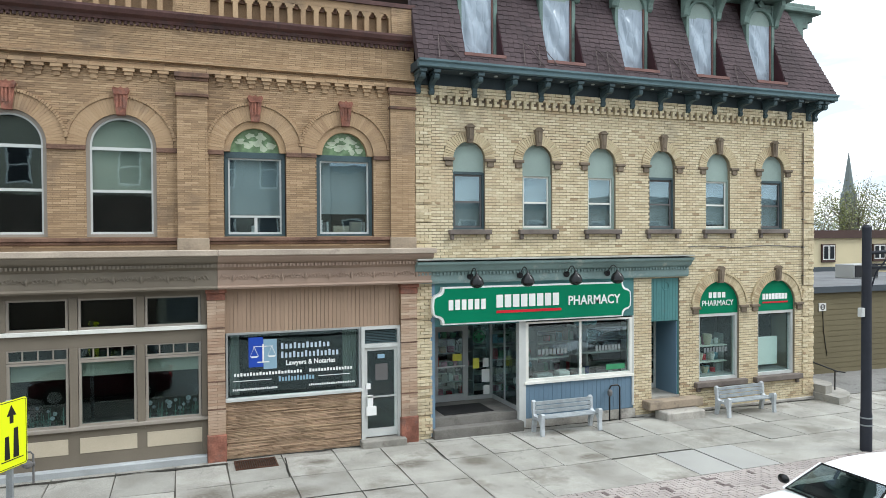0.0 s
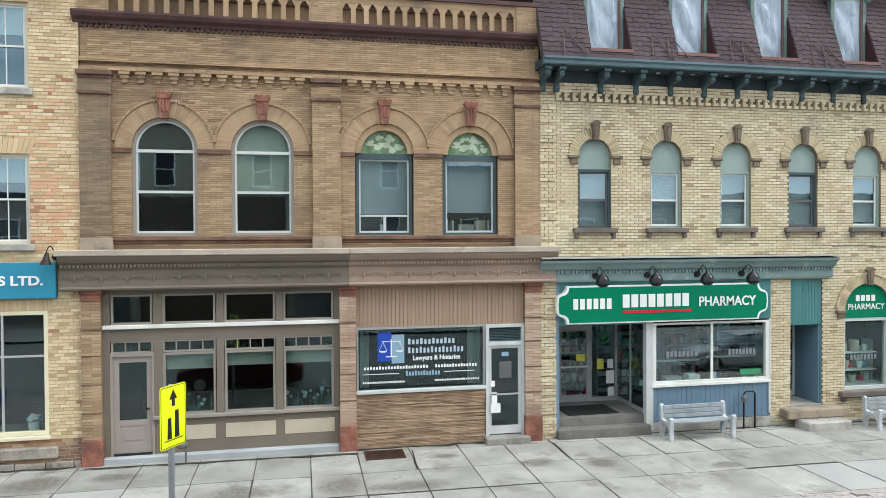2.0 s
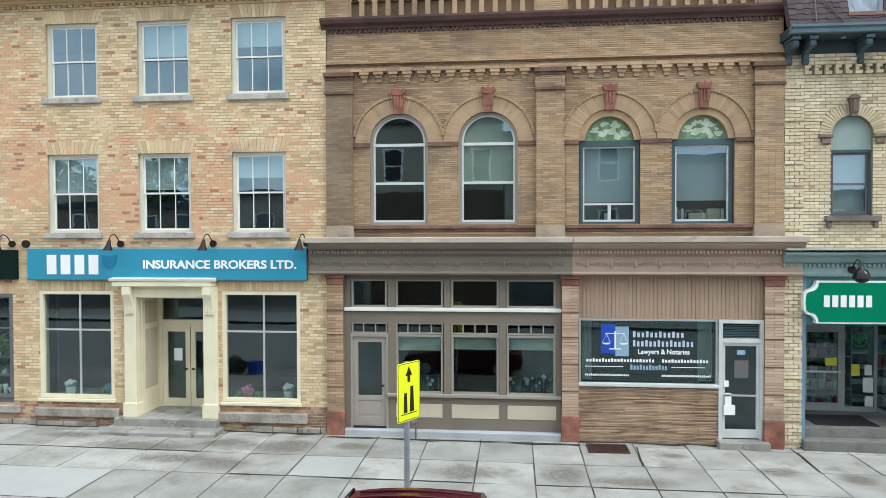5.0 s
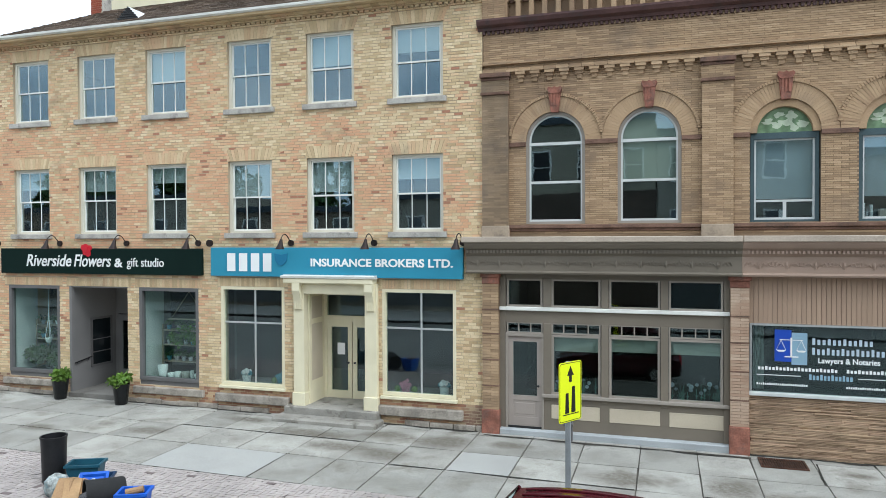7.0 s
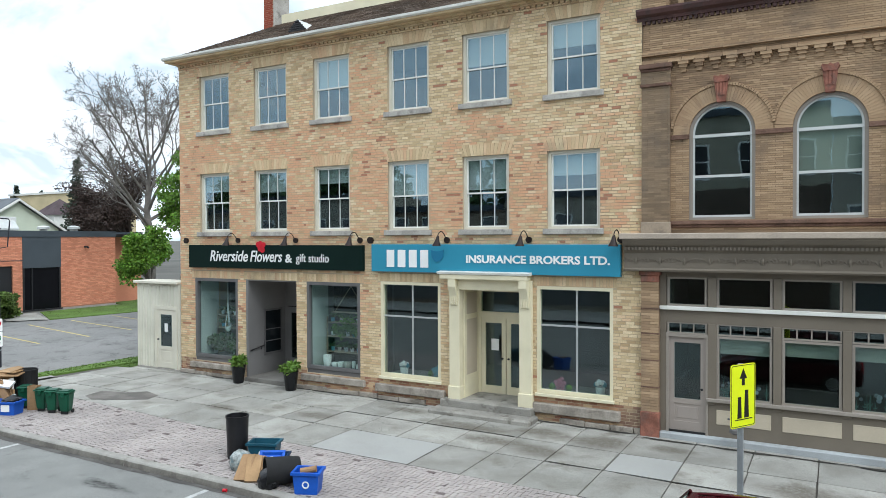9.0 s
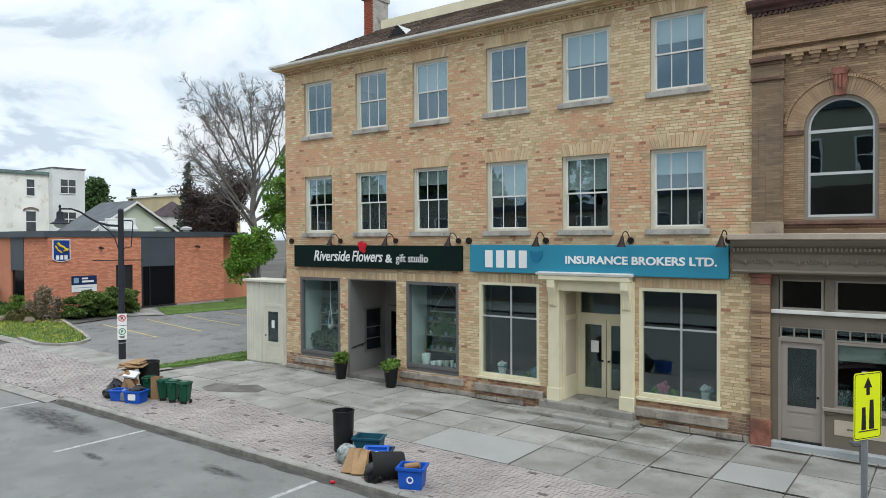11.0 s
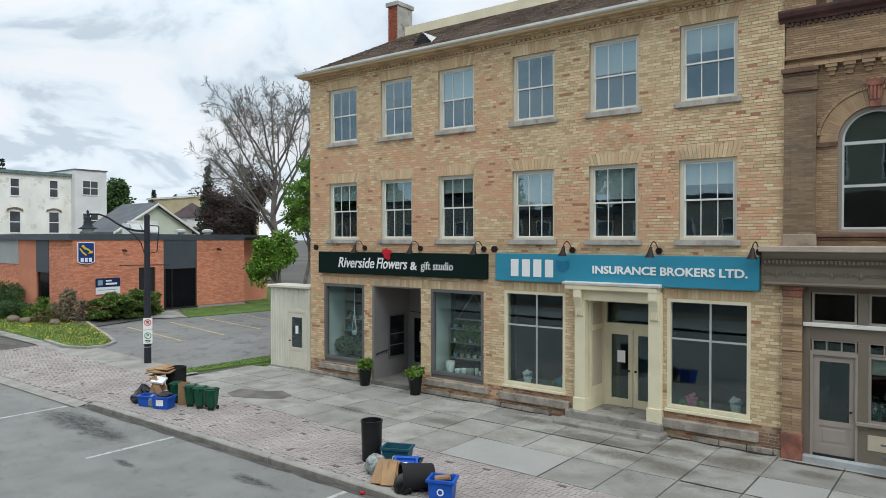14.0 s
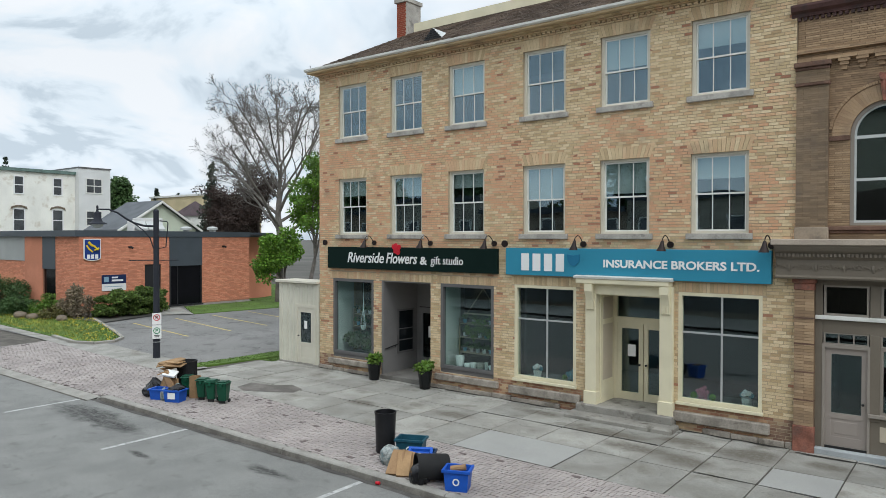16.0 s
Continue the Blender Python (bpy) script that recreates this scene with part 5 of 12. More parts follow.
# small gable vent on the slope
bm = B()
vx, vy, vz = -16.55, 17.95, 11.58
P = [bm.verts.new(p) for p in ((vx - 0.42, vy, vz), (vx + 0.42, vy, vz), (vx, vy, vz + 0.42), (vx, vy + 0.95, vz + 0.42), (vx - 0.42, vy + 0.3, vz), (vx + 0.42, vy + 0.3, vz))]
bm.faces.new((P[0], P[2], P[3], P[4])), bm.faces.new((P[1], P[5], P[3], P[2])), bm.faces.new((P[0], P[4], P[5], P[1]))
vent = part("roof_vent", bm, M["alu_white"], roof_l, "grey metal gable vent")
bm = B()
for i in range(5):
    z = vz + 0.03 + i * 0.07
    hw = 0.42 - (z - vz) - 0.03
    box(bm, vx - hw, vx + hw, vy - 0.03, vy + 0.02, z, z + 0.05)
part("louvre", bm, M["black_paint"], roof_l)

# base: rough plinth stones and slabs under the windows
for x0, x1, z0, z1, d in ((-20.95, -18.55, 0.36, 0.56, 0.1), (-15.95, -13.5, 0.36, 0.57, 0.1), (-13.1, -10.75, 0.30, 0.54, 0.12), (-8.2, -5.8, 0.26, 0.52, 0.12)):
    part("plinth_slab", boxes((x0, x1, FY - d, FY + 0.1, z0, z1), bev=0.025), M["plinth_worn"], left)
k = LX0
while k < LX1:
    b = min(k + rng.uniform(0.5, 1.1), LX1)
    if not (-11.4 < k < -7.6):
        part("plinth_stone", boxes((k, b - 0.02, FY - 0.06 - rng.uniform(0, 0.03), FY + 0.1, -0.3, gz(k) + 0.09 + rng.uniform(0, 0.05)), bev=0.012), M["plinth_worn"], left)
    k = b
# shop windows
for o in (FW1, FW2):
    shop_window(left, o[0], o[1], o[2] + 0.13, o[3], FY + 0.08, M["grey_paint"], f=0.1, proud=0.09)
    part("apron", boxes((o[0], o[1], FY + 0.02, FY + 0.2, o[2] - 0.02, o[2] + 0.12)), M["grey_paint"], left)
for o in (ZW1, ZW2):
    shop_window(left, o[0], o[1], o[2] + 0.08, o[3], FY + 0.07, M["cream_paint"], f=0.085, vbars=((o[0] + o[1]) / 2 + 0.05,), hbars=(2.55,), proud=0.08, bar=0.045, bar_mat=M["aluminium"], glass="glass_office")
    part("sill", boxes((o[0] - 0.04, o[1] + 0.04, FY - 0.09, FY + 0.1, o[2] - 0.01, o[2] + 0.07), bev=0.01), M["cream_paint"], left)
# recessed shop entrance
def handrail_mesh(x):
    """A short rail on the side wall of the entrance, held by two brackets."""
    bm = B()
    tube(bm, [(x, FY + 0.08, 1.10), (x, FY + 0.75, 1.20)], 0.018, 8)
    for y in (FY + 0.2, FY + 0.62):
        tube(bm, [(x - 0.05, y, 1.06), (x, y, 1.11 + 0.15 * (y - FY - 0.08))], 0.01, 6)
    return bm


for q in ((FD[0] - 0.02, FD[0] + 0.02, FY + 0.02, FY + 1.85, 0.2, 3.5), (FD[1] - 0.02, FD[1] + 0.02, FY + 0.02, FY + 1.85, 0.2, 3.5), (FD[0], FD[1], FY + 0.02, FY + 1.85, 3.44, 3.5),
                             (FD[0] - 0.02, FD[0] + 0.06, FY - 0.03, FY + 0.06, 0.2, 3.48), (FD[0], FD[1], FY + 1.85, FY + 1.9, 2.45, 3.5), (FD[0] + 1.06, FD[1], FY + 1.84, FY + 1.9, 0.24, 2.45), (FD[0], FD[0] + 0.10, FY + 1.83, FY + 1.9, 0.24, 2.45)):
    ent = part("entrance_panel", boxes(q), M["entrance_grey"], left, "grey painted board of the shop entrance")
part("entrance_step", boxes((FD[0], FD[1], FY - 0.12, FY + 1.9, -0.2, 0.24), bev=0.01), M["entry_concrete"], left)
panel_door(left, FD[0] + 0.10, FD[0] + 1.06, 0.26, 2.42, FY + 1.84, M["entrance_grey"], (0.62, 2.22), FD[0] + 0.98, stile=0.19)
part("handrail", handrail_mesh(FD[0] + 0.07), M["black_paint"], left)
solid("paper_notice", boxes((FD[0] + 0.55, FD[0] + 0.80, FY + 1.85, FY + 1.858, 1.35, 1.75)), M["sign_white"], "white paper notice on the flower shop door", "notice")
for q in ((FD[0] + 0.022, FD[0] + 0.05, FY + 0.75, FY + 1.65, 0.85, 0.92), (FD[0] + 0.022, FD[0] + 0.05, FY + 0.75, FY + 1.65, 2.35, 2.42), (FD[0] + 0.022, FD[0] + 0.05, FY + 0.75, FY + 0.82, 0.92, 2.35), (FD[0] + 0.022, FD[0] + 0.05, FY + 1.58, FY + 1.65, 0.92, 2.35), *[(FD[0] + 0.03, FD[0] + 0.045, FY + 0.82, FY + 1.58, z, z + 0.03) for z in (1.3, 1.7)]):
    part("side_window_bar", boxes(q), M["grey_paint"], ent)
part("side_pane", boxes((FD[0] + 0.022, FD[0] + 0.03, FY + 0.82, FY + 1.58, 0.92, 2.35)), M["car_glass"], ent)
# reveals of the flower shop windows, pale inside, with shelves
for o in (FW1, FW2):
    for xa, xb in ((o[0] + 0.02, o[0] + 0.06), (o[1] - 0.06, o[1] - 0.02)):
        part("window_reveal", boxes((xa, xb, FY + 0.15, FY + 1.0, 0.6, 3.5)), M["reveal_white"], left)
    part("window_ceiling", boxes((o[0], o[1], FY + 0.36, FY + 1.95, 3.5, 3.56)), M["room_wall"], left)
# downlight in the entrance ceiling
bm = B()
tube(bm, [(FD[0] + 1.62, FY + 1.2, 3.40), (FD[0] + 1.62, FY + 1.2, 3.44)], 0.07, 14)
solid("downlight", bm, M["lamp_glow"], "small lit round ceiling lamp in the shop entrance", "ceiling lamp")
pl_data = bpy.data.lights.new("downlight_bulb", "POINT")
pl_data.energy, pl_data.color, pl_data.shadow_soft_size = 6.0, (1.0, 0.92, 0.8), 0.06
new("downlight_bulb", pl_data).location = (FD[0] + 1.62, FY + 1.2, 3.32)

# ---------------------------------------------------------------- middle building with law office
MX0, MX1, MTOP = -5.28, 5.6, 11.1
MY = FY + 0.06
mid = thing("brick_commercial_building", ((MX0 + MX1) / 2, FY + 4, gz(0)), "two-storey tan brick commercial building with arched windows and parapet", "building")
mwc = ((-3.48, False), (-1.28, False), (1.62, True), (3.79, True))
MR, MSP, MSILL = 0.72, 7.26, 5.24
holes_m = [Hole(c - MR, c + MR, MSILL, MSP + MR, MSP, 0.36) for c, _ in mwc]
bm = B()
wall_core(bm, MX0, MX1, 4.4, 10.1, MY, MY + 0.35, holes_m)
wall_m = part("wall", bm, M["mortar_tan"], mid)
rows = brick_rows(MX0 + 0.01, MX1 - 0.01, 5.0, 10.06, holes_m, 0.30, 0.042, 0.008, rng)
lay_bricks(wall_m, rows, MY, M["brick_tan"], rng, (-2.3, 2.7, 5.4, 7.0), 0.30, 0.009)
# arches: a ring of wedge bricks, a moulded hood of small bricks and a red keystone
vs = []
for c, dark in mwc:
    vs += voussoirs(c, MSP, MR, MR + 0.36, 0.0, math.pi, 42, MY, 0.028, rng, 0.005)
    vs += voussoirs(c, MSP, MR + 0.365, MR + 0.43, 0.14, math.pi - 0.14, 52, MY, 0.06, rng, 0.012)
tagged(part("window_arch", pieces_mesh("window_arch", vs, M["arch_tan"]), M["arch_tan"], wall_m), kind="stuff")
for c, dark in mwc:
    bm = B()
    extrude_poly(bm, [(c - 0.09, MSP + MR - 0.03), (c + 0.09, MSP + MR - 0.03), (c + 0.15, 8.42), (c - 0.15, 8.42)], "y", MY - 0.11, MY + 0.05)
    extrude_poly(bm, [(c - 0.13, 8.4), (c + 0.13, 8.4), (c + 0.18, 8.5), (c + 0.15, 8.56), (c + 0.05, 8.53), (c, 8.57), (c - 0.05, 8.53), (c - 0.15, 8.56), (c - 0.18, 8.5)], "y", MY - 0.14, MY + 0.05)
    for i in range(3):
        box(bm, c - 0.09 + i * 0.07, c - 0.05 + i * 0.07, MY - 0.13, MY - 0.1, 8.1, 8.45)
    part("keystone", bm, M["red_stone"], mid)
# impost band at the springing line, between the windows
spans = [(MX0 + 0.66, -3.48 - MR), (-3.48 + MR, -1.28 - MR), (-1.28 + MR, -0.12), (0.54, 1.62 - MR), (1.62 + MR, 3.79 - MR), (3.79 + MR, 4.93)]
for a, b in spans:
    part("impost", boxes((a, b, MY - 0.06, MY + 0.02, 7.15, 7.2), (a, b, MY - 0.04, MY + 0.02, 7.2, 7.26), bev=0.008), M["brown_stone"], mid)
# red-brown sill band
for a, b in ((-4.62, -0.12), (0.54, 4.93)):
    part("sill_band", boxes((a, b, MY - 0.1, MY + 0.1, 5.13, 5.22), bev=0.012), M["brown_stone"], mid)
    part("sill_moulding", boxes((a, b, MY - 0.05, MY + 0.1, 5.06, 5.128), bev=0.012), M["brown_stone"], mid)
# pilasters with capitals
for i, (a, b) in enumerate(((MX0, -4.62), (-0.12, 0.54), (4.93, MX1 - 0.02))):
    pl = part("pilaster", boxes((a, b, FY - 0.06, MY + 0.02, 4.93, 9.0)), M["mortar_tan"], mid)
    q = []
    prow = brick_rows(a, b, 5.2, 8.44, [], 0.30, 0.042, 0.008, rng) + brick_rows(a - 0.02, b + 0.02, 8.52, 8.86, [], 0.30, 0.042, 0.008, rng)
    for x0, x1, za, zb, _ in prow:
        d = 0.009 + rng.uniform(-0.003, 0.003)
        q.append((((x0, FY - 0.06 - d, za), (x1, FY - 0.06 - d, za), (x1, FY - 0.06 - d, zb), (x0, FY - 0.06 - d, zb)), (0, d + 0.002, 0)))
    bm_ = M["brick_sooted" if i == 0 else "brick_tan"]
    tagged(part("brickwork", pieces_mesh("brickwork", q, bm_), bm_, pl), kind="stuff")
    part("capital", boxes((a - 0.03, b + 0.03, FY - 0.12, MY, 8.44, 8.51), (a - 0.05, b + 0.05, FY - 0.15, MY, 8.87, 8.98), (a - 0.02, b + 0.02, FY - 0.10, MY, 8.80, 8.87), bev=0.012), M["brown_stone"], pl)
    part("base_block", boxes((a - 0.02, b + 0.02, FY - 0.1, MY, 4.92, 5.2), bev=0.012), M["stone_buff"], pl)
# corbel table of stepped brackets
for a, b, n in ((-4.5, -0.22, 12), (0.66, 4.86, 12)):
    for i in range(n):
        c = a + (b - a) * (i + 0.5) / n
        part("corbel", boxes((c - 0.12, c + 0.12, MY - 0.12, MY, 8.92, 8.99), (c - 0.09, c + 0.09, MY - 0.085, MY, 8.84, 8.92), (c - 0.06, c + 0.06, MY - 0.05, MY, 8.74, 8.84)), M["brick_tan"], mid)
for za, zb, d in ((8.99, 9.04, 0.13), (9.04, 9.10, 0.07), (9.19, 9.26, 0.12), (9.26, 9.30, 0.07)):
    q = [(((x0, MY - d, a), (x1, MY - d, a), (x1, MY - d, b), (x0, MY - d, b)), (0, d + 0.002, 0)) for x0, x1, a, b, _ in brick_rows(MX0, MX1, za, zb, [], 0.30, 0.04, 0.006, rng)]
    tagged(part("string_course", pieces_mesh("string_course", q, M["brick_tan"]), M["brick_tan"], mid), kind="stuff")
# main cornice and parapet
bm = B()
extrude_poly(bm, [(MY + 0.1, 10.05), (MY - 0.08, 10.05), (MY - 0.10, 10.12), (MY - 0.2, 10.17), (MY - 0.24, 10.26), (MY - 0.24, 10.31), (MY + 0.1, 10.33)], "x", MX0 - 0.12, MX1 + 0.02)
part("cornice", bm, M["dark_cornice"], mid)
q = []
k = MX0
while k < MX1 - 0.1:
    q.append((((k, MY - 0.06, 9.97), (k + 0.07, MY - 0.06, 9.97), (k + 0.07, MY - 0.06, 10.05), (k, MY - 0.06, 10.05)), (0, 0.062, 0)))
    k += 0.12
tagged(part("dentil_course", pieces_mesh("dentil_course", q, M["dark_cornice"]), M["dark_cornice"], mid), kind="stuff")
par = part("parapet", boxes((MX0, MX1, MY + 0.06, MY + 0.35, 10.2, MTOP - 0.1)), M["brick_tan"], mid)
part("parapet_cap", boxes((MX0 - 0.05, MX1, MY - 0.16, MY + 0.4, MTOP - 0.1, MTOP)), M["dark_cornice"], par)
part("parapet_rail", boxes((MX0, MX1, MY - 0.1, MY + 0.06, 10.82, MTOP - 0.1)), M["brick_tan"], par)
for a, b in ((MX0, -4.7), (-0.12, 0.56), (4.97, MX1)):
    pq = part("parapet_pier", boxes((a, b, MY - 0.12, MY + 0.06, 10.3, MTOP - 0.1)), M["mortar_tan"], par)
    q = [(((x0, MY - 0.13, za), (x1, MY - 0.13, za), (x1, MY - 0.13, zb), (x0, MY - 0.13, zb)), (0, 0.012, 0)) for x0, x1, za, zb, _ in brick_rows(a, b, 10.34, 10.98, [], 0.3, 0.042, 0.008, rng)]
    tagged(part("brickwork", pieces_mesh("brickwork", q, M["brick_tan"]), M["brick_tan"], par), kind="stuff")
for a, b in ((-4.7, -0.12), (0.56, 4.97)):
    n = 14
    for i in range(n + 1):
        c = a + (b - a) * i / n
        half = [p for k in range(6) for p in ((0.06, 10.33 + 0.065 * k), (0.06, 10.386 + 0.065 * k), (0.049, 10.389 + 0.065 * k), (0.049, 10.392 + 0.065 * k))] + [(0.09, 10.722), (0.09, 10.77), (0.12, 10.772), (0.12, 10.83)]
        bm = B()
        extrude_poly(bm, [(c + u, z) for u, z in half] + [(c - u, z) for u, z in half[::-1]], "y", MY - 0.1, MY + 0.06)
        part("baluster", bm, M["brick_tan"], par)
    for i in range(n):
        c = a + (b - a) * (i + 0.5) / n
        part("niche_stop", boxes((c - 0.06, c + 0.06, MY - 0.02, MY + 0.07, 10.72, 10.83)), M["brown_stone"], par)
part("rear_wall", boxes((MX0, MX1, FY + 10, FY + 10.3, -0.3, 10.2), (MX0, MX1, FY + 0.4, FY + 10, 10.0, 10.1)), M["mortar_tan"], mid)


def arch_window(parent, c, z0, sp, r, y, mat, bar_z, style):
    """An arched window: casing round the arch, a lunette over a transom bar, sashes below."""
    f = 0.075
    bm = B()
    box(bm, c - r, c - r + f, y - 0.06, y + 0.08, z0, sp), box(bm, c + r - f, c + r, y - 0.06, y + 0.08, z0, sp)
    ring_band(bm, c, sp, r - f, r, 0, math.pi, 20, y - 0.06, y + 0.08)
    box(bm, c - r + f, c + r - f, y - 0.06, y + 0.08, z0, z0 + 0.06)
    win = part("window", bm, mat, parent)
    s = 0.04
    ri = r - f
    bm = B()
    ring_band(bm, c, sp, ri - s, ri, 0, math.pi, 20, y - 0.02, y + 0.03)
    box(bm, c - ri, c - ri + s, y - 0.02, y + 0.03, z0 + 0.06, sp), box(bm, c + ri - s, c + ri, y - 0.02, y + 0.03, z0 + 0.06, sp)
    box(bm, c - ri, c + ri, y - 0.03, y + 0.04, sp - 0.09, sp - 0.02)
    box(bm, c - ri + s, c + ri - s, y - 0.02, y + 0.03, z0 + 0.06, z0 + 0.11)
    if style == "hung":
        box(bm, c - ri + s, c + ri - s, y - 0.02, y + 0.03, bar_z - 0.03, bar_z + 0.03)
    part("sash", bm, M["alu_white"], win)
    pts = [(c - ri, z0 + 0.06), (c + ri, z0 + 0.06)] + arc_pts(c, sp, ri, 0, math.pi, 20)
    bm = B()
    extrude_poly(bm, pts, "y", y + 0.006, y + 0.011)
    part("pane", bm, M["glass"], win, shadow=False)
    return win


for i, (c, deep) in enumerate(mwc):
    if not deep:
        arch_window(mid, c, MSILL, MSP, MR, MY + 0.10, M["taupe_light"], 6.26, "hung")
        if i == 1:
            part("blind", boxes((c - 0.62, c + 0.62, MY + 0.17, MY + 0.18, 6.28, 7.9)), M["blind_green"], mid, "pale green roller blind half drawn")
    else:
        y = MY + 0.14
        r = MR - 0.02
        bm = B()
        box(bm, c - r, c - r + 0.08, y - 0.05, y + 0.1, MSILL, MSP - 0.08), box(bm, c + r - 0.08, c + r, y - 0.05, y + 0.1, MSILL, MSP - 0.08)
        box(bm, c - r, c + r, y - 0.054, y + 0.104, MSP - 0.16, MSP - 0.02), box(bm, c - r + 0.08, c + r - 0.08, y - 0.05, y + 0.1, MSILL, MSILL + 0.05)
        win = part("window", bm, M["slate_teal"], mid)
        bm = B()
        x0, x1, za, zb = c - r + 0.08, c + r - 0.08, MSILL + 0.05, MSP - 0.16
        box(bm, x0, x0 + 0.04, y, y + 0.04, za, zb), box(bm, x1 - 0.04, x1, y, y + 0.04, za, zb), box(bm, x0 + 0.04, x1 - 0.04, y, y + 0.04, zb - 0.04, zb), box(bm, x0 + 0.04, x1 - 0.04, y, y + 0.04, za, za + 0.05)
        if i == 2:
            box(bm, x0 + 0.04, x1 - 0.04, y, y + 0.04, za + 0.40, za + 0.45)
            box(bm, (x0 + x1) / 2 - 0.02, (x0 + x1) / 2 + 0.05, y, y + 0.04, za + 0.05, za + 0.40)
        part("sash", bm, M["alu_white"], win)
        part("pane", boxes((x0, x1, y + 0.02, y + 0.025, za, zb)), M["glass"], win, shadow=False)
        part("blind", boxes((x0, x1, y + 0.13, y + 0.14, za + (0.47 if i == 2 else 0.5), zb)), M["blind_grey"], win)
        # stained-glass lunette in a brick reveal
        bm = B()
        ring_band(bm, c, MSP - 0.02, r - 0.13, MR + 0.025, 0, math.pi, 24, MY + 0.02, MY + 0.25)
        part("reveal", bm, M["arch_tan"], win)
        bm = B()
        extrude_poly(bm, arc_pts(c, MSP - 0.02, r - 0.12, 0, math.pi, 20), "y", y + 0.02, y + 0.03)
        lun = part("lunette", bm, M["stained_green"], win, "green stained glass with pale leaf shapes")
        for k in range(15):
            t = 0.22 + 2.7 * (k % 8) / 7.5 + 0.1 * math.sin(3.1 * k + i)
            rr = (r - 0.2) * (0.80 if k < 8 else 0.42)
            bm = B()
            px, pz = c + rr * math.cos(t), MSP + 0.03 + rr * 0.92 * math.sin(t)
            wv, hv = 0.085 + 0.03 * math.sin(k * 1.7 + i), 0.06 + 0.025 * math.cos(k * 2.3)
            extrude_poly(bm, [(px + wv * math.cos(u) * (1 + 0.35 * math.sin(3 * u + k)), max(MSP, pz + hv * math.sin(u) * (1 + 0.25 * math.cos(2 * u + k)))) for u in [2 * math.pi * j / 12 for j in range(12)]], "y", y + 0.0125 + 0.0004 * k, y + 0.0195)
            part("leaf_glass", bm, M["stained_pale"], win)
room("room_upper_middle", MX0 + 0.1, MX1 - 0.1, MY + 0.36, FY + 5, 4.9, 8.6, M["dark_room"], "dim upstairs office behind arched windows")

# shop-front cornice in two paint colours
for a, b, mat, nm in ((MX0 - 0.45, 0.72, M["taupe"], "taupe"), (0.724, MX1 + 0.42, M["tan_paint"], "tan")):
    bm = B()
    extrude_poly(bm, [(MY, 4.10), (FY - 0.18, 4.10), (FY - 0.18, 4.46), (FY - 0.24, 4.52), (FY - 0.26, 4.60), (FY - 0.34, 4.66), (FY - 0.40, 4.74), (FY - 0.42, 4.79), (MY, 4.79)], "x", a + (0.06 if a < 0 else 0), b - (0 if a < 0 else 0.06))
    extrude_poly(bm, [(MY, 4.02), (FY - 0.24, 4.02), (FY - 0.26, 4.06), (FY - 0.22, 4.10), (MY, 4.10)], "x", a + (0.06 if a < 0 else 0), b - (0 if a < 0 else 0.06))
    cn = part("shop_cornice", bm, mat, mid, nm + " painted moulded shop cornice")
    part("cornice_ledge", boxes((a, b, FY - 0.46, MY, 4.792, 4.93), bev=0.015), M["cornice_top"], cn)
    q = []
    k = a + 0.1
    while k < b - 0.1:
        q.append((((k, FY - 0.30, 4.53), (k + 0.045, FY - 0.30, 4.53), (k + 0.045, FY - 0.30, 4.60), (k, FY - 0.30, 4.60)), (0, 0.06, 0)))
        k += 0.085
    tagged(part("dentil_course", pieces_mesh("dentil_course", q, mat), mat, cn), kind="stuff")
    k = a + 0.35
    while k < b - 0.3:
        bm = B()
        for s in (-1, 1):
            for j in range(3):
                u0 = 0.05 + 0.075 * j
                tube(bm, [(k + s * u0, FY - 0.18, 4.24 + 0.05 * math.sin(j)), (k + s * (u0 + 0.05), FY - 0.195, 4.31 + 0.02 * j), (k + s * (u0 + 0.1), FY - 0.185, 4.25)], 0.017, 5)
        tube(bm, [(k, FY - 0.18, 4.2), (k, FY - 0.2, 4.27), (k, FY - 0.18, 4.34)], 0.03, 6)
        tagged(part("ornament", bm, mat, cn), kind="stuff")
        k += 0.56
# lower pilasters: red caps and bases, brick shafts
for a, b in ((MX0, -4.87), (0.49, 0.88), (5.17, MX1)):
    pl = part("shop_pilaster", boxes((a, b, FY - 0.08, MY + 0.1, 0.55, 3.8)), M["mortar_tan"], mid)
    q = [(((x0, FY - 0.092, za), (x1, FY - 0.092, za), (x1, FY - 0.092, zb), (x0, FY - 0.092, zb)), (0, 0.014, 0)) for x0, x1, za, zb, _ in brick_rows(a, b, 0.62, 3.76, [], 0.42, 0.06, 0.008, rng)]
    tagged(part("brickwork", pieces_mesh("brickwork", q, M["brick_rose" if a > 0 else "brick_tan"]), M["brick_tan"], pl), kind="stuff")
    part("cap", boxes((a - 0.01, b + 0.01, FY - 0.12, MY, 3.76, 3.92), (a - 0.04, b + 0.04, FY - 0.16, MY, 3.92, 4.02), bev=0.012), M["red_stone"], pl, "red sandstone cap")
    part("base", boxes((a - 0.02, b + 0.02, FY - 0.13, MY, gz(a) - 0.05, 0.62), bev=0.02), M["red_stone"], pl, "rough red sandstone base")
    for z in (1.2, 1.85, 2.5, 3.1):
        part("band", boxes((a - 0.004, b + 0.004, FY - 0.1, MY, z, z + 0.03)), M["brown_stone"], pl)

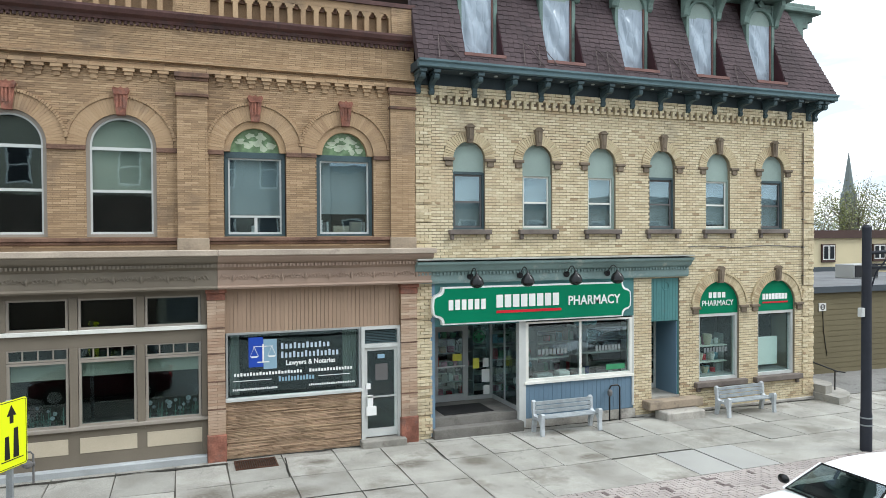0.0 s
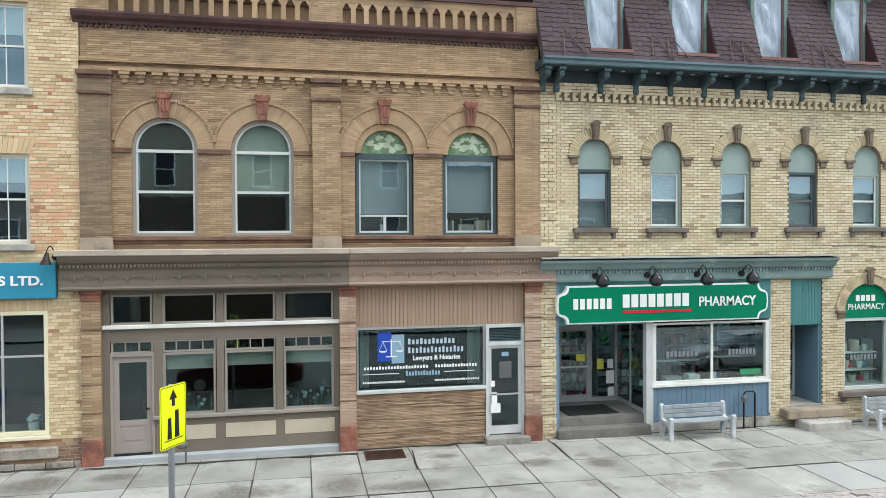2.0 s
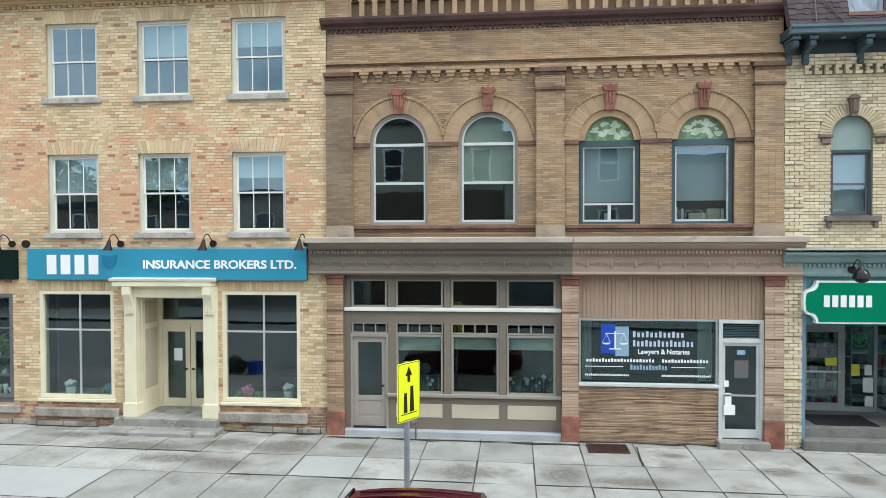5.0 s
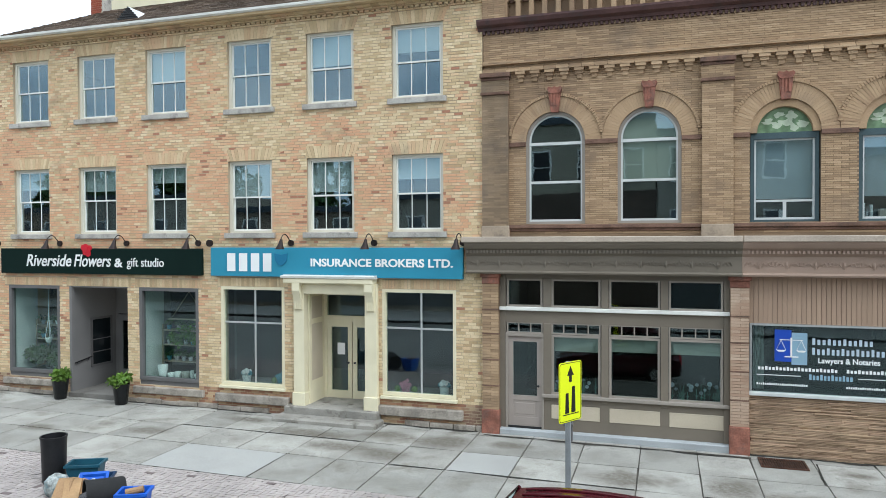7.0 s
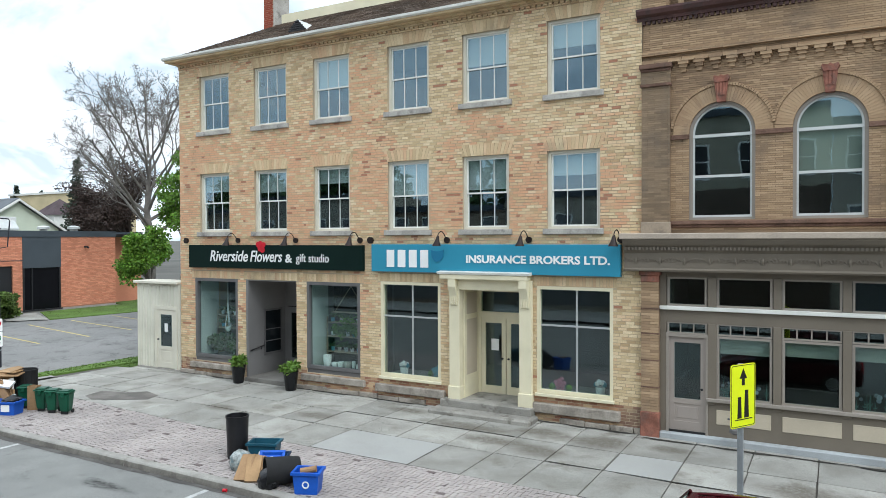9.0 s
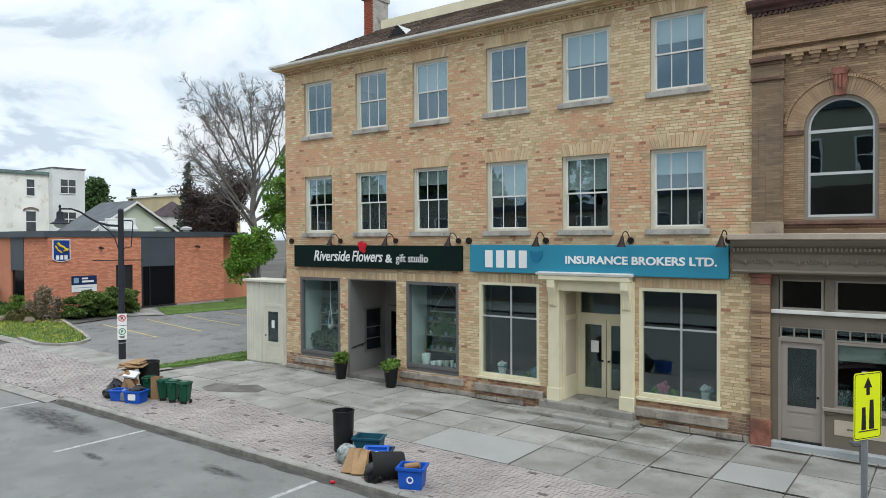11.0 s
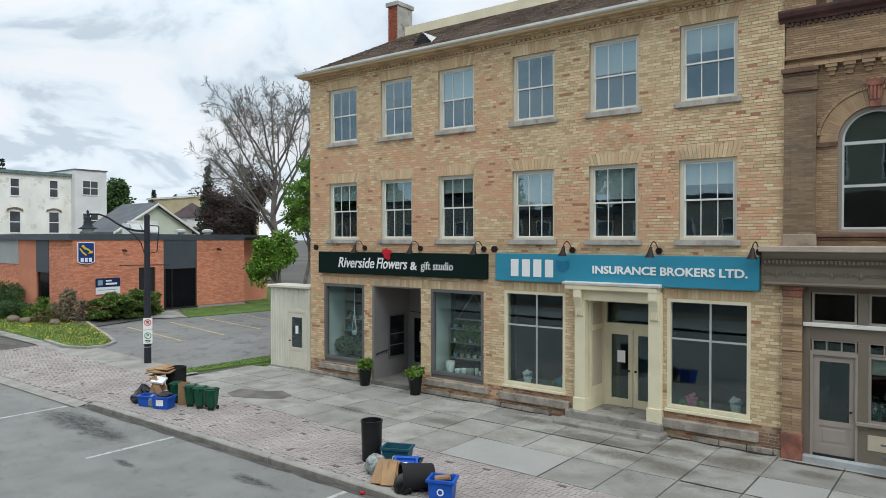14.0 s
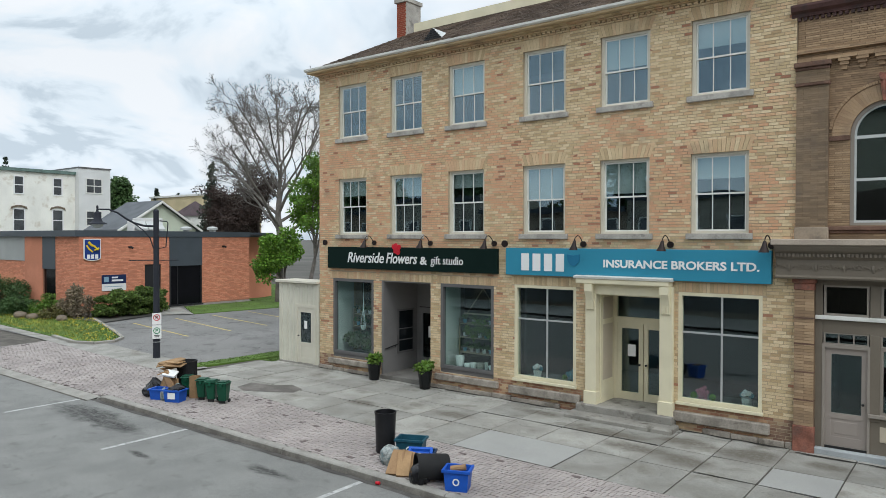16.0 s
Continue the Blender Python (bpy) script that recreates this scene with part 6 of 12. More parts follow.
# taupe timber shop front
SY = FY + 0.08
sf = part("shop_front", boxes((-3.78, 0.49, SY, SY + 0.12, 0.17, 0.98)), M["taupe"], mid, "taupe painted timber shop front")
for d in ((-4.87, 0.49, SY, SY + 0.12, 3.88, 4.05), (-4.87, 0.49, SY, SY + 0.12, 2.80, 3.10)):
    part("rail", boxes(d), M["taupe"], sf)
for d in ((-4.87, -4.72, SY - 0.02, SY + 0.12, 0.15, 4.0), (0.36, 0.49, SY - 0.02, SY + 0.12, 0.15, 4.0), *[(a, b, SY - 0.03, SY + 0.12, z0, z1) for a, b in ((-3.78, -3.58), (-2.38, -2.21), (-1.02, -0.85)) for z0, z1 in ((0.9, 2.8), (3.2, 3.9))]):
    part("post", boxes(d, bev=0.006), M["taupe"], sf)
part("white_sill", boxes((-4.87, 0.49, SY - 0.08, SY + 0.1, 3.10, 3.19), bev=0.01), M["white_paint"], sf, "white painted sill strip")
part("window_sill", boxes((-3.8, 0.49, SY - 0.09, SY + 0.1, 0.98, 1.06), bev=0.01), M["taupe_light"], sf)
for a, b in ((-3.58, -2.42), (-2.19, -1.03), (-0.82, 0.38)):
    part("panel", boxes((a, b, SY - 0.012, SY + 0.02, 0.46, 0.80), bev=0.006), M["panel_cream"], sf, "cream sunk panel")
part("kerb_plinth", boxes((-4.87, 0.49, SY - 0.16, SY + 0.1, -0.2, 0.17), bev=0.03), M["plinth_grey"], sf, "grey painted concrete plinth")
for a, b in ((-4.70, -3.80), (-3.58, -2.40), (-2.20, -1.03), (-0.84, 0.35)):
    shop_window(mid, a, b, 3.19, 3.89, SY + 0.04, M["taupe_light"], f=0.05, proud=0.03)
    n = 3 if a < -4 else 4
    shop_window(mid, a, b, 2.53, 2.81, SY + 0.04, M["taupe_light"], f=0.035, proud=0.03, vbars=[a + (b - a) * k / n for k in range(1, n)], bar=0.03)
for a, b in ((-3.58, -2.40), (-2.20, -1.03), (-0.84, 0.35)):
    w = shop_window(mid, a, b, 1.05, 2.52, SY + 0.04, M["taupe_light"], f=0.055, proud=0.03)
    part("blind", boxes((a + 0.05, b - 0.05, SY + 0.16, SY + 0.17, 2.14 if a > -3 else 2.1, 2.5)), M["blind_dim"], w, "rolled pale blind")
part("door_frame", boxes((-4.72, -4.66, SY - 0.03, SY + 0.12, 0.17, 2.55), (-3.82, -3.77, SY - 0.03, SY + 0.12, 0.17, 2.55), (-4.66, -3.82, SY - 0.03, SY + 0.12, 2.46, 2.54)), M["taupe_light"], sf)
panel_door(mid, -4.66, -3.82, 0.22, 2.46, SY + 0.02, M["door_taupe"], (0.98, 2.32), -3.90, stile=0.12, rail=0.22)
part("threshold", boxes((-4.66, -3.82, SY - 0.02, SY + 0.1, 0.17, 0.22)), M["black_rubber"], sf)
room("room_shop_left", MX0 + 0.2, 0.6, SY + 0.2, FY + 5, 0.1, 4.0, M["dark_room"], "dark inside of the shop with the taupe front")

# law office front
lf = part("siding_board", boxes((0.88, 5.17, FY + 0.06, FY + 0.2, 2.95, 4.02)), M["tan_paint"], mid)
k = 0.89
while k < 5.15:
    b = min(k + 0.098, 5.17)
    part("plank", boxes((k, b - 0.008, FY + 0.045, FY + 0.065, 2.955, 4.0)), M["tan_siding"], lf)
    k = b
w = shop_window(mid, 0.90, 4.14, 1.37, 2.96, FY + 0.05, M["alu_dull"], f=0.045, proud=0.04)
part("window_sill", boxes((0.88, 4.16, FY - 0.06, FY + 0.1, 1.34, 1.42), bev=0.01), M["alu_white"], w)
lb = part("stone_apron", boxes((0.88, 4.15, FY + 0.04, FY + 0.25, -0.2, 1.36)), M["brown_stone"], mid)
z = -0.02
while z < 1.32:
    hh = rng.choice((0.028, 0.036, 0.045))
    k = 0.885 - rng.uniform(0, 0.5)
    while k < 4.14:
        b = k + rng.uniform(0.35, 1.1)
        x0, x1 = max(k, 0.885), min(b, 4.145)
        if x1 - x0 > 0.05:
            d = rng.uniform(0.008, 0.055)
            part("ledge_stone", boxes((x0, x1 - 0.006, FY + 0.04 - d, FY + 0.045, z, min(z + hh - 0.008, 1.335))), M["ledge_stone"], lb)
        k = b
    z += hh
part("door_surround", boxes((4.15, 4.24, FY - 0.02, FY + 0.15, 0.13, 2.96), (5.09, 5.17, FY - 0.02, FY + 0.15, 0.13, 2.96), (4.24, 5.09, FY - 0.02, FY + 0.15, 2.42, 2.52), (4.24, 5.09, FY - 0.02, FY + 0.15, 2.88, 2.96)), M["alu_white"], mid)
bm = B()
for i in range(9):
    box(bm, 4.24, 5.09, FY + 0.05, FY + 0.09, 2.53 + i * 0.04, 2.555 + i * 0.04)
part("louvre", bm, M["slate_teal"], mid)
panel_door(mid, 4.24, 5.09, 0.16, 2.42, FY + 0.03, M["alu_white"], (0.38, 2.34), 4.3, stile=0.07, rail=0.2, push=True)
part("door_step", boxes((4.1, 5.25, FY - 0.3, FY + 0.2, -0.2, 0.13), bev=0.015), M["step_stone"], mid)
for x0, x1 in ((1.0, 1.22), (3.72, 4.06)):
    bm = B()
    n = 14
    A_ = [bm.verts.new((x0 + (x1 - x0) * k / n, FY + 0.22 + 0.02 * (k % 2), 1.45)) for k in range(n + 1)]
    C_ = [bm.verts.new((v.co.x, v.co.y, 2.9)) for v in A_]
    for k in range(n):
        bm.faces.new((A_[k], A_[k + 1], C_[k + 1], C_[k]))
    part("curtain", bm, M["curtain"], w, "pleated grey curtain")
room("room_law_office", 0.7, MX1 - 0.1, FY + 0.55, FY + 5, 0.1, 4.0, M["dark_room"], "dark inside of the law office")
# added black sheet: stands in for the dark depth of the office
part("dark_screen", boxes((0.95, 4.1, FY + 0.30, FY + 0.31, 1.40, 2.93)), M["screen_black"], w, "black sheet added behind the glass to stand for the unlit office")

# ---------------------------------------------------------------- pharmacy building
PX0, PX1, PTOP = 5.6, 19.2, 9.12
pharm = thing("mansard_building", ((PX0 + PX1) / 2, FY + 4, gz(12)), "pale yellow brick building with mansard roof and green dormers", "building")
pwx = (7.10, 9.13, 11.19, 13.27, 15.33, 17.49)
PR, PSP, PSILL = 0.46, 7.26, 5.40
holes_p = [Hole(c - PR, c + PR, PSILL, PSP + PR, PSP, 0.27) for c in pwx]
SHOP, SDOOR = (6.0, 12.25, -0.3, 4.02), (12.88, 13.88, 0.45, 3.95)
A1, A2 = (15.38, 0.77), (17.66, 0.76)
holes_p += [Hole(*SHOP), Hole(*SDOOR)] + [Hole(c - r, c + r, 0.76, 3.04 + r, 3.04, 0.24) for c, r in (A1, A2)]
bm = B()
wall_core(bm, PX0, PX1, -0.4, PTOP + 0.3, FY, FY + 0.35, holes_p)
wall_p = part("wall", bm, M["mortar_pale"], pharm)
rows = brick_rows(PX0, PX1, -0.12, PTOP, holes_p, 0.215, 0.064, 0.013, rng)
lay_bricks(wall_p, rows, FY, M["brick_pale"], rng, (5.6, 9.6, 5.6, 7.2), 0.215)
# quoins: raised blocks of six courses at both ends
q = []
for a, b in ((PX0, PX0 + 0.42), (PX1 - 0.46, PX1)):
    for i in range(17):
        z0 = 0.1 + i * 0.5
        for x0, x1, za, zb, _ in brick_rows(a, b, z0, z0 + 0.41, [], 0.215, 0.064, 0.013, rng):
            q.append((((x0, FY - 0.045, za), (x1, FY - 0.045, za), (x1, FY - 0.045, zb), (x0, FY - 0.045, zb)), (0, 0.047, 0)))
tagged(part("quoin", pieces_mesh("quoin", q, M["brick_pale"]), M["brick_pale"], wall_p), kind="stuff")
# arches
q = []
for c in pwx:
    q += voussoirs(c, PSP, PR, PR + 0.27, 0.0, math.pi, 28, FY, 0.035, rng)
for c, r in (A1, A2):
    q += voussoirs(c, 3.04, r, r + 0.24, 0.0, math.pi, 36, FY, 0.035, rng)
    q += voussoirs(c, 3.04, r + 0.245, r + 0.31, 0.1, math.pi - 0.1, 40, FY, 0.06, rng)
tagged(part("window_arch", pieces_mesh("window_arch", q, M["arch_pale"]), M["arch_pale"], wall_p), kind="stuff")
for c, zs, r, w in [(c, PSP, PR, 0.27) for c in pwx] + [(c, 3.04, r, 0.3) for c, r in (A1, A2)]:
    bm = B()
    zt = zs + r
    extrude_poly(bm, [(c - 0.07, zt - 0.04), (c + 0.07, zt - 0.04), (c + 0.105, zt + 0.38), (c - 0.105, zt + 0.38)], "y", FY - 0.13, FY + 0.03)
    extrude_poly(bm, [(c - 0.12, zt + 0.36)] + [(c - 0.12 + 0.24 * k / 6, zt + 0.38 + 0.08 * math.sin(math.pi * k / 6)) for k in range(7)] + [(c + 0.12, zt + 0.36)], "y", FY - 0.16, FY + 0.03)
    box(bm, c - 0.045, c + 0.045, FY - 0.16, FY - 0.12, zt + 0.05, zt + 0.34)
    part("keystone", bm, M["label_stone"], pharm)
    for s in (-1, 1):
        xa = c + s * (r + w / 2)
        part("label_stop", boxes((xa - w / 2 - 0.02, xa + w / 2 + 0.02, FY - 0.1, FY + 0.02, zs - 0.06, zs + 0.02), (xa - w / 2 + 0.05, xa + w / 2 - 0.03, FY - 0.07, FY + 0.02, zs - 0.2, zs - 0.06), bev=0.012), M["label_stone"], pharm)
# upper windows: pale green arched panel over a two-light sash
for i, c in enumerate(pwx):
    y = FY + 0.12
    bm = B()
    extrude_poly(bm, [(c + PR, 6.92), (c + PR, PSP)] + arc_pts(c, PSP, PR, 0, math.pi, 16)[1:] + [(c - PR, 6.92)], "y", y - 0.02, y + 0.06)
    part("arch_panel", bm, M["pale_green"], pharm, "pale green boarded arch head")
    f = 0.06
    win = part("window", boxes((c - PR, c - PR + f, y - 0.05, y + 0.08, PSILL, 6.92), (c + PR - f, c + PR, y - 0.05, y + 0.08, PSILL, 6.92), (c - PR + f, c + PR - f, y - 0.05, y + 0.08, 6.86, 6.93), (c - PR + f, c + PR - f, y - 0.05, y + 0.08, PSILL, PSILL + 0.05)),
               M["slate_teal"] if i in (0, 3, 5) else M["pale_green"], pharm)
    x0, x1, za, zb = c - PR + f, c + PR - f, PSILL + 0.05, 6.86
    zm = (za + zb) / 2 - 0.02
    mat = M["grey_paint"] if i in (0, 3, 5) else M["white_paint"]
    part("sash", boxes((x0, x0 + 0.045, y, y + 0.03, za, zb), (x1 - 0.045, x1, y, y + 0.03, za, zb), (x0 + 0.045, x1 - 0.045, y, y + 0.03, zb - 0.05, zb), (x0 + 0.045, x1 - 0.045, y, y + 0.03, za, za + 0.05), (x0 + 0.045, x1 - 0.045, y - 0.01, y + 0.028, zm - 0.025, zm + 0.025)), mat, win)
    part("pane", boxes((x0, x1, y + 0.014, y + 0.019, za, zb)), M["glass"], win, shadow=False)
    # full-height blinds added to give the panes the paleness of a sky reflection
    part("blind", boxes((x0, x1, y + 0.11, y + 0.12, za + (0.0, 0.0, 0.06, 0.0, 0.1, 0.0)[i], zb)), M["blind_grey"], win)
    part("sill", boxes((c - PR - 0.14, c + PR + 0.14, FY - 0.14, FY + 0.12, PSILL - 0.13, PSILL - 0.002), (c - PR - 0.1, c - PR, FY - 0.09, FY, PSILL - 0.27, PSILL - 0.13), (c + PR, c + PR + 0.1, FY - 0.09, FY, PSILL - 0.27, PSILL - 0.13), bev=0.012), M["brown_sill"], win, "dark brown stone sill")
room("room_upper_right", PX0 + 0.1, PX1 - 0.3, FY + 0.36, FY + 4, 4.8, 8.6, M["dark_room"], "dim upstairs room behind small arched windows")
# brick dentil course under the eaves
q = []
k = PX0 + 0.42
while k < PX1 - 0.5:
    q.append((((k, FY - 0.1, 8.66), (k + 0.15, FY - 0.1, 8.66), (k + 0.15, FY - 0.1, 8.73), (k, FY - 0.1, 8.73)), (0, 0.102, 0)))
    q.append((((k, FY - 0.1, 8.737), (k + 0.075, FY - 0.1, 8.737), (k + 0.075, FY - 0.1, 8.80), (k, FY - 0.1, 8.80)), (0, 0.102, 0)))
    q.append((((k, FY - 0.1, 8.807), (k + 0.13, FY - 0.1, 8.807), (k + 0.13, FY - 0.1, 8.868), (k, FY - 0.1, 8.868)), (0, 0.102, 0)))
    k += 0.222
tagged(part("dentil_course", pieces_mesh("dentil_course", q, M["brick_pale"]), M["brick_pale"], wall_p), kind="stuff")
# brown strip added behind the dentils: recess shade put into its colour
part("dentil_backing", boxes((PX0 + 0.42, PX1 - 0.5, FY - 0.014, FY + 0.02, 8.665, 8.868)), M["label_stone"], wall_p, "dark brown strip that deepens the shade between the dentils")
q = [(((x0, FY - 0.10, za), (x1, FY - 0.10, za), (x1, FY - 0.10, zb), (x0, FY - 0.10, zb)), (0, 0.102, 0)) for x0, x1, za, zb, _ in brick_rows(PX0 + 0.4, PX1 - 0.45, 8.87, PTOP, [], 0.215, 0.064, 0.013, rng)]
tagged(part("top_course", pieces_mesh("top_course", q, M["brick_pale"]), M["brick_pale"], wall_p), kind="stuff")
# frieze and soffit wear the darkened colour that holds the eave shade
part("frieze", boxes((PX0, PX1, FY - 0.06, FY + 0.1, PTOP, 9.42)), M["eave_shade"], pharm)
# eaves
EX0, EX1, EY = 5.5, 19.52, 16.75
bm = B()
extrude_poly(bm, [(EY + 0.12, 9.45), (EY + 0.03, 9.45), (EY, 9.47), (EY, 9.55), (EY - 0.05, 9.59), (EY - 0.05, 9.64), (EY + 0.12, 9.64)], "x", EX0, EX1)
part("eave_board", bm, M["fascia_blue"], pharm, "blue-green moulded eave board")
part("soffit", boxes((EX0 + 0.01, EX1 - 0.01, EY + 0.121, FY + 0.3, 9.42, 9.63)), M["eave_shade"], pharm)
part("side_eave_board", boxes((PX1 - 0.1, EX1, FY + 0.3, FY + 9, 9.42, 9.64)), M["fascia_blue"], pharm)


def bracket(x, w=0.12):
    """A scrolled eave bracket: a curling body, raised cheeks and a cap block."""
    bm = B()
    extrude_poly(bm, [(FY - 0.05, 8.88), (FY - 0.1, 8.86), (FY - 0.15, 8.89), (FY - 0.17, 8.95), (FY - 0.14, 9.02), (FY - 0.17, 9.09), (FY - 0.26, 9.15), (FY - 0.37, 9.18), (FY - 0.47, 9.17), (FY - 0.53, 9.21), (FY - 0.55, 9.28), (FY - 0.53, 9.34), (FY - 0.05, 9.34)], "x", x - w / 2, x + w / 2)
    extrude_poly(bm, [(FY - 0.08, 9.05), (FY - 0.2, 9.16), (FY - 0.4, 9.23), (FY - 0.47, 9.25), (FY - 0.47, 9.33), (FY - 0.08, 9.33)], "x", x - w / 2 - 0.02, x + w / 2 + 0.02)
    br = part("bracket", bm, M["slate_teal"], pharm)
    part("cap_block", boxes((x - w / 2 - 0.03, x + w / 2 + 0.03, FY - 0.58, FY - 0.06, 9.342, 9.415)), M["slate_teal"], br)
    bm = B()
    tube(bm, [(x - w / 2 - 0.012, FY - 0.10, 8.93), (x + w / 2 + 0.012, FY - 0.10, 8.93)], 0.045, 10)
    part("scroll", bm, M["slate_teal"], br)
    bm = B()
    tube(bm, [(x - w / 2 - 0.012, FY - 0.48, 9.25), (x + w / 2 + 0.012, FY - 0.48, 9.25)], 0.05, 10)
    part("scroll", bm, M["slate_teal"], br)


for x in [PX0 + 0.05, PX0 + 0.42] + [7.22 + i * 0.985 for i in range(12)] + [PX1 - 0.32, PX1 - 0.05]:
    bracket(x)
for y in (FY + 0.3, FY + 1.3, FY + 2.3):
    part("bracket", boxes((PX1, PX1 + 0.3, y - 0.07, y + 0.07, 9.1, 9.4), (PX1, PX1 + 0.14, y - 0.07, y + 0.07, 8.75, 9.1)), M["slate_teal"], pharm)
part("side_wall", boxes((PX1 - 0.35, PX1, FY + 0.35, FY + 9, -0.4, PTOP + 0.3)), M["brick_pale"], pharm)
# small round lamps let into the soffit
for i in range(13):
    bm = B()
    tube(bm, [(6.75 + i * 0.985, FY - 0.33, 9.40), (6.75 + i * 0.985, FY - 0.33, 9.425)], 0.055, 12)
    solid("soffit_lamp", bm, M["frost"], "small round unlit lamp in the dark eave soffit", "ceiling lamp", "soffit lamps")
# mansard slope of shaped shingles between the dormers
MZ0, MZ1, MSL = 9.64, 13.4, 0.36


def my(z):
    return EY + 0.06 + (z - MZ0) * MSL


dorm = (7.35, 9.75, 12.18, 14.68, 16.95)
DW = 0.56
cuts = [(c - DW, c + DW) for c in dorm]
roof_p = None
for a, b in free_spans(PX0 - 0.1, PX1 + 0.32, cuts):
    bm = B()
    x1t = b - (MZ1 - MZ0) * MSL if b > PX1 else b
    V = [bm.verts.new(p) for p in ((a, my(MZ0), MZ0), (b, my(MZ0), MZ0), (x1t, my(MZ1), MZ1), (a, my(MZ1), MZ1), (a, my(MZ0) + 0.2, MZ0), (b, my(MZ0) + 0.2, MZ0), (x1t, my(MZ1) + 0.2, MZ1), (a, my(MZ1) + 0.2, MZ1))]
    for f in ((0, 1, 2, 3), (5, 4, 7, 6), (0, 3, 7, 4), (1, 5, 6, 2), (0, 4, 5, 1)):
        bm.faces.new([V[i] for i in f])
    roof_p = part("roof_slope", bm, M["mansard"], pharm)
for a, b in cuts:
    bm = B()
    bm.faces.new([bm.verts.new(p) for p in ((a, my(MZ0), MZ0), (b, my(MZ0), MZ0), (b, my(9.86), 9.86), (a, my(9.86), 9.86))])
    part("roof_slope", bm, M["mansard"], pharm)
# hipped end
bm = B()
bm.faces.new([bm.verts.new(p) for p in ((PX1 + 0.32, my(MZ0), MZ0), (PX1 + 0.32, FY + 9, MZ0), (PX1 + 0.32 - (MZ1 - MZ0) * MSL, FY + 9, MZ1), (PX1 + 0.32 - (MZ1 - MZ0) * MSL, my(MZ1), MZ1))])
part("roof_hip", bm, M["mansard"], pharm)
part("roof_top", boxes((PX0 - 0.1, PX1 - 0.9, my(MZ1) - 0.1, FY + 9, MZ1, MZ1 + 0.1)), M["mansard"], pharm)
q = []
rowh = 0.135
nrm = Vector((0, -1, MSL)).normalized()
for i in range(int((MZ1 - MZ0) / rowh)):
    z0 = MZ0 + i * rowh
    z1 = z0 + rowh * 1.1
    end = PX1 + 0.32 - (z0 - MZ0) * MSL
    hol = cuts if z0 > 9.8 else []
    for s in free_spans(PX0 - 0.1, end, hol):
        k = s[0] - (i % 2) * 0.16
        while k < s[1]:
            # each shingle has a long and a short tab
            for dx, w, dz in ((0.0, 0.17, 0.0), (0.17, 0.15, 0.022)):
                a, b = max(k + dx, s[0]), min(k + dx + w, s[1])
                if b - a > 0.02:
                    o = 0.016 + rng.uniform(0, 0.006)
                    q.append((((a, my(z0 + dz) - o, z0 + dz), (b - 0.003, my(z0 + dz) - o, z0 + dz), (b - 0.003, my(z1) - 0.004, z1), (a, my(z1) - 0.004, z1)), (0, 0.02, 0)))
            k += 0.32
tagged(part("shingles", pieces_mesh("shingles", q, M["mansard"]), M["mansard"], roof_p), kind="stuff")
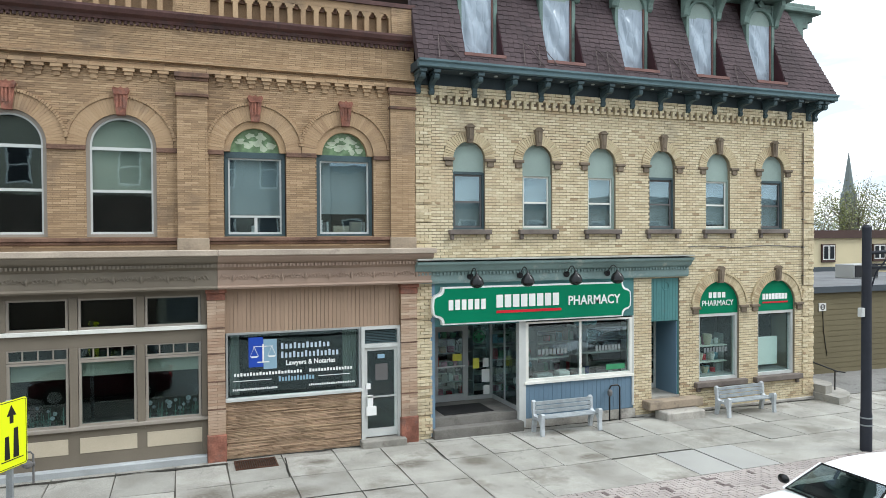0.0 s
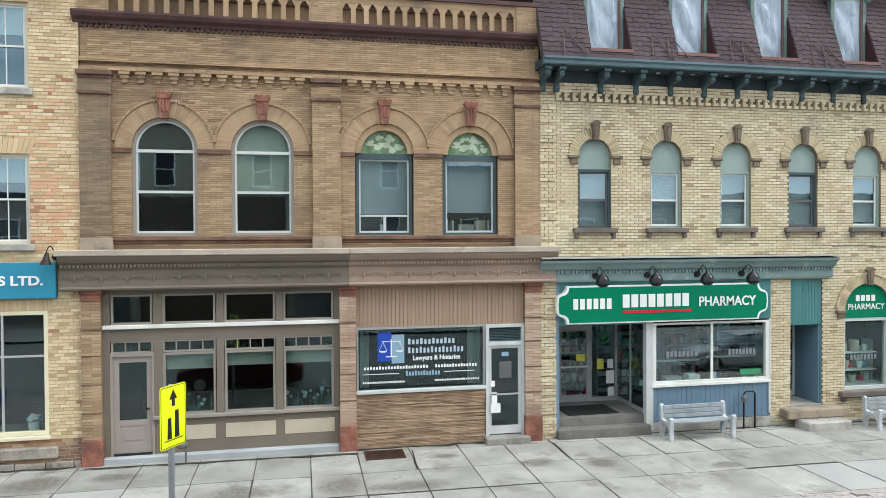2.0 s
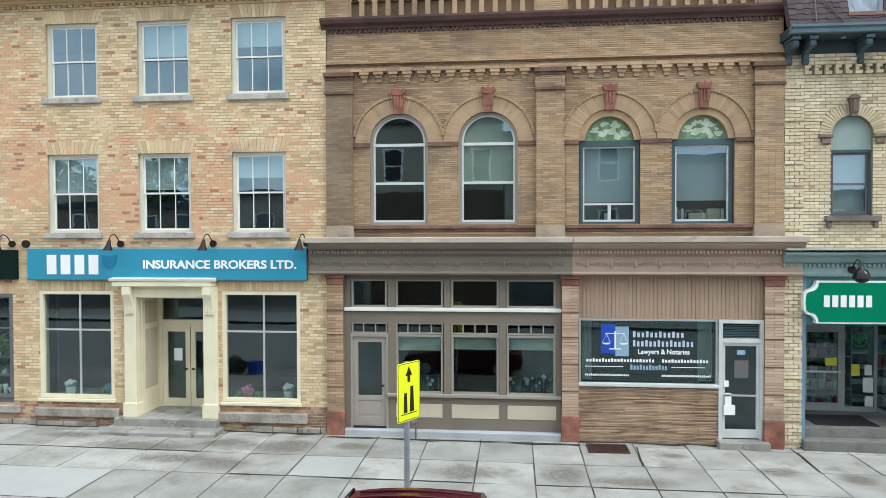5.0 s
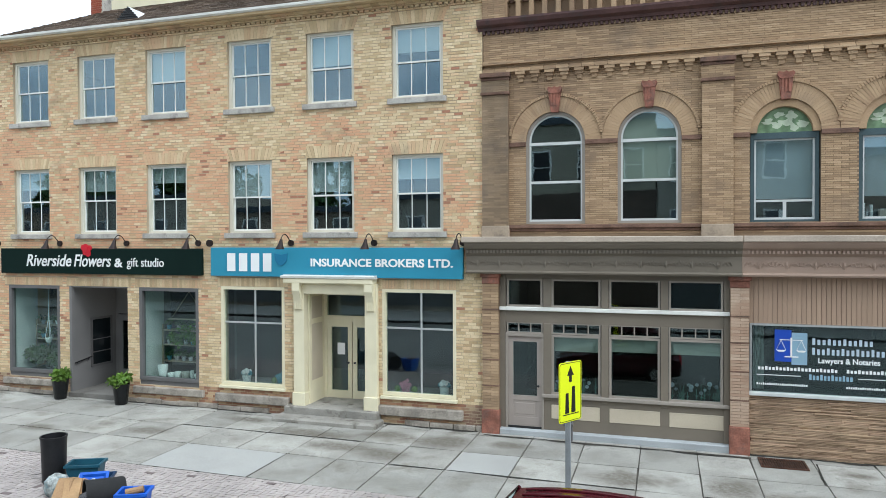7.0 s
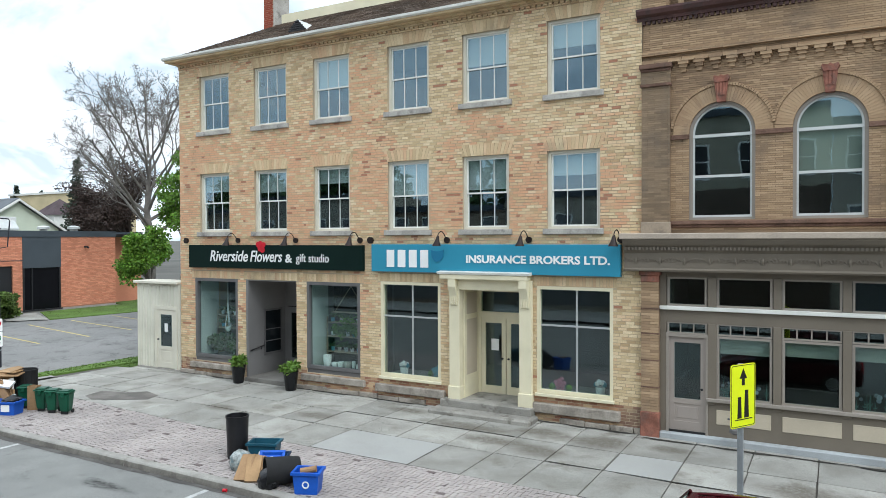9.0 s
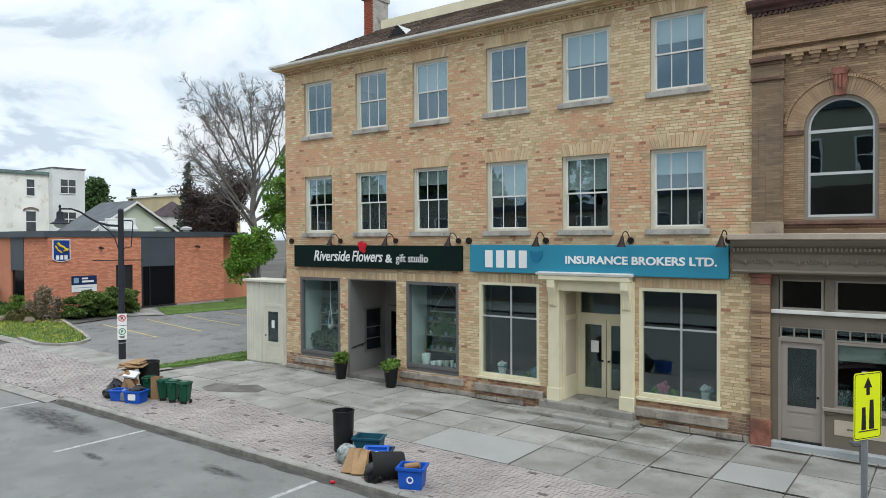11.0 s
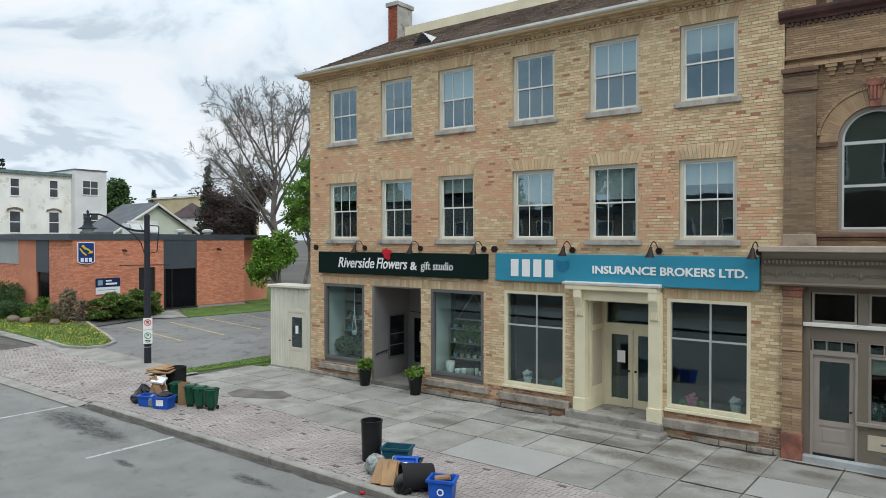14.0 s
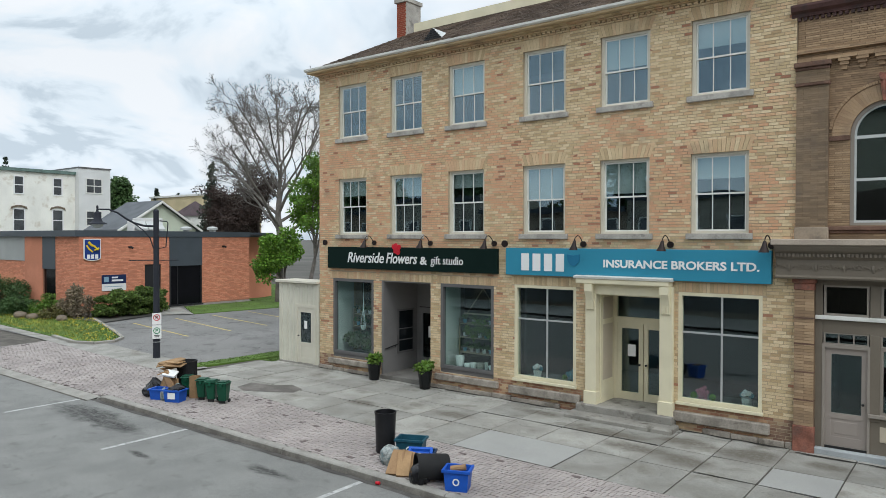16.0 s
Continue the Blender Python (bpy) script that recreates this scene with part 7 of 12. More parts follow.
# dormers cut into the slope
for i, c in enumerate(dorm):
    y = 17.46
    d = part("dormer", boxes((c - DW, c - DW + 0.10, y - 0.1, y + 0.15, 9.9, 12.42), (c + DW - 0.10, c + DW, y - 0.1, y + 0.15, 9.9, 12.42), (c - DW + 0.10, c + DW - 0.10, y - 0.08, y + 0.15, 12.2, 12.42)), M["dormer_green"], pharm, "weathered green carved dormer frame")
    for s in (-1, 1):
        bm = B()
        xa = c + s * DW
        extrude_poly(bm, [(my(9.86) + 0.01, 9.86), (y + 0.1, 9.86), (y + 0.1, 12.0), (my(11.7), 11.7)], "x", xa - 0.02, xa + 0.02)
        part("cheek", bm, M["maroon"], d, "maroon boarded cheek")
        bm = B()
        extrude_poly(bm, [(y - 0.1, 11.72), (y - 0.15, 11.78), (y - 0.18, 11.95), (y - 0.3, 12.15), (y - 0.42, 12.35), (y - 0.42, 12.5), (y, 12.5), (y, 11.72)], "x", xa - 0.13 if s < 0 else xa - 0.02, xa + 0.02 if s < 0 else xa + 0.13)
        extrude_poly(bm, [(y - 0.17, 12.0), (y - 0.24, 12.1), (y - 0.36, 12.3), (y - 0.36, 12.44), (y - 0.1, 12.44), (y - 0.1, 12.0)], "x", xa - 0.15 if s < 0 else xa - 0.04, xa + 0.04 if s < 0 else xa + 0.15)
        part("scroll_bracket", bm, M["dormer_green"], d)
    bm = B()
    extrude_poly(bm, [(c - 0.44, 11.72)] + arc_pts(c, 11.77, 0.44, math.pi, 0, 14) + [(c + 0.44, 11.72)], "y", y - 0.02, y + 0.04)
    part("arch_board", bm, M["pale_green"], d)
    bm = B()
    ring_band(bm, c, 11.77, 0.44, 0.53, 0, math.pi, 16, y - 0.12, y + 0.02)
    tube(bm, [(c, y - 0.14, 12.40), (c, y - 0.06, 12.40)], 0.1, 12)
    part("arch_trim", bm, M["dormer_green"], d)
    bm = B()
    extrude_poly(bm, [(c - 0.95, 12.5), (c + 0.95, 12.5), (c + 0.95, 12.62), (c + 0.35, 12.84), (c, 13.04), (c - 0.35, 12.84), (c - 0.95, 12.62)], "y", y - 0.5, y + 0.9)
    part("hood", bm, M["dormer_green"], d, "moulded pediment hood")
    part("ledge", boxes((c - DW - 0.03, c + DW + 0.03, my(9.86) - 0.04, y + 0.1, 9.84, 9.92)), M["pink_ledge"], d)
    # sheet of clear plastic stapled over the window, sagging in folds that fan out from the staples
    bm = B()
    nx, nz = 22, 30
    G = []
    for a in range(nx + 1):
        col = []
        for b in range(nz + 1):
            u, v = a / nx, b / nz
            edge = min(1.0, 5 * min(u, 1 - u)) * min(1.0, 5 * min(v, 1 - v))
            f1 = math.sin(9 * math.atan2(v - 1.1, u + 0.15 * (i % 2)) + i) * 0.03
            f2 = math.sin(11 * math.atan2(v + 0.1, u - 1.1) + 2 * i) * 0.02
            col.append(bm.verts.new((c - 0.45 + 0.87 * u, y - 0.02 - 0.05 * edge * (1 - v) - edge * (f1 + f2), 9.92 + 1.84 * v)))
        G.append(col)
    for a in range(nx):
        for b in range(nz):
            bm.faces.new((G[a][b], G[a + 1][b], G[a + 1][b + 1], G[a][b + 1]))
    part("plastic_sheet", bm, M["plastic_sheet"], d, "sagging translucent plastic sheet over the window", smooth=True)
    part("window_post", boxes((c + 0.425, c + 0.455, y - 0.07, y, 9.92, 11.8)), M["pink_ledge"], d)
part("dormer_back", boxes((PX0, PX1 - 1.2, 17.8, 17.9, 9.6, 13.3)), M["maroon"], pharm)
# end dormer seen in profile on the hipped side
part("side_dormer_hood", boxes((18.2, 19.95, 17.75, 19.7, 12.52, 12.66), (18.2, 19.8, 17.85, 19.6, 12.66, 12.82), bev=0.02), M["dormer_green"], pharm)
part("side_dormer_bracket", boxes((18.4, 19.75, 17.95, 18.12, 12.3, 12.52), (18.4, 19.55, 17.95, 18.12, 12.08, 12.3), (18.4, 19.35, 17.95, 18.12, 11.75, 12.08)), M["dormer_green"], pharm)
# snow-guard wires on the slope
for x in (6.1, 8.5, 8.95, 10.75, 11.1, 13.2, 13.55, 15.6):
    bm = B()
    p = [(x - 0.05, my(9.7) - 0.05, 9.7), (x, my(10.35) - 0.06, 10.35), (x + 0.12, my(10.3) - 0.06, 10.3), (x + 0.55, my(9.7) - 0.05, 9.7)]
    tube(bm, p, 0.012, 5)
    part("snow_guard", bm, M["wire_brown"], roof_p)

# shop front of the pharmacy
CX0, CX1 = 5.52, 14.12
bm = B()
extrude_poly(bm, [(FY + 0.05, 4.0), (FY - 0.12, 4.0), (FY - 0.14, 4.06), (FY - 0.14, 4.28), (FY - 0.24, 4.34), (FY - 0.30, 4.44), (FY - 0.38, 4.5), (FY - 0.40, 4.56), (FY + 0.05, 4.62)], "x", CX0, CX1)
pc = part("shop_cornice", bm, M["teal_cornice"], pharm, "teal painted wooden shop cornice with peeling top")
q = []
k = CX0 + 0.08
while k < CX1 - 0.08:
    q.append((((k, FY - 0.19, 4.22), (k + 0.05, FY - 0.19, 4.22), (k + 0.05, FY - 0.19, 4.29), (k, FY - 0.19, 4.29)), (0, 0.06, 0)))
    k += 0.1
tagged(part("dentil_course", pieces_mesh("dentil_course", q, M["teal_cornice"]), M["teal_cornice"], pc), kind="stuff")
k = CX0
while k < CX1 - 0.1:
    b = min(k + rng.uniform(0.9, 1.4), CX1)
    part("flashing", boxes((k, b - 0.01, FY - 0.43, FY + 0.02, 4.61, 4.64 + rng.uniform(0, 0.015))), M["flashing"], pc)
    k = b
part("frieze_board", boxes((6.0, 12.25, FY - 0.02, FY + 0.12, 2.86, 4.0)), M["teal_paint"], pharm)
k = 6.0
fb = part("boarding_back", boxes((12.88, 13.88, FY + 0.03, FY + 0.14, 2.68, 4.0)), M["teal_paint"], pharm)
k = 12.88
while k < 13.86:
    part("plank", boxes((k, min(k + 0.09, 13.88), FY + 0.018, FY + 0.035, 2.69, 3.99)), M["teal_paint"], fb)
    k += 0.098
bm = B()
tube(bm, [(13.4 + 0.12 * math.cos(t), FY + 0.01, 3.72 + 0.12 * math.sin(t)) for t in [2 * math.pi * i / 16 for i in range(17)]], 0.012, 6)
part("ring_ornament", bm, M["teal_paint"], fb)
# side door in its recess
part("door_recess", boxes((12.88, 12.92, FY + 0.1, FY + 1.0, 0.45, 2.7), (13.84, 13.88, FY + 0.02, FY + 1.0, 0.45, 2.7), (12.88, 13.88, FY + 0.14, FY + 1.0, 2.68, 2.74), (12.88, 12.97, FY + 1.0, FY + 1.06, 0.45, 2.7), (13.8, 13.88, FY + 1.0, FY + 1.06, 0.45, 2.7)), M["teal_paint"], pharm)
part("recess_side", boxes((13.80, 13.838, FY + 0.04, FY + 0.98, 0.46, 2.66)), M["blue_siding"], pharm)
panel_door(pharm, 12.97, 13.8, 0.47, 2.66, FY + 1.0, M["alu_white"], (0.7, 2.55), 13.7, stile=0.07, rail=0.15, push=True)
part("recess_floor", boxes((12.88, 13.88, FY - 0.02, FY + 1.06, 0.1, 0.46)), M["kerb"], pharm)
part("door_step", boxes((12.55, 14.45, FY - 0.38, FY + 0.05, 0.16, 0.40), bev=0.02), M["stone_buff"], pharm)
part("lower_step", boxes((12.85, 14.2, FY - 0.78, FY - 0.2, -0.3, 0.15), bev=0.03), M["stone"], pharm)
# window bay: posts, glass, blue boarding
for xa, xb, za in ((8.54, 8.74, 0.0), (12.2, 12.25, 0.3), (5.98, 6.08, 0.0)):
    part("shop_post", boxes((xa, xb, FY - 0.03, FY + 0.15, za, 2.9)), M["alu_white"], pharm)
part("corner_board", boxes((6.0, 6.1, FY - 0.035, FY + 0.05, 0.0, 4.0)), M["blue_siding"], pharm)
win = shop_window(pharm, 8.74, 12.2, 1.20, 2.90, FY + 0.04, M["white_paint"], f=0.09, proud=0.06, vbars=(10.5,), bar=0.07, glass="glass_front")
part("blue_boarding", boxes((8.74, 12.25, FY + 0.03, FY + 0.15, 0.1, 1.2)), M["blue_siding"], pharm)
k = 8.74
bb = pharm.children[-1]
while k < 12.24:
    part("plank", boxes((k, min(k + 0.135, 12.25), FY + 0.012, FY + 0.034, 0.22, 1.19)), M["blue_siding"], bb)
    k += 0.142
part("sill_board", boxes((8.7, 12.25, FY - 0.05, FY + 0.1, 1.15, 1.22)), M["white_paint"], bb)
part("foundation", boxes((8.54, 12.3, FY - 0.02, FY + 0.2, -0.4, 0.2)), M["stone"], pharm)
# recessed entrance with two steps
EB = 19.2
part("entry_floor", boxes((6.02, 8.6, FY + 0.12, EB + 0.1, -0.2, 0.42)), M["entry_concrete"], pharm)
part("entry_step", boxes((6.02, 8.6, FY - 0.2, FY + 0.12, -0.2, 0.20), bev=0.012), M["entry_concrete"], pharm)
bm = boxes((6.10, 6.78, EB, EB + 0.08, 0.42, 2.9), (7.70, 7.79, EB, EB + 0.08, 0.42, 2.9), (8.50, 8.58, EB, EB + 0.08, 0.42, 2.9), (6.78, 7.70, EB, EB + 0.08, 2.56, 2.68), (7.79, 8.50, EB, EB + 0.08, 0.42, 0.54), (6.78, 8.5, EB, EB + 0.08, 2.8, 2.9))
sf2 = part("entry_frame", bm, M["alu_dull"], pharm)
panel_door(pharm, 6.78, 7.70, 0.43, 2.56, EB, M["alu_dull"], (0.66, 2.46), 6.84, stile=0.08, rail=0.2, push=True)
part("pane", boxes((7.79, 8.50, EB + 0.03, EB + 0.036, 0.54, 2.8)), M["glass_shop"], sf2, shadow=False)
side = part("side_frame", boxes((8.56, 8.60, FY + 0.15, EB, 0.42, 0.54), (8.56, 8.60, FY + 0.15, EB, 2.82, 2.9), (8.56, 8.60, FY + 0.15, FY + 0.2, 0.54, 2.82), (8.56, 8.60, FY + 0.95, FY + 1.0, 0.54, 2.82)), M["alu_dull"], pharm)
part("pane", boxes((8.576, 8.582, FY + 0.2, EB, 0.54, 2.82)), M["glass_shop"], side, shadow=False)
part("entry_ceiling", boxes((6.02, 8.6, FY + 0.12, EB + 0.1, 2.9, 2.96)), M["room_pale"], pharm)
part("entry_side", boxes((6.0, 6.05, FY + 0.12, EB + 0.1, 0.3, 2.9)), M["blue_siding"], pharm)
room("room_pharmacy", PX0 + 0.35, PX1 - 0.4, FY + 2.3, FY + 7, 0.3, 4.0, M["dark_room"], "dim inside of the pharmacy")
part("display_floor", boxes((8.74, 12.25, FY + 0.16, FY + 2.3, 0.9, 1.0)), M["room_pale"], pharm)
# arched ground-floor windows with green boards in the arch
for c, r in (A1, A2):
    y = FY + 0.1
    bm = B()
    extrude_poly(bm, [(c + r, 2.82), (c + r, 3.04)] + arc_pts(c, 3.04, r, 0, math.pi, 18)[1:] + [(c - r, 2.82)], "y", y - 0.04, y + 0.05)
    part("arch_board", bm, M["sign_green"], pharm, "green arched sign board")
    w = shop_window(pharm, c - r, c + r, 0.78, 2.82, y + 0.05, M["alu_white"], f=0.09, proud=0.08)
    part("sill", boxes((c - r - 0.2, c + r + 0.2, FY - 0.18, FY + 0.12, 0.62, 0.78), (c - r - 0.12, c - r, FY - 0.1, FY, 0.48, 0.62), (c + r, c + r + 0.12, FY - 0.1, FY, 0.48, 0.62), bev=0.015), M["brown_sill"], w)
part("foundation_stone", boxes((12.3, PX1 + 0.03, FY - 0.05, FY + 0.2, -0.5, -0.02), bev=0.02), M["stone"], pharm)

# ---------------------------------------------------------------- insurance office porch
porch = part("porch", boxes((-10.78, -8.16, FY - 0.32, FY + 0.1, 3.70, 3.84), bev=0.02), M["cream_paint"], left, "cream painted wooden porch over the office door")
bm = B()
extrude_poly(bm, [(FY + 0.05, 3.84), (FY - 0.34, 3.84), (FY - 0.36, 3.90), (FY + 0.05, 3.95)], "x", -10.84, -8.10)
part("porch_cap", bm, M["white_paint"], porch)
part("architrave", boxes((-10.55, -8.12, FY - 0.14, FY + 0.2, 3.42, 3.70)), M["cream_paint"], porch)
part("soffit_board", boxes((-10.2, -8.45, FY - 0.1, FY + 1.0, 3.40, 3.44)), M["cream_paint"], porch)
for xa, xb in ((-10.56, -10.24), (-8.46, -8.12)):
    part("porch_post", boxes((xa, xb, FY - 0.14, FY + 0.08, 0.36, 3.42), bev=0.008), M["cream_paint"], porch)
    part("post_base", boxes((xa - 0.03, xb + 0.03, FY - 0.18, FY + 0.1, 0.18, 0.72), bev=0.01), M["cream_paint"], porch)
    xm = (xa + xb) / 2
    bm = B()
    extrude_poly(bm, [(FY - 0.14, 2.95), (FY - 0.18, 3.0), (FY - 0.2, 3.2), (FY - 0.25, 3.35), (FY - 0.32, 3.5), (FY - 0.32, 3.70), (FY - 0.14, 3.70)], "x", xm - 0.11, xm + 0.11)
    part("console", bm, M["cream_paint"], porch)
    for k in range(3):
        part("flute", boxes((xm - 0.08 + k * 0.06, xm - 0.05 + k * 0.06, FY - 0.21, FY - 0.17, 3.0, 3.28)), M["cream_paint"], porch)
for xs, sg in ((-10.24, 1), (-8.46, -1)):
    x0, x1 = (xs, xs + 0.05) if sg > 0 else (xs - 0.05, xs)
    part("reveal_panel", boxes((x0, x1, FY + 0.08, FY + 0.95, 0.36, 3.42)), M["cream_paint"], porch)
    e = x1 if sg > 0 else x0
    for za, zb in ((1.0, 2.55), (2.7, 3.3)):
        part("sunk_panel", boxes((min(e, e + sg * 0.012), max(e, e + sg * 0.012), FY + 0.2, FY + 0.82, za, zb)), M["panel_cream"], porch)
DY = FY + 0.95
part("door_frame", boxes((-10.2, -10.1, DY, DY + 0.1, 0.36, 3.42), (-8.55, -8.45, DY, DY + 0.1, 0.36, 3.42), (-10.1, -8.55, DY, DY + 0.1, 2.55, 2.72), (-10.1, -8.55, DY, DY + 0.1, 3.30, 3.42)), M["cream_paint"], porch)
part("transom_pane", boxes((-10.1, -8.55, DY + 0.04, DY + 0.046, 2.72, 3.30)), M["glass_shop"], porch, shadow=False)
panel_door(left, -10.1, -9.335, 0.38, 2.55, DY + 0.02, M["cream_paint"], (0.6, 2.4), -9.42, stile=0.13, rail=0.22)
panel_door(left, -9.315, -8.55, 0.38, 2.55, DY + 0.02, M["cream_paint"], (0.6, 2.4), -9.23, stile=0.13, rail=0.22)
part("landing", boxes((-10.75, -8.06, FY - 0.34, FY + 1.0, -0.1, 0.374), bev=0.015), M["step_stone"], left)
part("entrance_step", boxes((-10.9, -7.93, FY - 0.78, FY - 0.1, -0.3, 0.18), bev=0.045), M["step_stone"], left)
solid("paper_notice", boxes((-9.78, -9.55, DY + 0.008, DY + 0.016, 1.62, 1.95)), M["sign_white"], "white paper notice taped on the glass door", "notice")

# ---------------------------------------------------------------- signs
sg = thing("shop_sign", (-17.2, FY, 3.86), "dark green flower shop sign with white lettering and a red rose", "sign")
part("board", boxes((-20.89, -13.50, FY - 0.15, FY - 0.012, 3.86, 4.63), bev=0.008), M["sign_dark"], sg)
lettering("lettering", "Riverside", -19.85, -18.10, 4.09, 0.36, FY - 0.152, M["sign_white"], sg, shear=0.25, bold=0.006)
lettering("lettering", "Flowers", -18.0, -16.62, 4.09, 0.36, FY - 0.152, M["sign_white"], sg, shear=0.25, bold=0.006)
lettering("lettering", "&", -16.5, -16.2, 4.08, 0.26, FY - 0.152, M["sign_white"], sg, bold=0.008)
lettering("lettering", "gift studio", -16.05, -14.75, 4.10, 0.26, FY - 0.152, M["sign_white"], sg)
bm = B()
for k in range(11):
    t, rr = k * 2.4, 0.025 * k ** 0.75
    tube(bm, [(-17.52 + rr * math.cos(t), FY - 0.15, 4.60 + rr * math.sin(t)), (-17.52 + rr * math.cos(t), FY - 0.2 + 0.003 * k, 4.60 + rr * math.sin(t))], 0.05 + 0.005 * k, 7)
part("rose", bm, M["sign_red"], sg, "red cut-out rose")

sg = thing("shop_sign", (-9.5, FY, 3.86), "teal blue insurance office sign with white lettering", "sign")
part("board", boxes((-13.17, -5.77, FY - 0.15, FY - 0.012, 3.86, 4.66), bev=0.008), M["sign_teal"], sg)
bars("lettering", -12.62, -11.1, 4.0, 4.5, 4, FY - 0.15, M["sign_white"], sg, 0.22)
bm = B()
extrude_poly(bm, [(-11.12, 4.5), (-10.92, 4.46), (-10.72, 4.5), (-10.74, 4.3), (-10.82, 4.2), (-10.92, 4.16), (-11.02, 4.2), (-11.1, 4.3)], "y", FY - 0.17, FY - 0.15)
part("shield", bm, M["shield_teal"], sg)
lettering("lettering", "INSURANCE BROKERS LTD.", -10.02, -6.03, 4.16, 0.20, FY - 0.152, M["sign_white"], sg, bold=0.008)

sg = thing("shop_sign", (9.0, FY, 2.84), "green pharmacy sign with white border and lettering", "sign")
X0, X1, Z0, Z1 = 5.98, 12.04, 2.92, 3.90


def notched(x0, x1, z0, z1, r):
    """A board outline with hollowed corners, bowed out at both ends."""
    zm = (z0 + z1) / 2
    p = []
    def hollow(cx, cz, a0, a1):
        return arc_pts(cx, cz, r, a0, a1, 5)
    p += [(x0 + 0.28, z0), (x1 - 0.28, z0)] + hollow(x1 - 0.10, z0 + 0.02, math.pi, math.pi * 0.5)
    p += [(x1 - 0.02, zm - 0.2), (x1, zm), (x1 - 0.02, zm + 0.2)] + hollow(x1 - 0.10, z1 - 0.02, math.pi * 1.5, math.pi)
    p += [(x1 - 0.28, z1), (x0 + 0.28, z1)] + hollow(x0 + 0.10, z1 - 0.02, 0, -math.pi * 0.5)
    p += [(x0 + 0.02, zm + 0.2), (x0, zm), (x0 + 0.02, zm - 0.2)] + hollow(x0 + 0.10, z0 + 0.02, math.pi * 0.5, 0)
    return p


bm = B()
extrude_poly(bm, notched(X0, X1, Z0, Z1, 0.18), "y", FY - 0.20, FY - 0.03)
part("border", bm, M["sign_white"], sg)
bm = B()
extrude_poly(bm, notched(X0 + 0.045, X1 - 0.045, Z0 + 0.038, Z1 - 0.038, 0.19), "y", FY - 0.212, FY - 0.195)
part("board", bm, M["sign_green"], sg)
bars("lettering", 6.42, 7.52, 3.30, 3.57, 6, FY - 0.21, M["sign_white"], sg, 0.2)
bars("logo", 7.78, 9.72, 3.32, 3.66, 8, FY - 0.21, M["sign_white"], sg, 0.12)
part("logo_stripe", boxes((7.78, 9.74, FY - 0.222, FY - 0.21, 3.17, 3.24)), M["sign_red"], sg)
lettering("lettering", "PHARMACY", 9.97, 11.66, 3.31, 0.25, FY - 0.213, M["sign_white"], sg, bold=0.006)
for c, kind in ((A1[0], 0), (A2[0], 1)):
    yy = FY + 0.058
    t = thing("arch_sign", (c, yy, 2.85), "white lettering on the green arched window board" if kind == 0 else "white logo block with red stripe on a green arched board", "sign")
    if kind == 0:
        bars("lettering", c - 0.35, c + 0.33, 3.30, 3.47, 4, yy, M["sign_white"], t, 0.2)
        lettering("lettering", "PHARMACY", c - 0.60, c + 0.60, 3.06, 0.17, yy, M["sign_white"], t)
    else:
        bars("logo", c - 0.52, c + 0.52, 3.18, 3.36, 8, yy, M["sign_white"], t, 0.12)
        part("logo_stripe", boxes((c - 0.52, c + 0.53, yy - 0.012, yy, 3.06, 3.11)), M["sign_red"], t)
# lawyers' window lettering
t = thing("window_lettering", (2.5, FY + 0.04, 1.4), "white and blue lettering with a scales emblem on the office window", "lettering")
yy = FY + 0.055
part("emblem_blue", boxes((1.42, 1.76, yy - 0.012, yy, 2.12, 2.83)), M["sign_royal"], t)
part("emblem_grey", boxes((1.765, 2.08, yy - 0.012, yy, 2.06, 2.77)), M["sign_greyblue"], t)
bm = boxes((1.74, 1.775, yy - 0.02, yy - 0.012, 2.24, 2.66), (1.62, 1.90, yy - 0.02, yy - 0.012, 2.22, 2.245), (1.52, 1.99, yy - 0.02, yy - 0.012, 2.60, 2.615))
for xx in (1.55, 1.96):
    extrude_poly(bm, [(xx - 0.1, 2.38), (xx + 0.1, 2.38), (xx + 0.06, 2.34), (xx - 0.06, 2.34)], "y", yy - 0.02, yy - 0.012)
    for s in (-1, 1):
        extrude_poly(bm, [(xx + s * 0.09, 2.38), (xx + s * 0.1, 2.38), (xx + 0.006, 2.6), (xx - 0.006, 2.6)], "y", yy - 0.02, yy - 0.012)
part("scales", bm, M["sign_white"], t)
for x0, x1, z0, z1, n in ((2.18, 3.40, 2.52, 2.66, 12), (2.18, 3.62, 2.30, 2.45, 15)):
    bars("writing", x0, x1, z0, z1, n, yy, M["print_pale"], t, 0.35)
lettering("writing", "Lawyers & Notaries", 2.30, 3.50, 2.12, 0.115, yy, M["sign_white"], t, extrude=0.004, bold=0.004)
for x0, x1, z0, z1, n, m in ((1.08, 2.70, 1.92, 2.0, 22, "sign_white"), (2.86, 3.95, 1.92, 2.0, 15, "sign_white"), (2.12, 3.0, 1.74, 1.86, 12, "sign_greyblue"), (1.05, 2.05, 1.80, 1.815, 1, "sign_white"), (3.08, 3.95, 1.80, 1.815, 1, "sign_white"), (1.05, 2.1, 1.58, 1.63, 24, "sign_white"), (2.85, 4.0, 1.58, 1.63, 26, "sign_white")):
    bars("writing", x0, x1, z0, z1, n, yy, M[m], t, 0.25 if n > 1 else 0)
t = thing("door_notice", (4.66, FY, 1.3), "pale notice and mail box on the glass office door", "notice")
part("number_bar", boxes((4.58, 4.76, FY + 0.02, FY + 0.045, 2.14, 2.24)), M["sign_greyblue"], t)
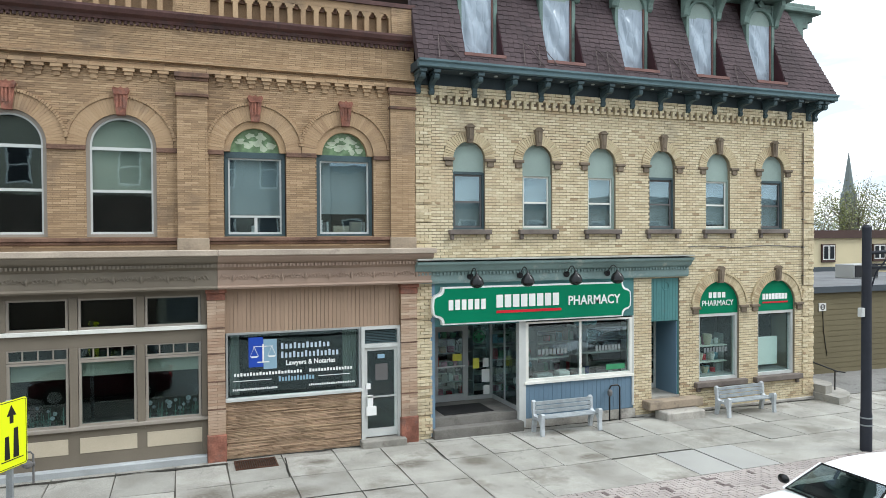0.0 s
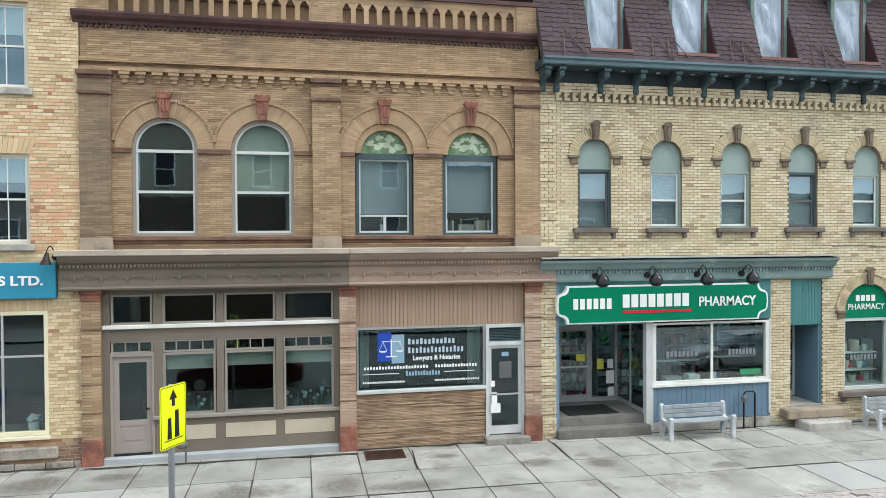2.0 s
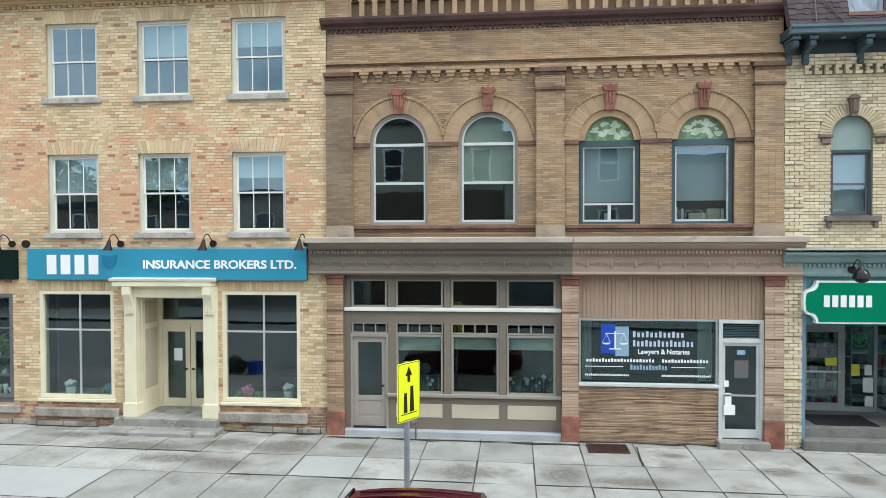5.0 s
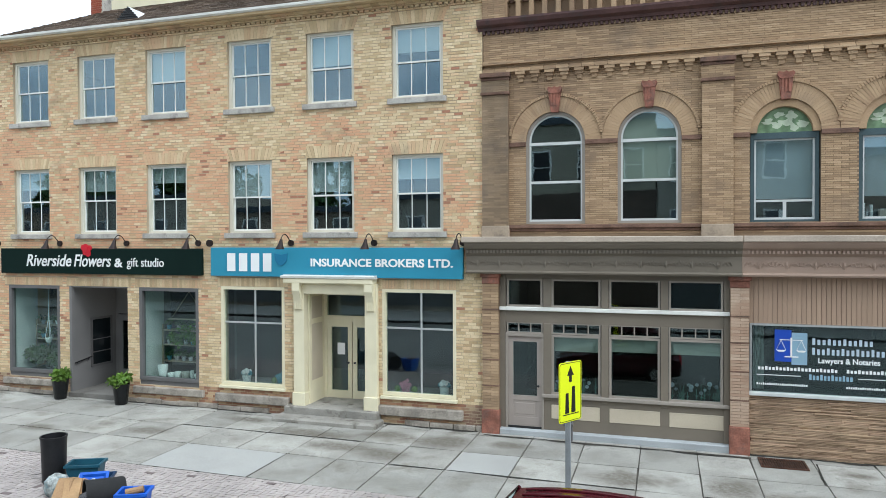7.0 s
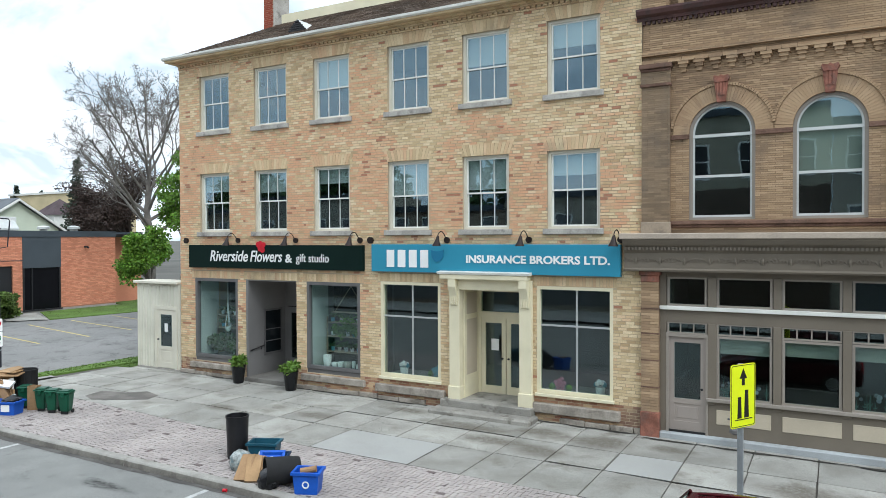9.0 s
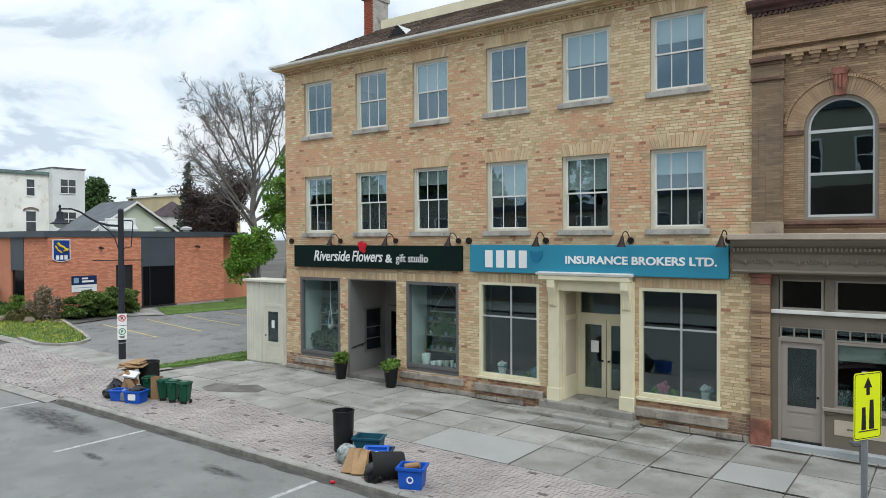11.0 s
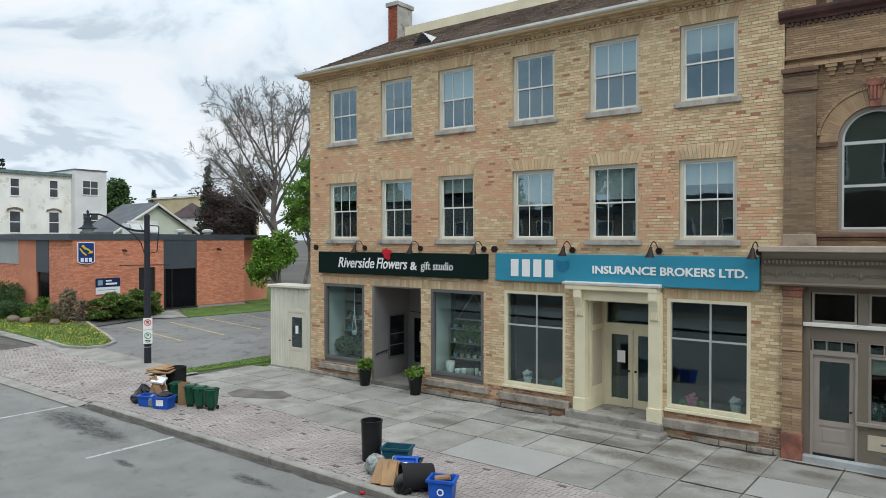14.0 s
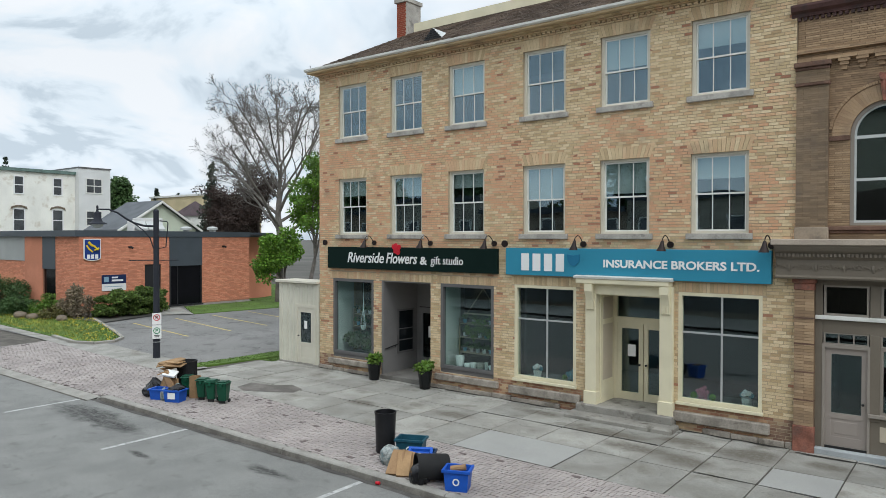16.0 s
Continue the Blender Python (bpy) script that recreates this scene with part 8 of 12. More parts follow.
part("paper", boxes((4.52, 4.84, FY + 0.03, FY + 0.042, 1.58, 2.0)), M["grey_paint"], t)
part("mail_box", boxes((4.26, 4.52, FY - 0.05, FY + 0.03, 0.72, 0.94), (4.30, 4.44, FY - 0.03, FY + 0.03, 0.94, 1.22)), M["sign_white"], t)
part("keypad", boxes((4.27, 4.38, FY - 0.02, FY + 0.03, 1.38, 1.52)), M["sign_white"], t)

# ---------------------------------------------------------------- wall lamps
for x in (-18.66, -16.16, -13.66):
    t, c = gooseneck("gooseneck_lamp", "dark bronze gooseneck lamp with a cone shade over the sign", x, 4.78, FY - 0.02, 0.3, 0.42, M["bronze"], "sign lamps", -0.06)
    cone_shade(t, c, M["bronze"], 0.125, 0.22)
for x in (-10.68, -8.22, -5.79):
    t, c = gooseneck("gooseneck_lamp", "dark bronze gooseneck lamp with a cone shade over the sign", x, 4.78, FY - 0.02, 0.3, 0.42, M["bronze"], "sign lamps", -0.06)
    cone_shade(t, c, M["bronze"], 0.125, 0.22)
for x in (-21.15, -13.28):
    bm = B()
    tube(bm, [(x, FY + 0.01, 4.78), (x, FY - 0.07, 4.78)], 0.1, 14)
    solid("junction_box", bm, M["bronze"], "round dark bronze electrical box on the brick wall", "electrical box")
for x in (7.05, 8.50, 9.94, 11.26):
    t, c = gooseneck("gooseneck_lamp", "glossy black gooseneck lamp with a dome shade over the pharmacy sign", x, 4.16, FY - 0.14, 0.25, 0.58, M["black_paint"], "pharmacy sign lamps", -0.06)
    bm = B()
    lathe(bm, [(0.03, 0.04), (0.045, -0.01), (0.12, -0.06), (0.17, -0.15), (0.185, -0.24), (0.165, -0.27), (0.11, -0.32), (0.03, -0.345)], c, 18)
    part("shade", bm, M["black_gloss"], t, smooth=True)

# ---------------------------------------------------------------- benches, pipes, pots
bench = thing("bench", (0, 0, 0), "silver-grey bench with cast metal ends and wooden slats", "bench", "benches by the pharmacy")
for x in (-0.88, 0.88):
    bm = B()
    w = 0.05
    prof = [(-0.30, 0.0), (-0.22, 0.0), (-0.20, 0.28), (-0.12, 0.38), (0.1, 0.38), (0.16, 0.2), (0.2, 0.0), (0.28, 0.0), (0.25, 0.3), (0.24, 0.42), (0.30, 0.80), (0.26, 0.86), (0.19, 0.82), (0.16, 0.5), (0.12, 0.46), (-0.1, 0.46), (-0.12, 0.56), (-0.26, 0.60), (-0.31, 0.56), (-0.28, 0.3)]
    extrude_poly(bm, prof, "x", x - w, x + w)
    part("end_frame", bm, M["silver_paint"], bench)
for i in range(4):
    part("seat_slat", boxes((-0.86, 0.86, -0.22 + i * 0.1, -0.14 + i * 0.1, 0.43, 0.465), bev=0.006), M["silver_wood"], bench)
for z in (0.50, 0.615, 0.73):
    part("back_slat", boxes((-0.86, 0.86, 0.145 + 0.1 * (z - 0.5), 0.185 + 0.1 * (z - 0.5), z, z + 0.095), bev=0.006), M["silver_wood"], bench)
bench.location = (9.68, 16.80, gz(9.7))
copy_thing(bench, pose(15.70, 16.66, gz(15.4) - 0.02, 0, 0, 2))

t = thing("gas_pipe", (11.5, FY - 0.15, gz(11.5)), "black iron gas pipe with a regulator against blue boarding", "pipe")
bm = B()
tube(bm, [(11.36, FY - 0.12, -0.15), (11.36, FY - 0.12, 0.86), (11.42, FY - 0.12, 0.94), (11.64, FY - 0.12, 0.94), (11.70, FY - 0.12, 0.88), (11.70, FY - 0.12, -0.15)], 0.024, 8)
part("pipe", bm, M["black_paint"], t)
bm = B()
lathe(bm, [(0.03, -0.1), (0.07, -0.05), (0.07, 0.05), (0.03, 0.1)], (11.36, FY - 0.14, 0.74), 12)
part("regulator", bm, M["grey_paint"], t)
t = thing("gas_pipe", (-3.15, FY - 0.15, gz(-3)), "grey iron gas pipe with a regulator by the taupe shop front", "pipe")
bm = B()
tube(bm, [(-3.05, FY - 0.2, -0.05), (-3.05, FY - 0.2, 0.62), (-3.10, FY - 0.2, 0.68), (-3.28, FY - 0.2, 0.68)], 0.022, 8)
tube(bm, [(-3.28, FY - 0.2, 0.68), (-3.3, FY - 0.12, 0.66), (-3.3, FY + 0.0, 0.64)], 0.022, 8)
part("pipe", bm, M["grey_paint"], t)
bm = B()
tube(bm, [(-3.26, FY - 0.2, 0.42), (-3.02, FY - 0.2, 0.42)], 0.05, 10)
lathe(bm, [(0.04, -0.08), (0.1, -0.03), (0.1, 0.03), (0.04, 0.08)], (-3.15, FY - 0.22, 0.42), 12)
part("regulator", bm, M["grey_paint"], t)

grate = thing("cellar_grate", (1.5, 16.85, 0), "rusty iron grate set in the pavement", "grate")
part("rim", boxes((1.04, 1.98, 16.52, 16.56, -0.03, 0.012), (1.04, 1.98, 17.14, 17.18, -0.03, 0.012), (1.04, 1.08, 16.56, 17.14, -0.03, 0.012), (1.94, 1.98, 16.56, 17.14, -0.03, 0.012)), M["rust"], grate)
for i in range(17):
    part("bar", boxes((1.09 + i * 0.05, 1.112 + i * 0.05, 16.56, 17.14, -0.03, 0.008)), M["rust"], grate)
# flat black plate under the bars stands for the darkness of the pit
part("pit", boxes((1.06, 1.96, 16.54, 17.16, -0.032, -0.012)), M["black_paint"], grate)

solid("door_mat", boxes((6.5, 7.95, FY + 0.35, FY + 1.35, 0.421, 0.435), bev=0.004), M["black_rubber"], "black rubber mat on the pharmacy entrance floor", "mat")


def leaf_cloud(n, centres, size, rng, droop=0.0):
    """Leaves as small bent blades about many centres. centres: (x, y, z, radius, height)."""
    v, f = [], []
    for i in range(n):
        c = centres[rng.randrange(len(centres))]
        u = Vector((rng.gauss(0, 1), rng.gauss(0, 1), rng.gauss(0, 1))).normalized() * (rng.random() ** 0.45)
        p = Vector((c[0] + u.x * c[3], c[1] + u.y * c[3], c[2] + u.z * c[4]))
        d = Vector((u.x + rng.gauss(0, 0.5), u.y + rng.gauss(0, 0.5), u.z * 0.6 + rng.gauss(0, 0.5) - droop)).normalized()
        s = d.orthogonal().normalized()
        s = (s * math.cos(i) + d.cross(s) * math.sin(i)) * size * rng.uniform(0.25, 0.5)
        L = d * size * rng.uniform(0.7, 1.4)
        k = len(v)
        v += [tuple(p), tuple(p + L * 0.5 + s), tuple(p + L), tuple(p + L * 0.5 - s)]
        f.append((k, k + 1, k + 2, k + 3))
    return v, f


def leaves(name, n, centres, size, mat, parent, rng, droop=0.0):
    v, f = leaf_cloud(n, centres, size, rng, droop)
    me = bpy.data.meshes.new(name)
    me.from_pydata(v, [], f)
    me.materials.append(mat)
    return tagged(part(name, me, mat, parent), kind="stuff")


for x, y in ((-18.3, 16.98), (-16.04, 16.95)):
    t = thing("planter", (x, y, gz(x)), "tall black planter with a bright green leafy plant", "planter", "planters at the shop door")
    bm = B()
    lathe(bm, [(0.155, 0.0), (0.17, 0.02), (0.235, 0.56), (0.25, 0.60), (0.225, 0.60), (0.21, 0.54), (0.02, 0.52)], (x, y, gz(x)), 20)
    part("pot", bm, M["black_gloss"], t, smooth=True)
    rp = random.Random(int(-x * 10))
    leaves("foliage", 420, [(x + rp.uniform(-0.16, 0.16), y + rp.uniform(-0.16, 0.16), gz(x) + 0.66 + rp.uniform(0, 0.12), 0.12, 0.10) for _ in range(10)], 0.13, M["leaf_bright"], t, rp, 0.3)

# things in the shop windows
def display_pot(x, y, z, r, h, mat, label, name="vase"):
    bm = B()
    lathe(bm, [(r * 0.55, 0), (r * 0.75, h * 0.3), (r, h * 0.85), (r * 0.95, h), (r * 0.8, h), (r * 0.7, h * 0.5)], (x, y, z), 14)
    return solid(name, bm, mat, label, "vase" if name == "vase" else "pot", group="shop window pots", smooth=True)


for x0, x1 in ((-15.7, -13.75), (-20.7, -18.78)):
    part("display_shelf", boxes((x0, x1, FY + 0.2, FY + 1.3, 0.62, 0.72)), M["room_pale"], left)
for x, r, h in ((-15.25, 0.15, 0.42), (-14.95, 0.12, 0.2), (-14.72, 0.11, 0.24), (-14.45, 0.13, 0.26), (-14.22, 0.06, 0.30), (-14.02, 0.11, 0.22)):
    display_pot(x, FY + 0.38, 0.72, r, h, M["sign_white"] if x < -14.5 or x > -14.3 else M["stone"], "white glazed pot on the flower shop's window shelf")
rp = random.Random(5)
t = thing("shop_window_plants", (-19.7, FY + 0.5, 0.72), "green potted plants crowding the flower shop window", "plants", kind="stuff")
leaves("foliage", 1500, [(-20.5 + 0.17 * k, FY + 0.5 + rp.uniform(-0.15, 0.2), 1.0 + rp.uniform(0, 0.3), 0.16, 0.16) for k in range(10)], 0.12, M["leaf_deep"], t, rp)
t = thing("hanging_plants", (-14.7, FY + 0.9, 2.2), "trailing green plants on a hanging rail in the shop window", "plants", kind="stuff")
leaves("foliage", 500, [(-15.3 + 0.14 * k, FY + 0.9, 2.15 - rp.uniform(0, 0.35), 0.14, 0.2) for k in range(10)], 0.1, M["leaf_bright"], t, rp, 0.6)
part("rail", boxes((-15.45, -13.95, FY + 0.86, FY + 0.94, 2.44, 2.48)), M["stone_buff"], t)
for x in (-15.35, -14.05):
    bm = B()
    tube(bm, [(x, FY + 0.9, 2.46), (-14.7, FY + 0.9, 3.3)], 0.008, 5)
    part("cord", bm, M["stone_buff"], t)
# hanging macrame pot, white bars, shelves and pots deeper in the flower shop
t = thing("hanging_pot", (-19.75, FY + 0.55, 1.6), "white pot in a corded macrame hanger", "hanging pot")
bm = B()
for a in (0.0, 2.1, 4.2):
    tube(bm, [(-19.75, FY + 0.55, 2.75), (-19.75 + 0.02 * math.cos(a), FY + 0.55 + 0.02 * math.sin(a), 2.3), (-19.75 + 0.1 * math.cos(a), FY + 0.55 + 0.1 * math.sin(a), 1.78), (-19.75, FY + 0.55, 1.58)], 0.012, 5)
tube(bm, [(-19.75, FY + 0.55, 3.3), (-19.75, FY + 0.55, 2.7)], 0.01, 5)
part("cord", bm, M["sign_white"], t)
bm = B()
lathe(bm, [(0.05, 0), (0.09, 0.05), (0.1, 0.16), (0.085, 0.16), (0.07, 0.06)], (-19.75, FY + 0.55, 1.6), 14)
part("pot", bm, M["sign_white"], t, smooth=True)
rh = random.Random(17)
for x0, x1 in ((-20.6, -18.9), (-15.65, -13.8)):
    t = thing("plant_shelf", ((x0 + x1) / 2, FY + 1.6, 0.72), "pale wooden shelves of potted plants in the flower shop", "shelves", "flower shop shelves")
    for z in (1.15, 1.65, 2.1):
        part("shelf", boxes((x0, x1, FY + 0.85, FY + 1.2, z, z + 0.03)), M["stone_buff"], t)
    for x in (x0, x1 - 0.04):
        part("upright", boxes((x, x + 0.04, FY + 0.85, FY + 0.89, 0.3, 2.3)), M["stone_buff"], t)
    for z in (1.18, 1.68, 2.13):
        x = x0 + 0.15
        while x < x1 - 0.15:
            p = thing("potted_plant", (x, FY + 1.0, z), "small green plant in a pale pot on a shop shelf", "potted plant", "shop shelf plants")
            bm = B()
            lathe(bm, [(0.05, 0), (0.075, 0.13), (0.06, 0.13)], (x, FY + 1.0, z), 10)
            part("pot", bm, M[rh.choice(("sign_white", "stone", "frost", "paper_blue"))], p)
            leaves("foliage", 40, [(x, FY + 1.0, z + 0.2, 0.1, 0.08)], 0.09, M["leaf_deep"], p, rh)
            x += rh.uniform(0.24, 0.4)
for x0, x1 in ((-12.9, -10.95), (-7.97, -6.03)):
    part("window_shelf", boxes((x0, x1, FY + 0.16, FY + 1.2, 0.66, 0.78)), M["entrance_grey"], left)
for x in (-12.35, -6.42):
    t = thing("flower_pot", (x, FY + 0.35, 0.78), "ribbed white pot with white and blue paper flowers", "pot", "window pots")
    bm = B()
    lathe(bm, [(0.10, 0), (0.13, 0.22), (0.11, 0.22)], (x, FY + 0.35, 0.78), 16)
    part("pot", bm, M["sign_white"], t)
    for k in range(6):
        bm = B()
        a = k * 1.05
        bmesh.ops.create_icosphere(bm, subdivisions=1, radius=0.075, matrix=Matrix.Translation((x + 0.11 * math.cos(a), FY + 0.35 + 0.08 * math.sin(a), 1.06 + 0.03 * (k % 3))))
        part("flower", bm, M["sign_white"] if k % 3 else M["paper_blue"], t)
for x, mat, lab in ((-7.48, "paper_pink", "pink paper rose with green leaves on the window shelf"), (-11.2, "paper_blue", "blue paper flower with green leaves on the window shelf")):
    t = thing("paper_flower", (x, FY + 0.3, 0.78), lab, "paper flower")
    for k in range(12):
        a, rr = k * 2.4, 0.03 * k ** 0.7
        bm = B()
        bmesh.ops.create_icosphere(bm, subdivisions=1, radius=0.06, matrix=Matrix.Translation((x + rr * math.cos(a), FY + 0.3 - 0.004 * (12 - k), 0.98 + rr * math.sin(a))) @ Matrix.Diagonal((1, 0.5, 1, 1)))
        part("petal", bm, M[mat], t)
    for s in (-1, 1):
        bm = B()
        bmesh.ops.create_icosphere(bm, subdivisions=1, radius=0.1, matrix=Matrix.Translation((x + s * 0.24, FY + 0.32, 0.9)) @ Matrix.Diagonal((1, 0.3, 1, 1)))
        part("leaf", bm, M["leaf_bright"], t)
# pharmacy window goods and papers on the door
rp = random.Random(8)
for k in range(16):
    x = 8.95 + k * 0.2 + rp.uniform(-0.05, 0.05)
    w, h = rp.uniform(0.06, 0.16), rp.uniform(0.12, 0.38)
    y = FY + 0.5 + rp.uniform(0, 0.5)
    solid("carton", boxes((x - w / 2, x + w / 2, y, y + 0.12, 1.0, 1.0 + h)), M[("sign_white", "grey_paint", "sign_blue", "panel_cream", "black_paint")[k % 5]], "small carton on the pharmacy display shelf", "carton", "window cartons")
for x0, x1, z in ((8.8, 10.4, 1.72), (10.6, 12.15, 1.78)):
    solid("display_rail", boxes((x0, x1, FY + 0.5, FY + 0.53, z, z + 0.05)), M["aluminium"], "thin metal display rail in the pharmacy window", "rail")
for i in range(5):
    solid("shelf_unit", boxes((6.2 + i * 2.2, 8.0 + i * 2.2, FY + 3.4, FY + 3.9, 0.3, 0.42), *[(6.2 + i * 2.2, 8.0 + i * 2.2, FY + 3.4, FY + 3.9, 0.8 + 0.42 * j, 0.85 + 0.42 * j) for j in range(4)], (6.2 + i * 2.2, 6.26 + i * 2.2, FY + 3.4, FY + 3.9, 0.3, 2.2), (7.94 + i * 2.2, 8.0 + i * 2.2, FY + 3.4, FY + 3.9, 0.3, 2.2)), M["white_paint"], "white open shelf unit inside the pharmacy", "shelf", "pharmacy shelves")
yy = 19.19
for x0, x1, z0, z1, m, lab in ((7.30, 7.58, 1.60, 1.80, "note_yellow", "yellow paper notice"), (7.94, 8.14, 1.34, 1.64, "note_yellow", "yellow paper notice"), (8.26, 8.44, 1.36, 1.62, "sign_white", "white paper notice"), (8.22, 8.47, 0.92, 1.30, "sign_white", "white paper notice"), (8.27, 8.47, 0.56, 0.82, "sign_white", "white paper notice")):
    solid("paper_notice", boxes((x0, x1, yy - 0.01, yy, z0, z1)), M[m], lab + " on the pharmacy entrance glass", "notice")
bm = B()
ring_band(bm, 8.13, 2.27, 0.16, 0.19, 0, 2 * math.pi, 24, yy - 0.012, yy)
box(bm, 8.09, 8.17, yy - 0.011, yy, 2.15, 2.39), box(bm, 8.01, 8.25, yy - 0.0105, yy, 2.23, 2.31)
solid("cross_sticker", bm, M["sticker_green"], "round pale green cross sticker on the entrance glass", "sticker")
solid("window_sticker", boxes((11.35, 11.98, FY + 0.03, FY + 0.044, 1.37, 1.52)), M["sticker_green"], "small green sticker inside the pharmacy window", "sticker")
for x0, x1 in ((9.15, 10.1), (11.0, 11.85)):
    t = thing("glass_lettering", (x0, FY + 0.04, 1.95), "frosted grey logo letters on the pharmacy glass", "lettering")
    bars("logo", x0, x1, 1.93, 2.08, 8, FY + 0.045, M["glass_logo"], t, 0.2)
for c in (A1[0],):
    t = thing("glass_lettering", (c, FY + 0.13, 1.6), "frosted grey logo letters on the arched window glass", "lettering")
    bars("logo", c - 0.45, c + 0.45, 1.62, 1.76, 8, FY + 0.15, M["glass_logo"], t, 0.2)
solid("window_poster", boxes((17.12, 18.05, FY + 0.35, FY + 0.36, 1.05, 1.95)), M["sign_white"], "white poster with faint dots in the arched window", "poster")
for z in (1.25, 1.75):
    solid("glass_shelf", boxes((14.7, 16.05, FY + 0.4, FY + 0.7, z, z + 0.03)), M["white_paint"], "white display shelf in the arched window", "shelf")
for k, (x, z, r, h) in enumerate(((14.95, 1.78, 0.09, 0.28), (15.4, 1.78, 0.15, 0.34), (15.75, 1.78, 0.07, 0.2), (15.1, 1.28, 0.12, 0.25), (15.6, 1.28, 0.08, 0.22), (15.3, 0.9, 0.13, 0.2))):
    display_pot(x, FY + 0.55, z, r, h, M["panel_cream"] if k % 2 else M["sign_white"], "pale jar on a display shelf in the arched window", "jar")
# black sheets added behind both arched windows to keep the inside dark
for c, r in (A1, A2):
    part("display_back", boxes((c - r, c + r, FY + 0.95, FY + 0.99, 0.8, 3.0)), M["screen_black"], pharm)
part("display_floor", boxes((14.62, 16.14, FY + 0.2, FY + 1.2, 0.8, 0.9), (16.92, 18.4, FY + 0.2, FY + 1.2, 0.8, 0.9)), M["room_wall"], pharm)
# decal flowers at the foot of the taupe shop windows
rp = random.Random(12)
for a, b in ((-3.5, -2.5), (-0.78, 0.28)):
    t = thing("flower_decals", (a, SY + 0.06, 1.1), "green and white flower decals along the foot of the shop window", "decal", kind="stuff")
    bm = B()
    for k in range(26):
        x = rp.uniform(a, b)
        h = rp.uniform(0.12, 0.42)
        box(bm, x - 0.006, x + 0.006, SY + 0.058, SY + 0.062, 1.1, 1.1 + h)
        for s in (-1, 1):
            extrude_poly(bm, [(x, 1.1 + h * 0.4), (x + s * 0.05, 1.1 + h * 0.55), (x + s * 0.02, 1.1 + h * 0.35)], "y", SY + 0.058, SY + 0.062)
    part("stems", bm, M["leaf_teal"], t)
    bm = B()
    for k in range(11):
        x, z = rp.uniform(a, b), 1.25 + rp.uniform(0, 0.28)
        tube(bm, [(x, SY + 0.054, z), (x, SY + 0.058, z)], rp.uniform(0.03, 0.06), 9)
    part("blooms", bm, M["decal_pale"], t)
# books, papers and bottles on the upstairs sills
for x0, x1, z0, h, m in ((3.2, 3.27, 5.3, 0.34, "sign_white"), (3.29, 3.35, 5.3, 0.28, "grey_paint"), (3.37, 3.42, 5.3, 0.3, "blind"), (3.55, 3.95, 5.3, 0.20, "panel_cream"), (3.98, 4.26, 5.3, 0.3, "panel_cream"), (4.3, 4.36, 5.3, 0.3, "blind"), (1.55, 1.62, 5.3, 0.2, "sign_white")):
    solid("desk_item", boxes((x0, x1, MY + 0.3, MY + 0.42, z0, z0 + h)), M[m], "paper or folder standing behind the upstairs window", "stationery", "window stationery")
solid("office_sill", boxes((MX0 + 0.3, MX1 - 0.3, MY + 0.28, MY + 0.7, 5.2, 5.3)), M["room_wall"], "plain window ledge inside the upstairs office", "ledge")

# shelves and goods inside the pharmacy
rs = random.Random(52)
GOODS = ("panel_light", "paper_blue", "paper_pink", "blind_green", "sticker_green", "cardboard", "sign_red", "frost")


def shelf_unit(x0, x1, y, z0, z1, n, label):
    t = thing("shelf_unit", ((x0 + x1) / 2, y, z0), label, "shelves", "pharmacy shelves")
    for x in (x0, x1 - 0.03):
        part("side_panel", boxes((x, x + 0.03, y - 0.2, y + 0.2, z0, z1)), M["panel_light"], t)
    for k in range(n):
        z = z0 + (z1 - z0) * (k + 0.15) / n
        part("shelf", boxes((x0 + 0.03, x1 - 0.03, y - 0.2, y + 0.2, z, z + 0.03)), M["panel_light"], t)
        x = x0 + 0.08
        while x < x1 - 0.25:
            w, h = rs.uniform(0.1, 0.2), (z1 - z0) / n * rs.uniform(0.3, 0.7)
            solid("product_box", boxes((x, x + w, y - 0.17, y - 0.02, z + 0.031, z + 0.031 + h), bev=0.006), M[rs.choice(GOODS)], "small packet standing on a pharmacy shelf", "packet", "goods on the pharmacy shelves")
            x += w + rs.uniform(0.02, 0.16)


shelf_unit(6.5, 8.3, FY + 2.75, 0.31, 2.5, 5, "white shelves of goods seen through the pharmacy door")
shelf_unit(8.9, 10.4, FY + 2.8, 0.31, 2.3, 4, "white shelves of goods behind the pharmacy window")
shelf_unit(10.6, 12.1, FY + 3.0, 0.31, 2.2, 4, "white shelves of goods behind the pharmacy window")
shelf_unit(14.75, 16.05, FY + 0.75, 0.31, 2.1, 4, "white shelves of goods behind an arched window")
for x, w, h, c in ((9.3, 0.5, 0.12, "frost"), (10.0, 0.35, 0.16, "sign_white"), (11.2, 0.4, 0.14, "screen_black"), (8.95, 0.22, 0.32, "black_gloss")):
    solid("display_box", boxes((x, x + w, FY + 0.35, FY + 0.65, 1.001, 1.001 + h + 0.2), bev=0.02), M[c], "box set out behind the pharmacy window", "box", "goods in the pharmacy window")
for x in (10.72, 10.98, 11.2):
    bm = B()
    bmesh.ops.create_icosphere(bm, subdivisions=2, radius=0.14, matrix=Matrix.Translation((x, FY + 0.5, 2.75)))
    solid("paper_ball", bm, M["paper_blue"], "blue paper ball hanging in the pharmacy window", "decoration", "paper balls")

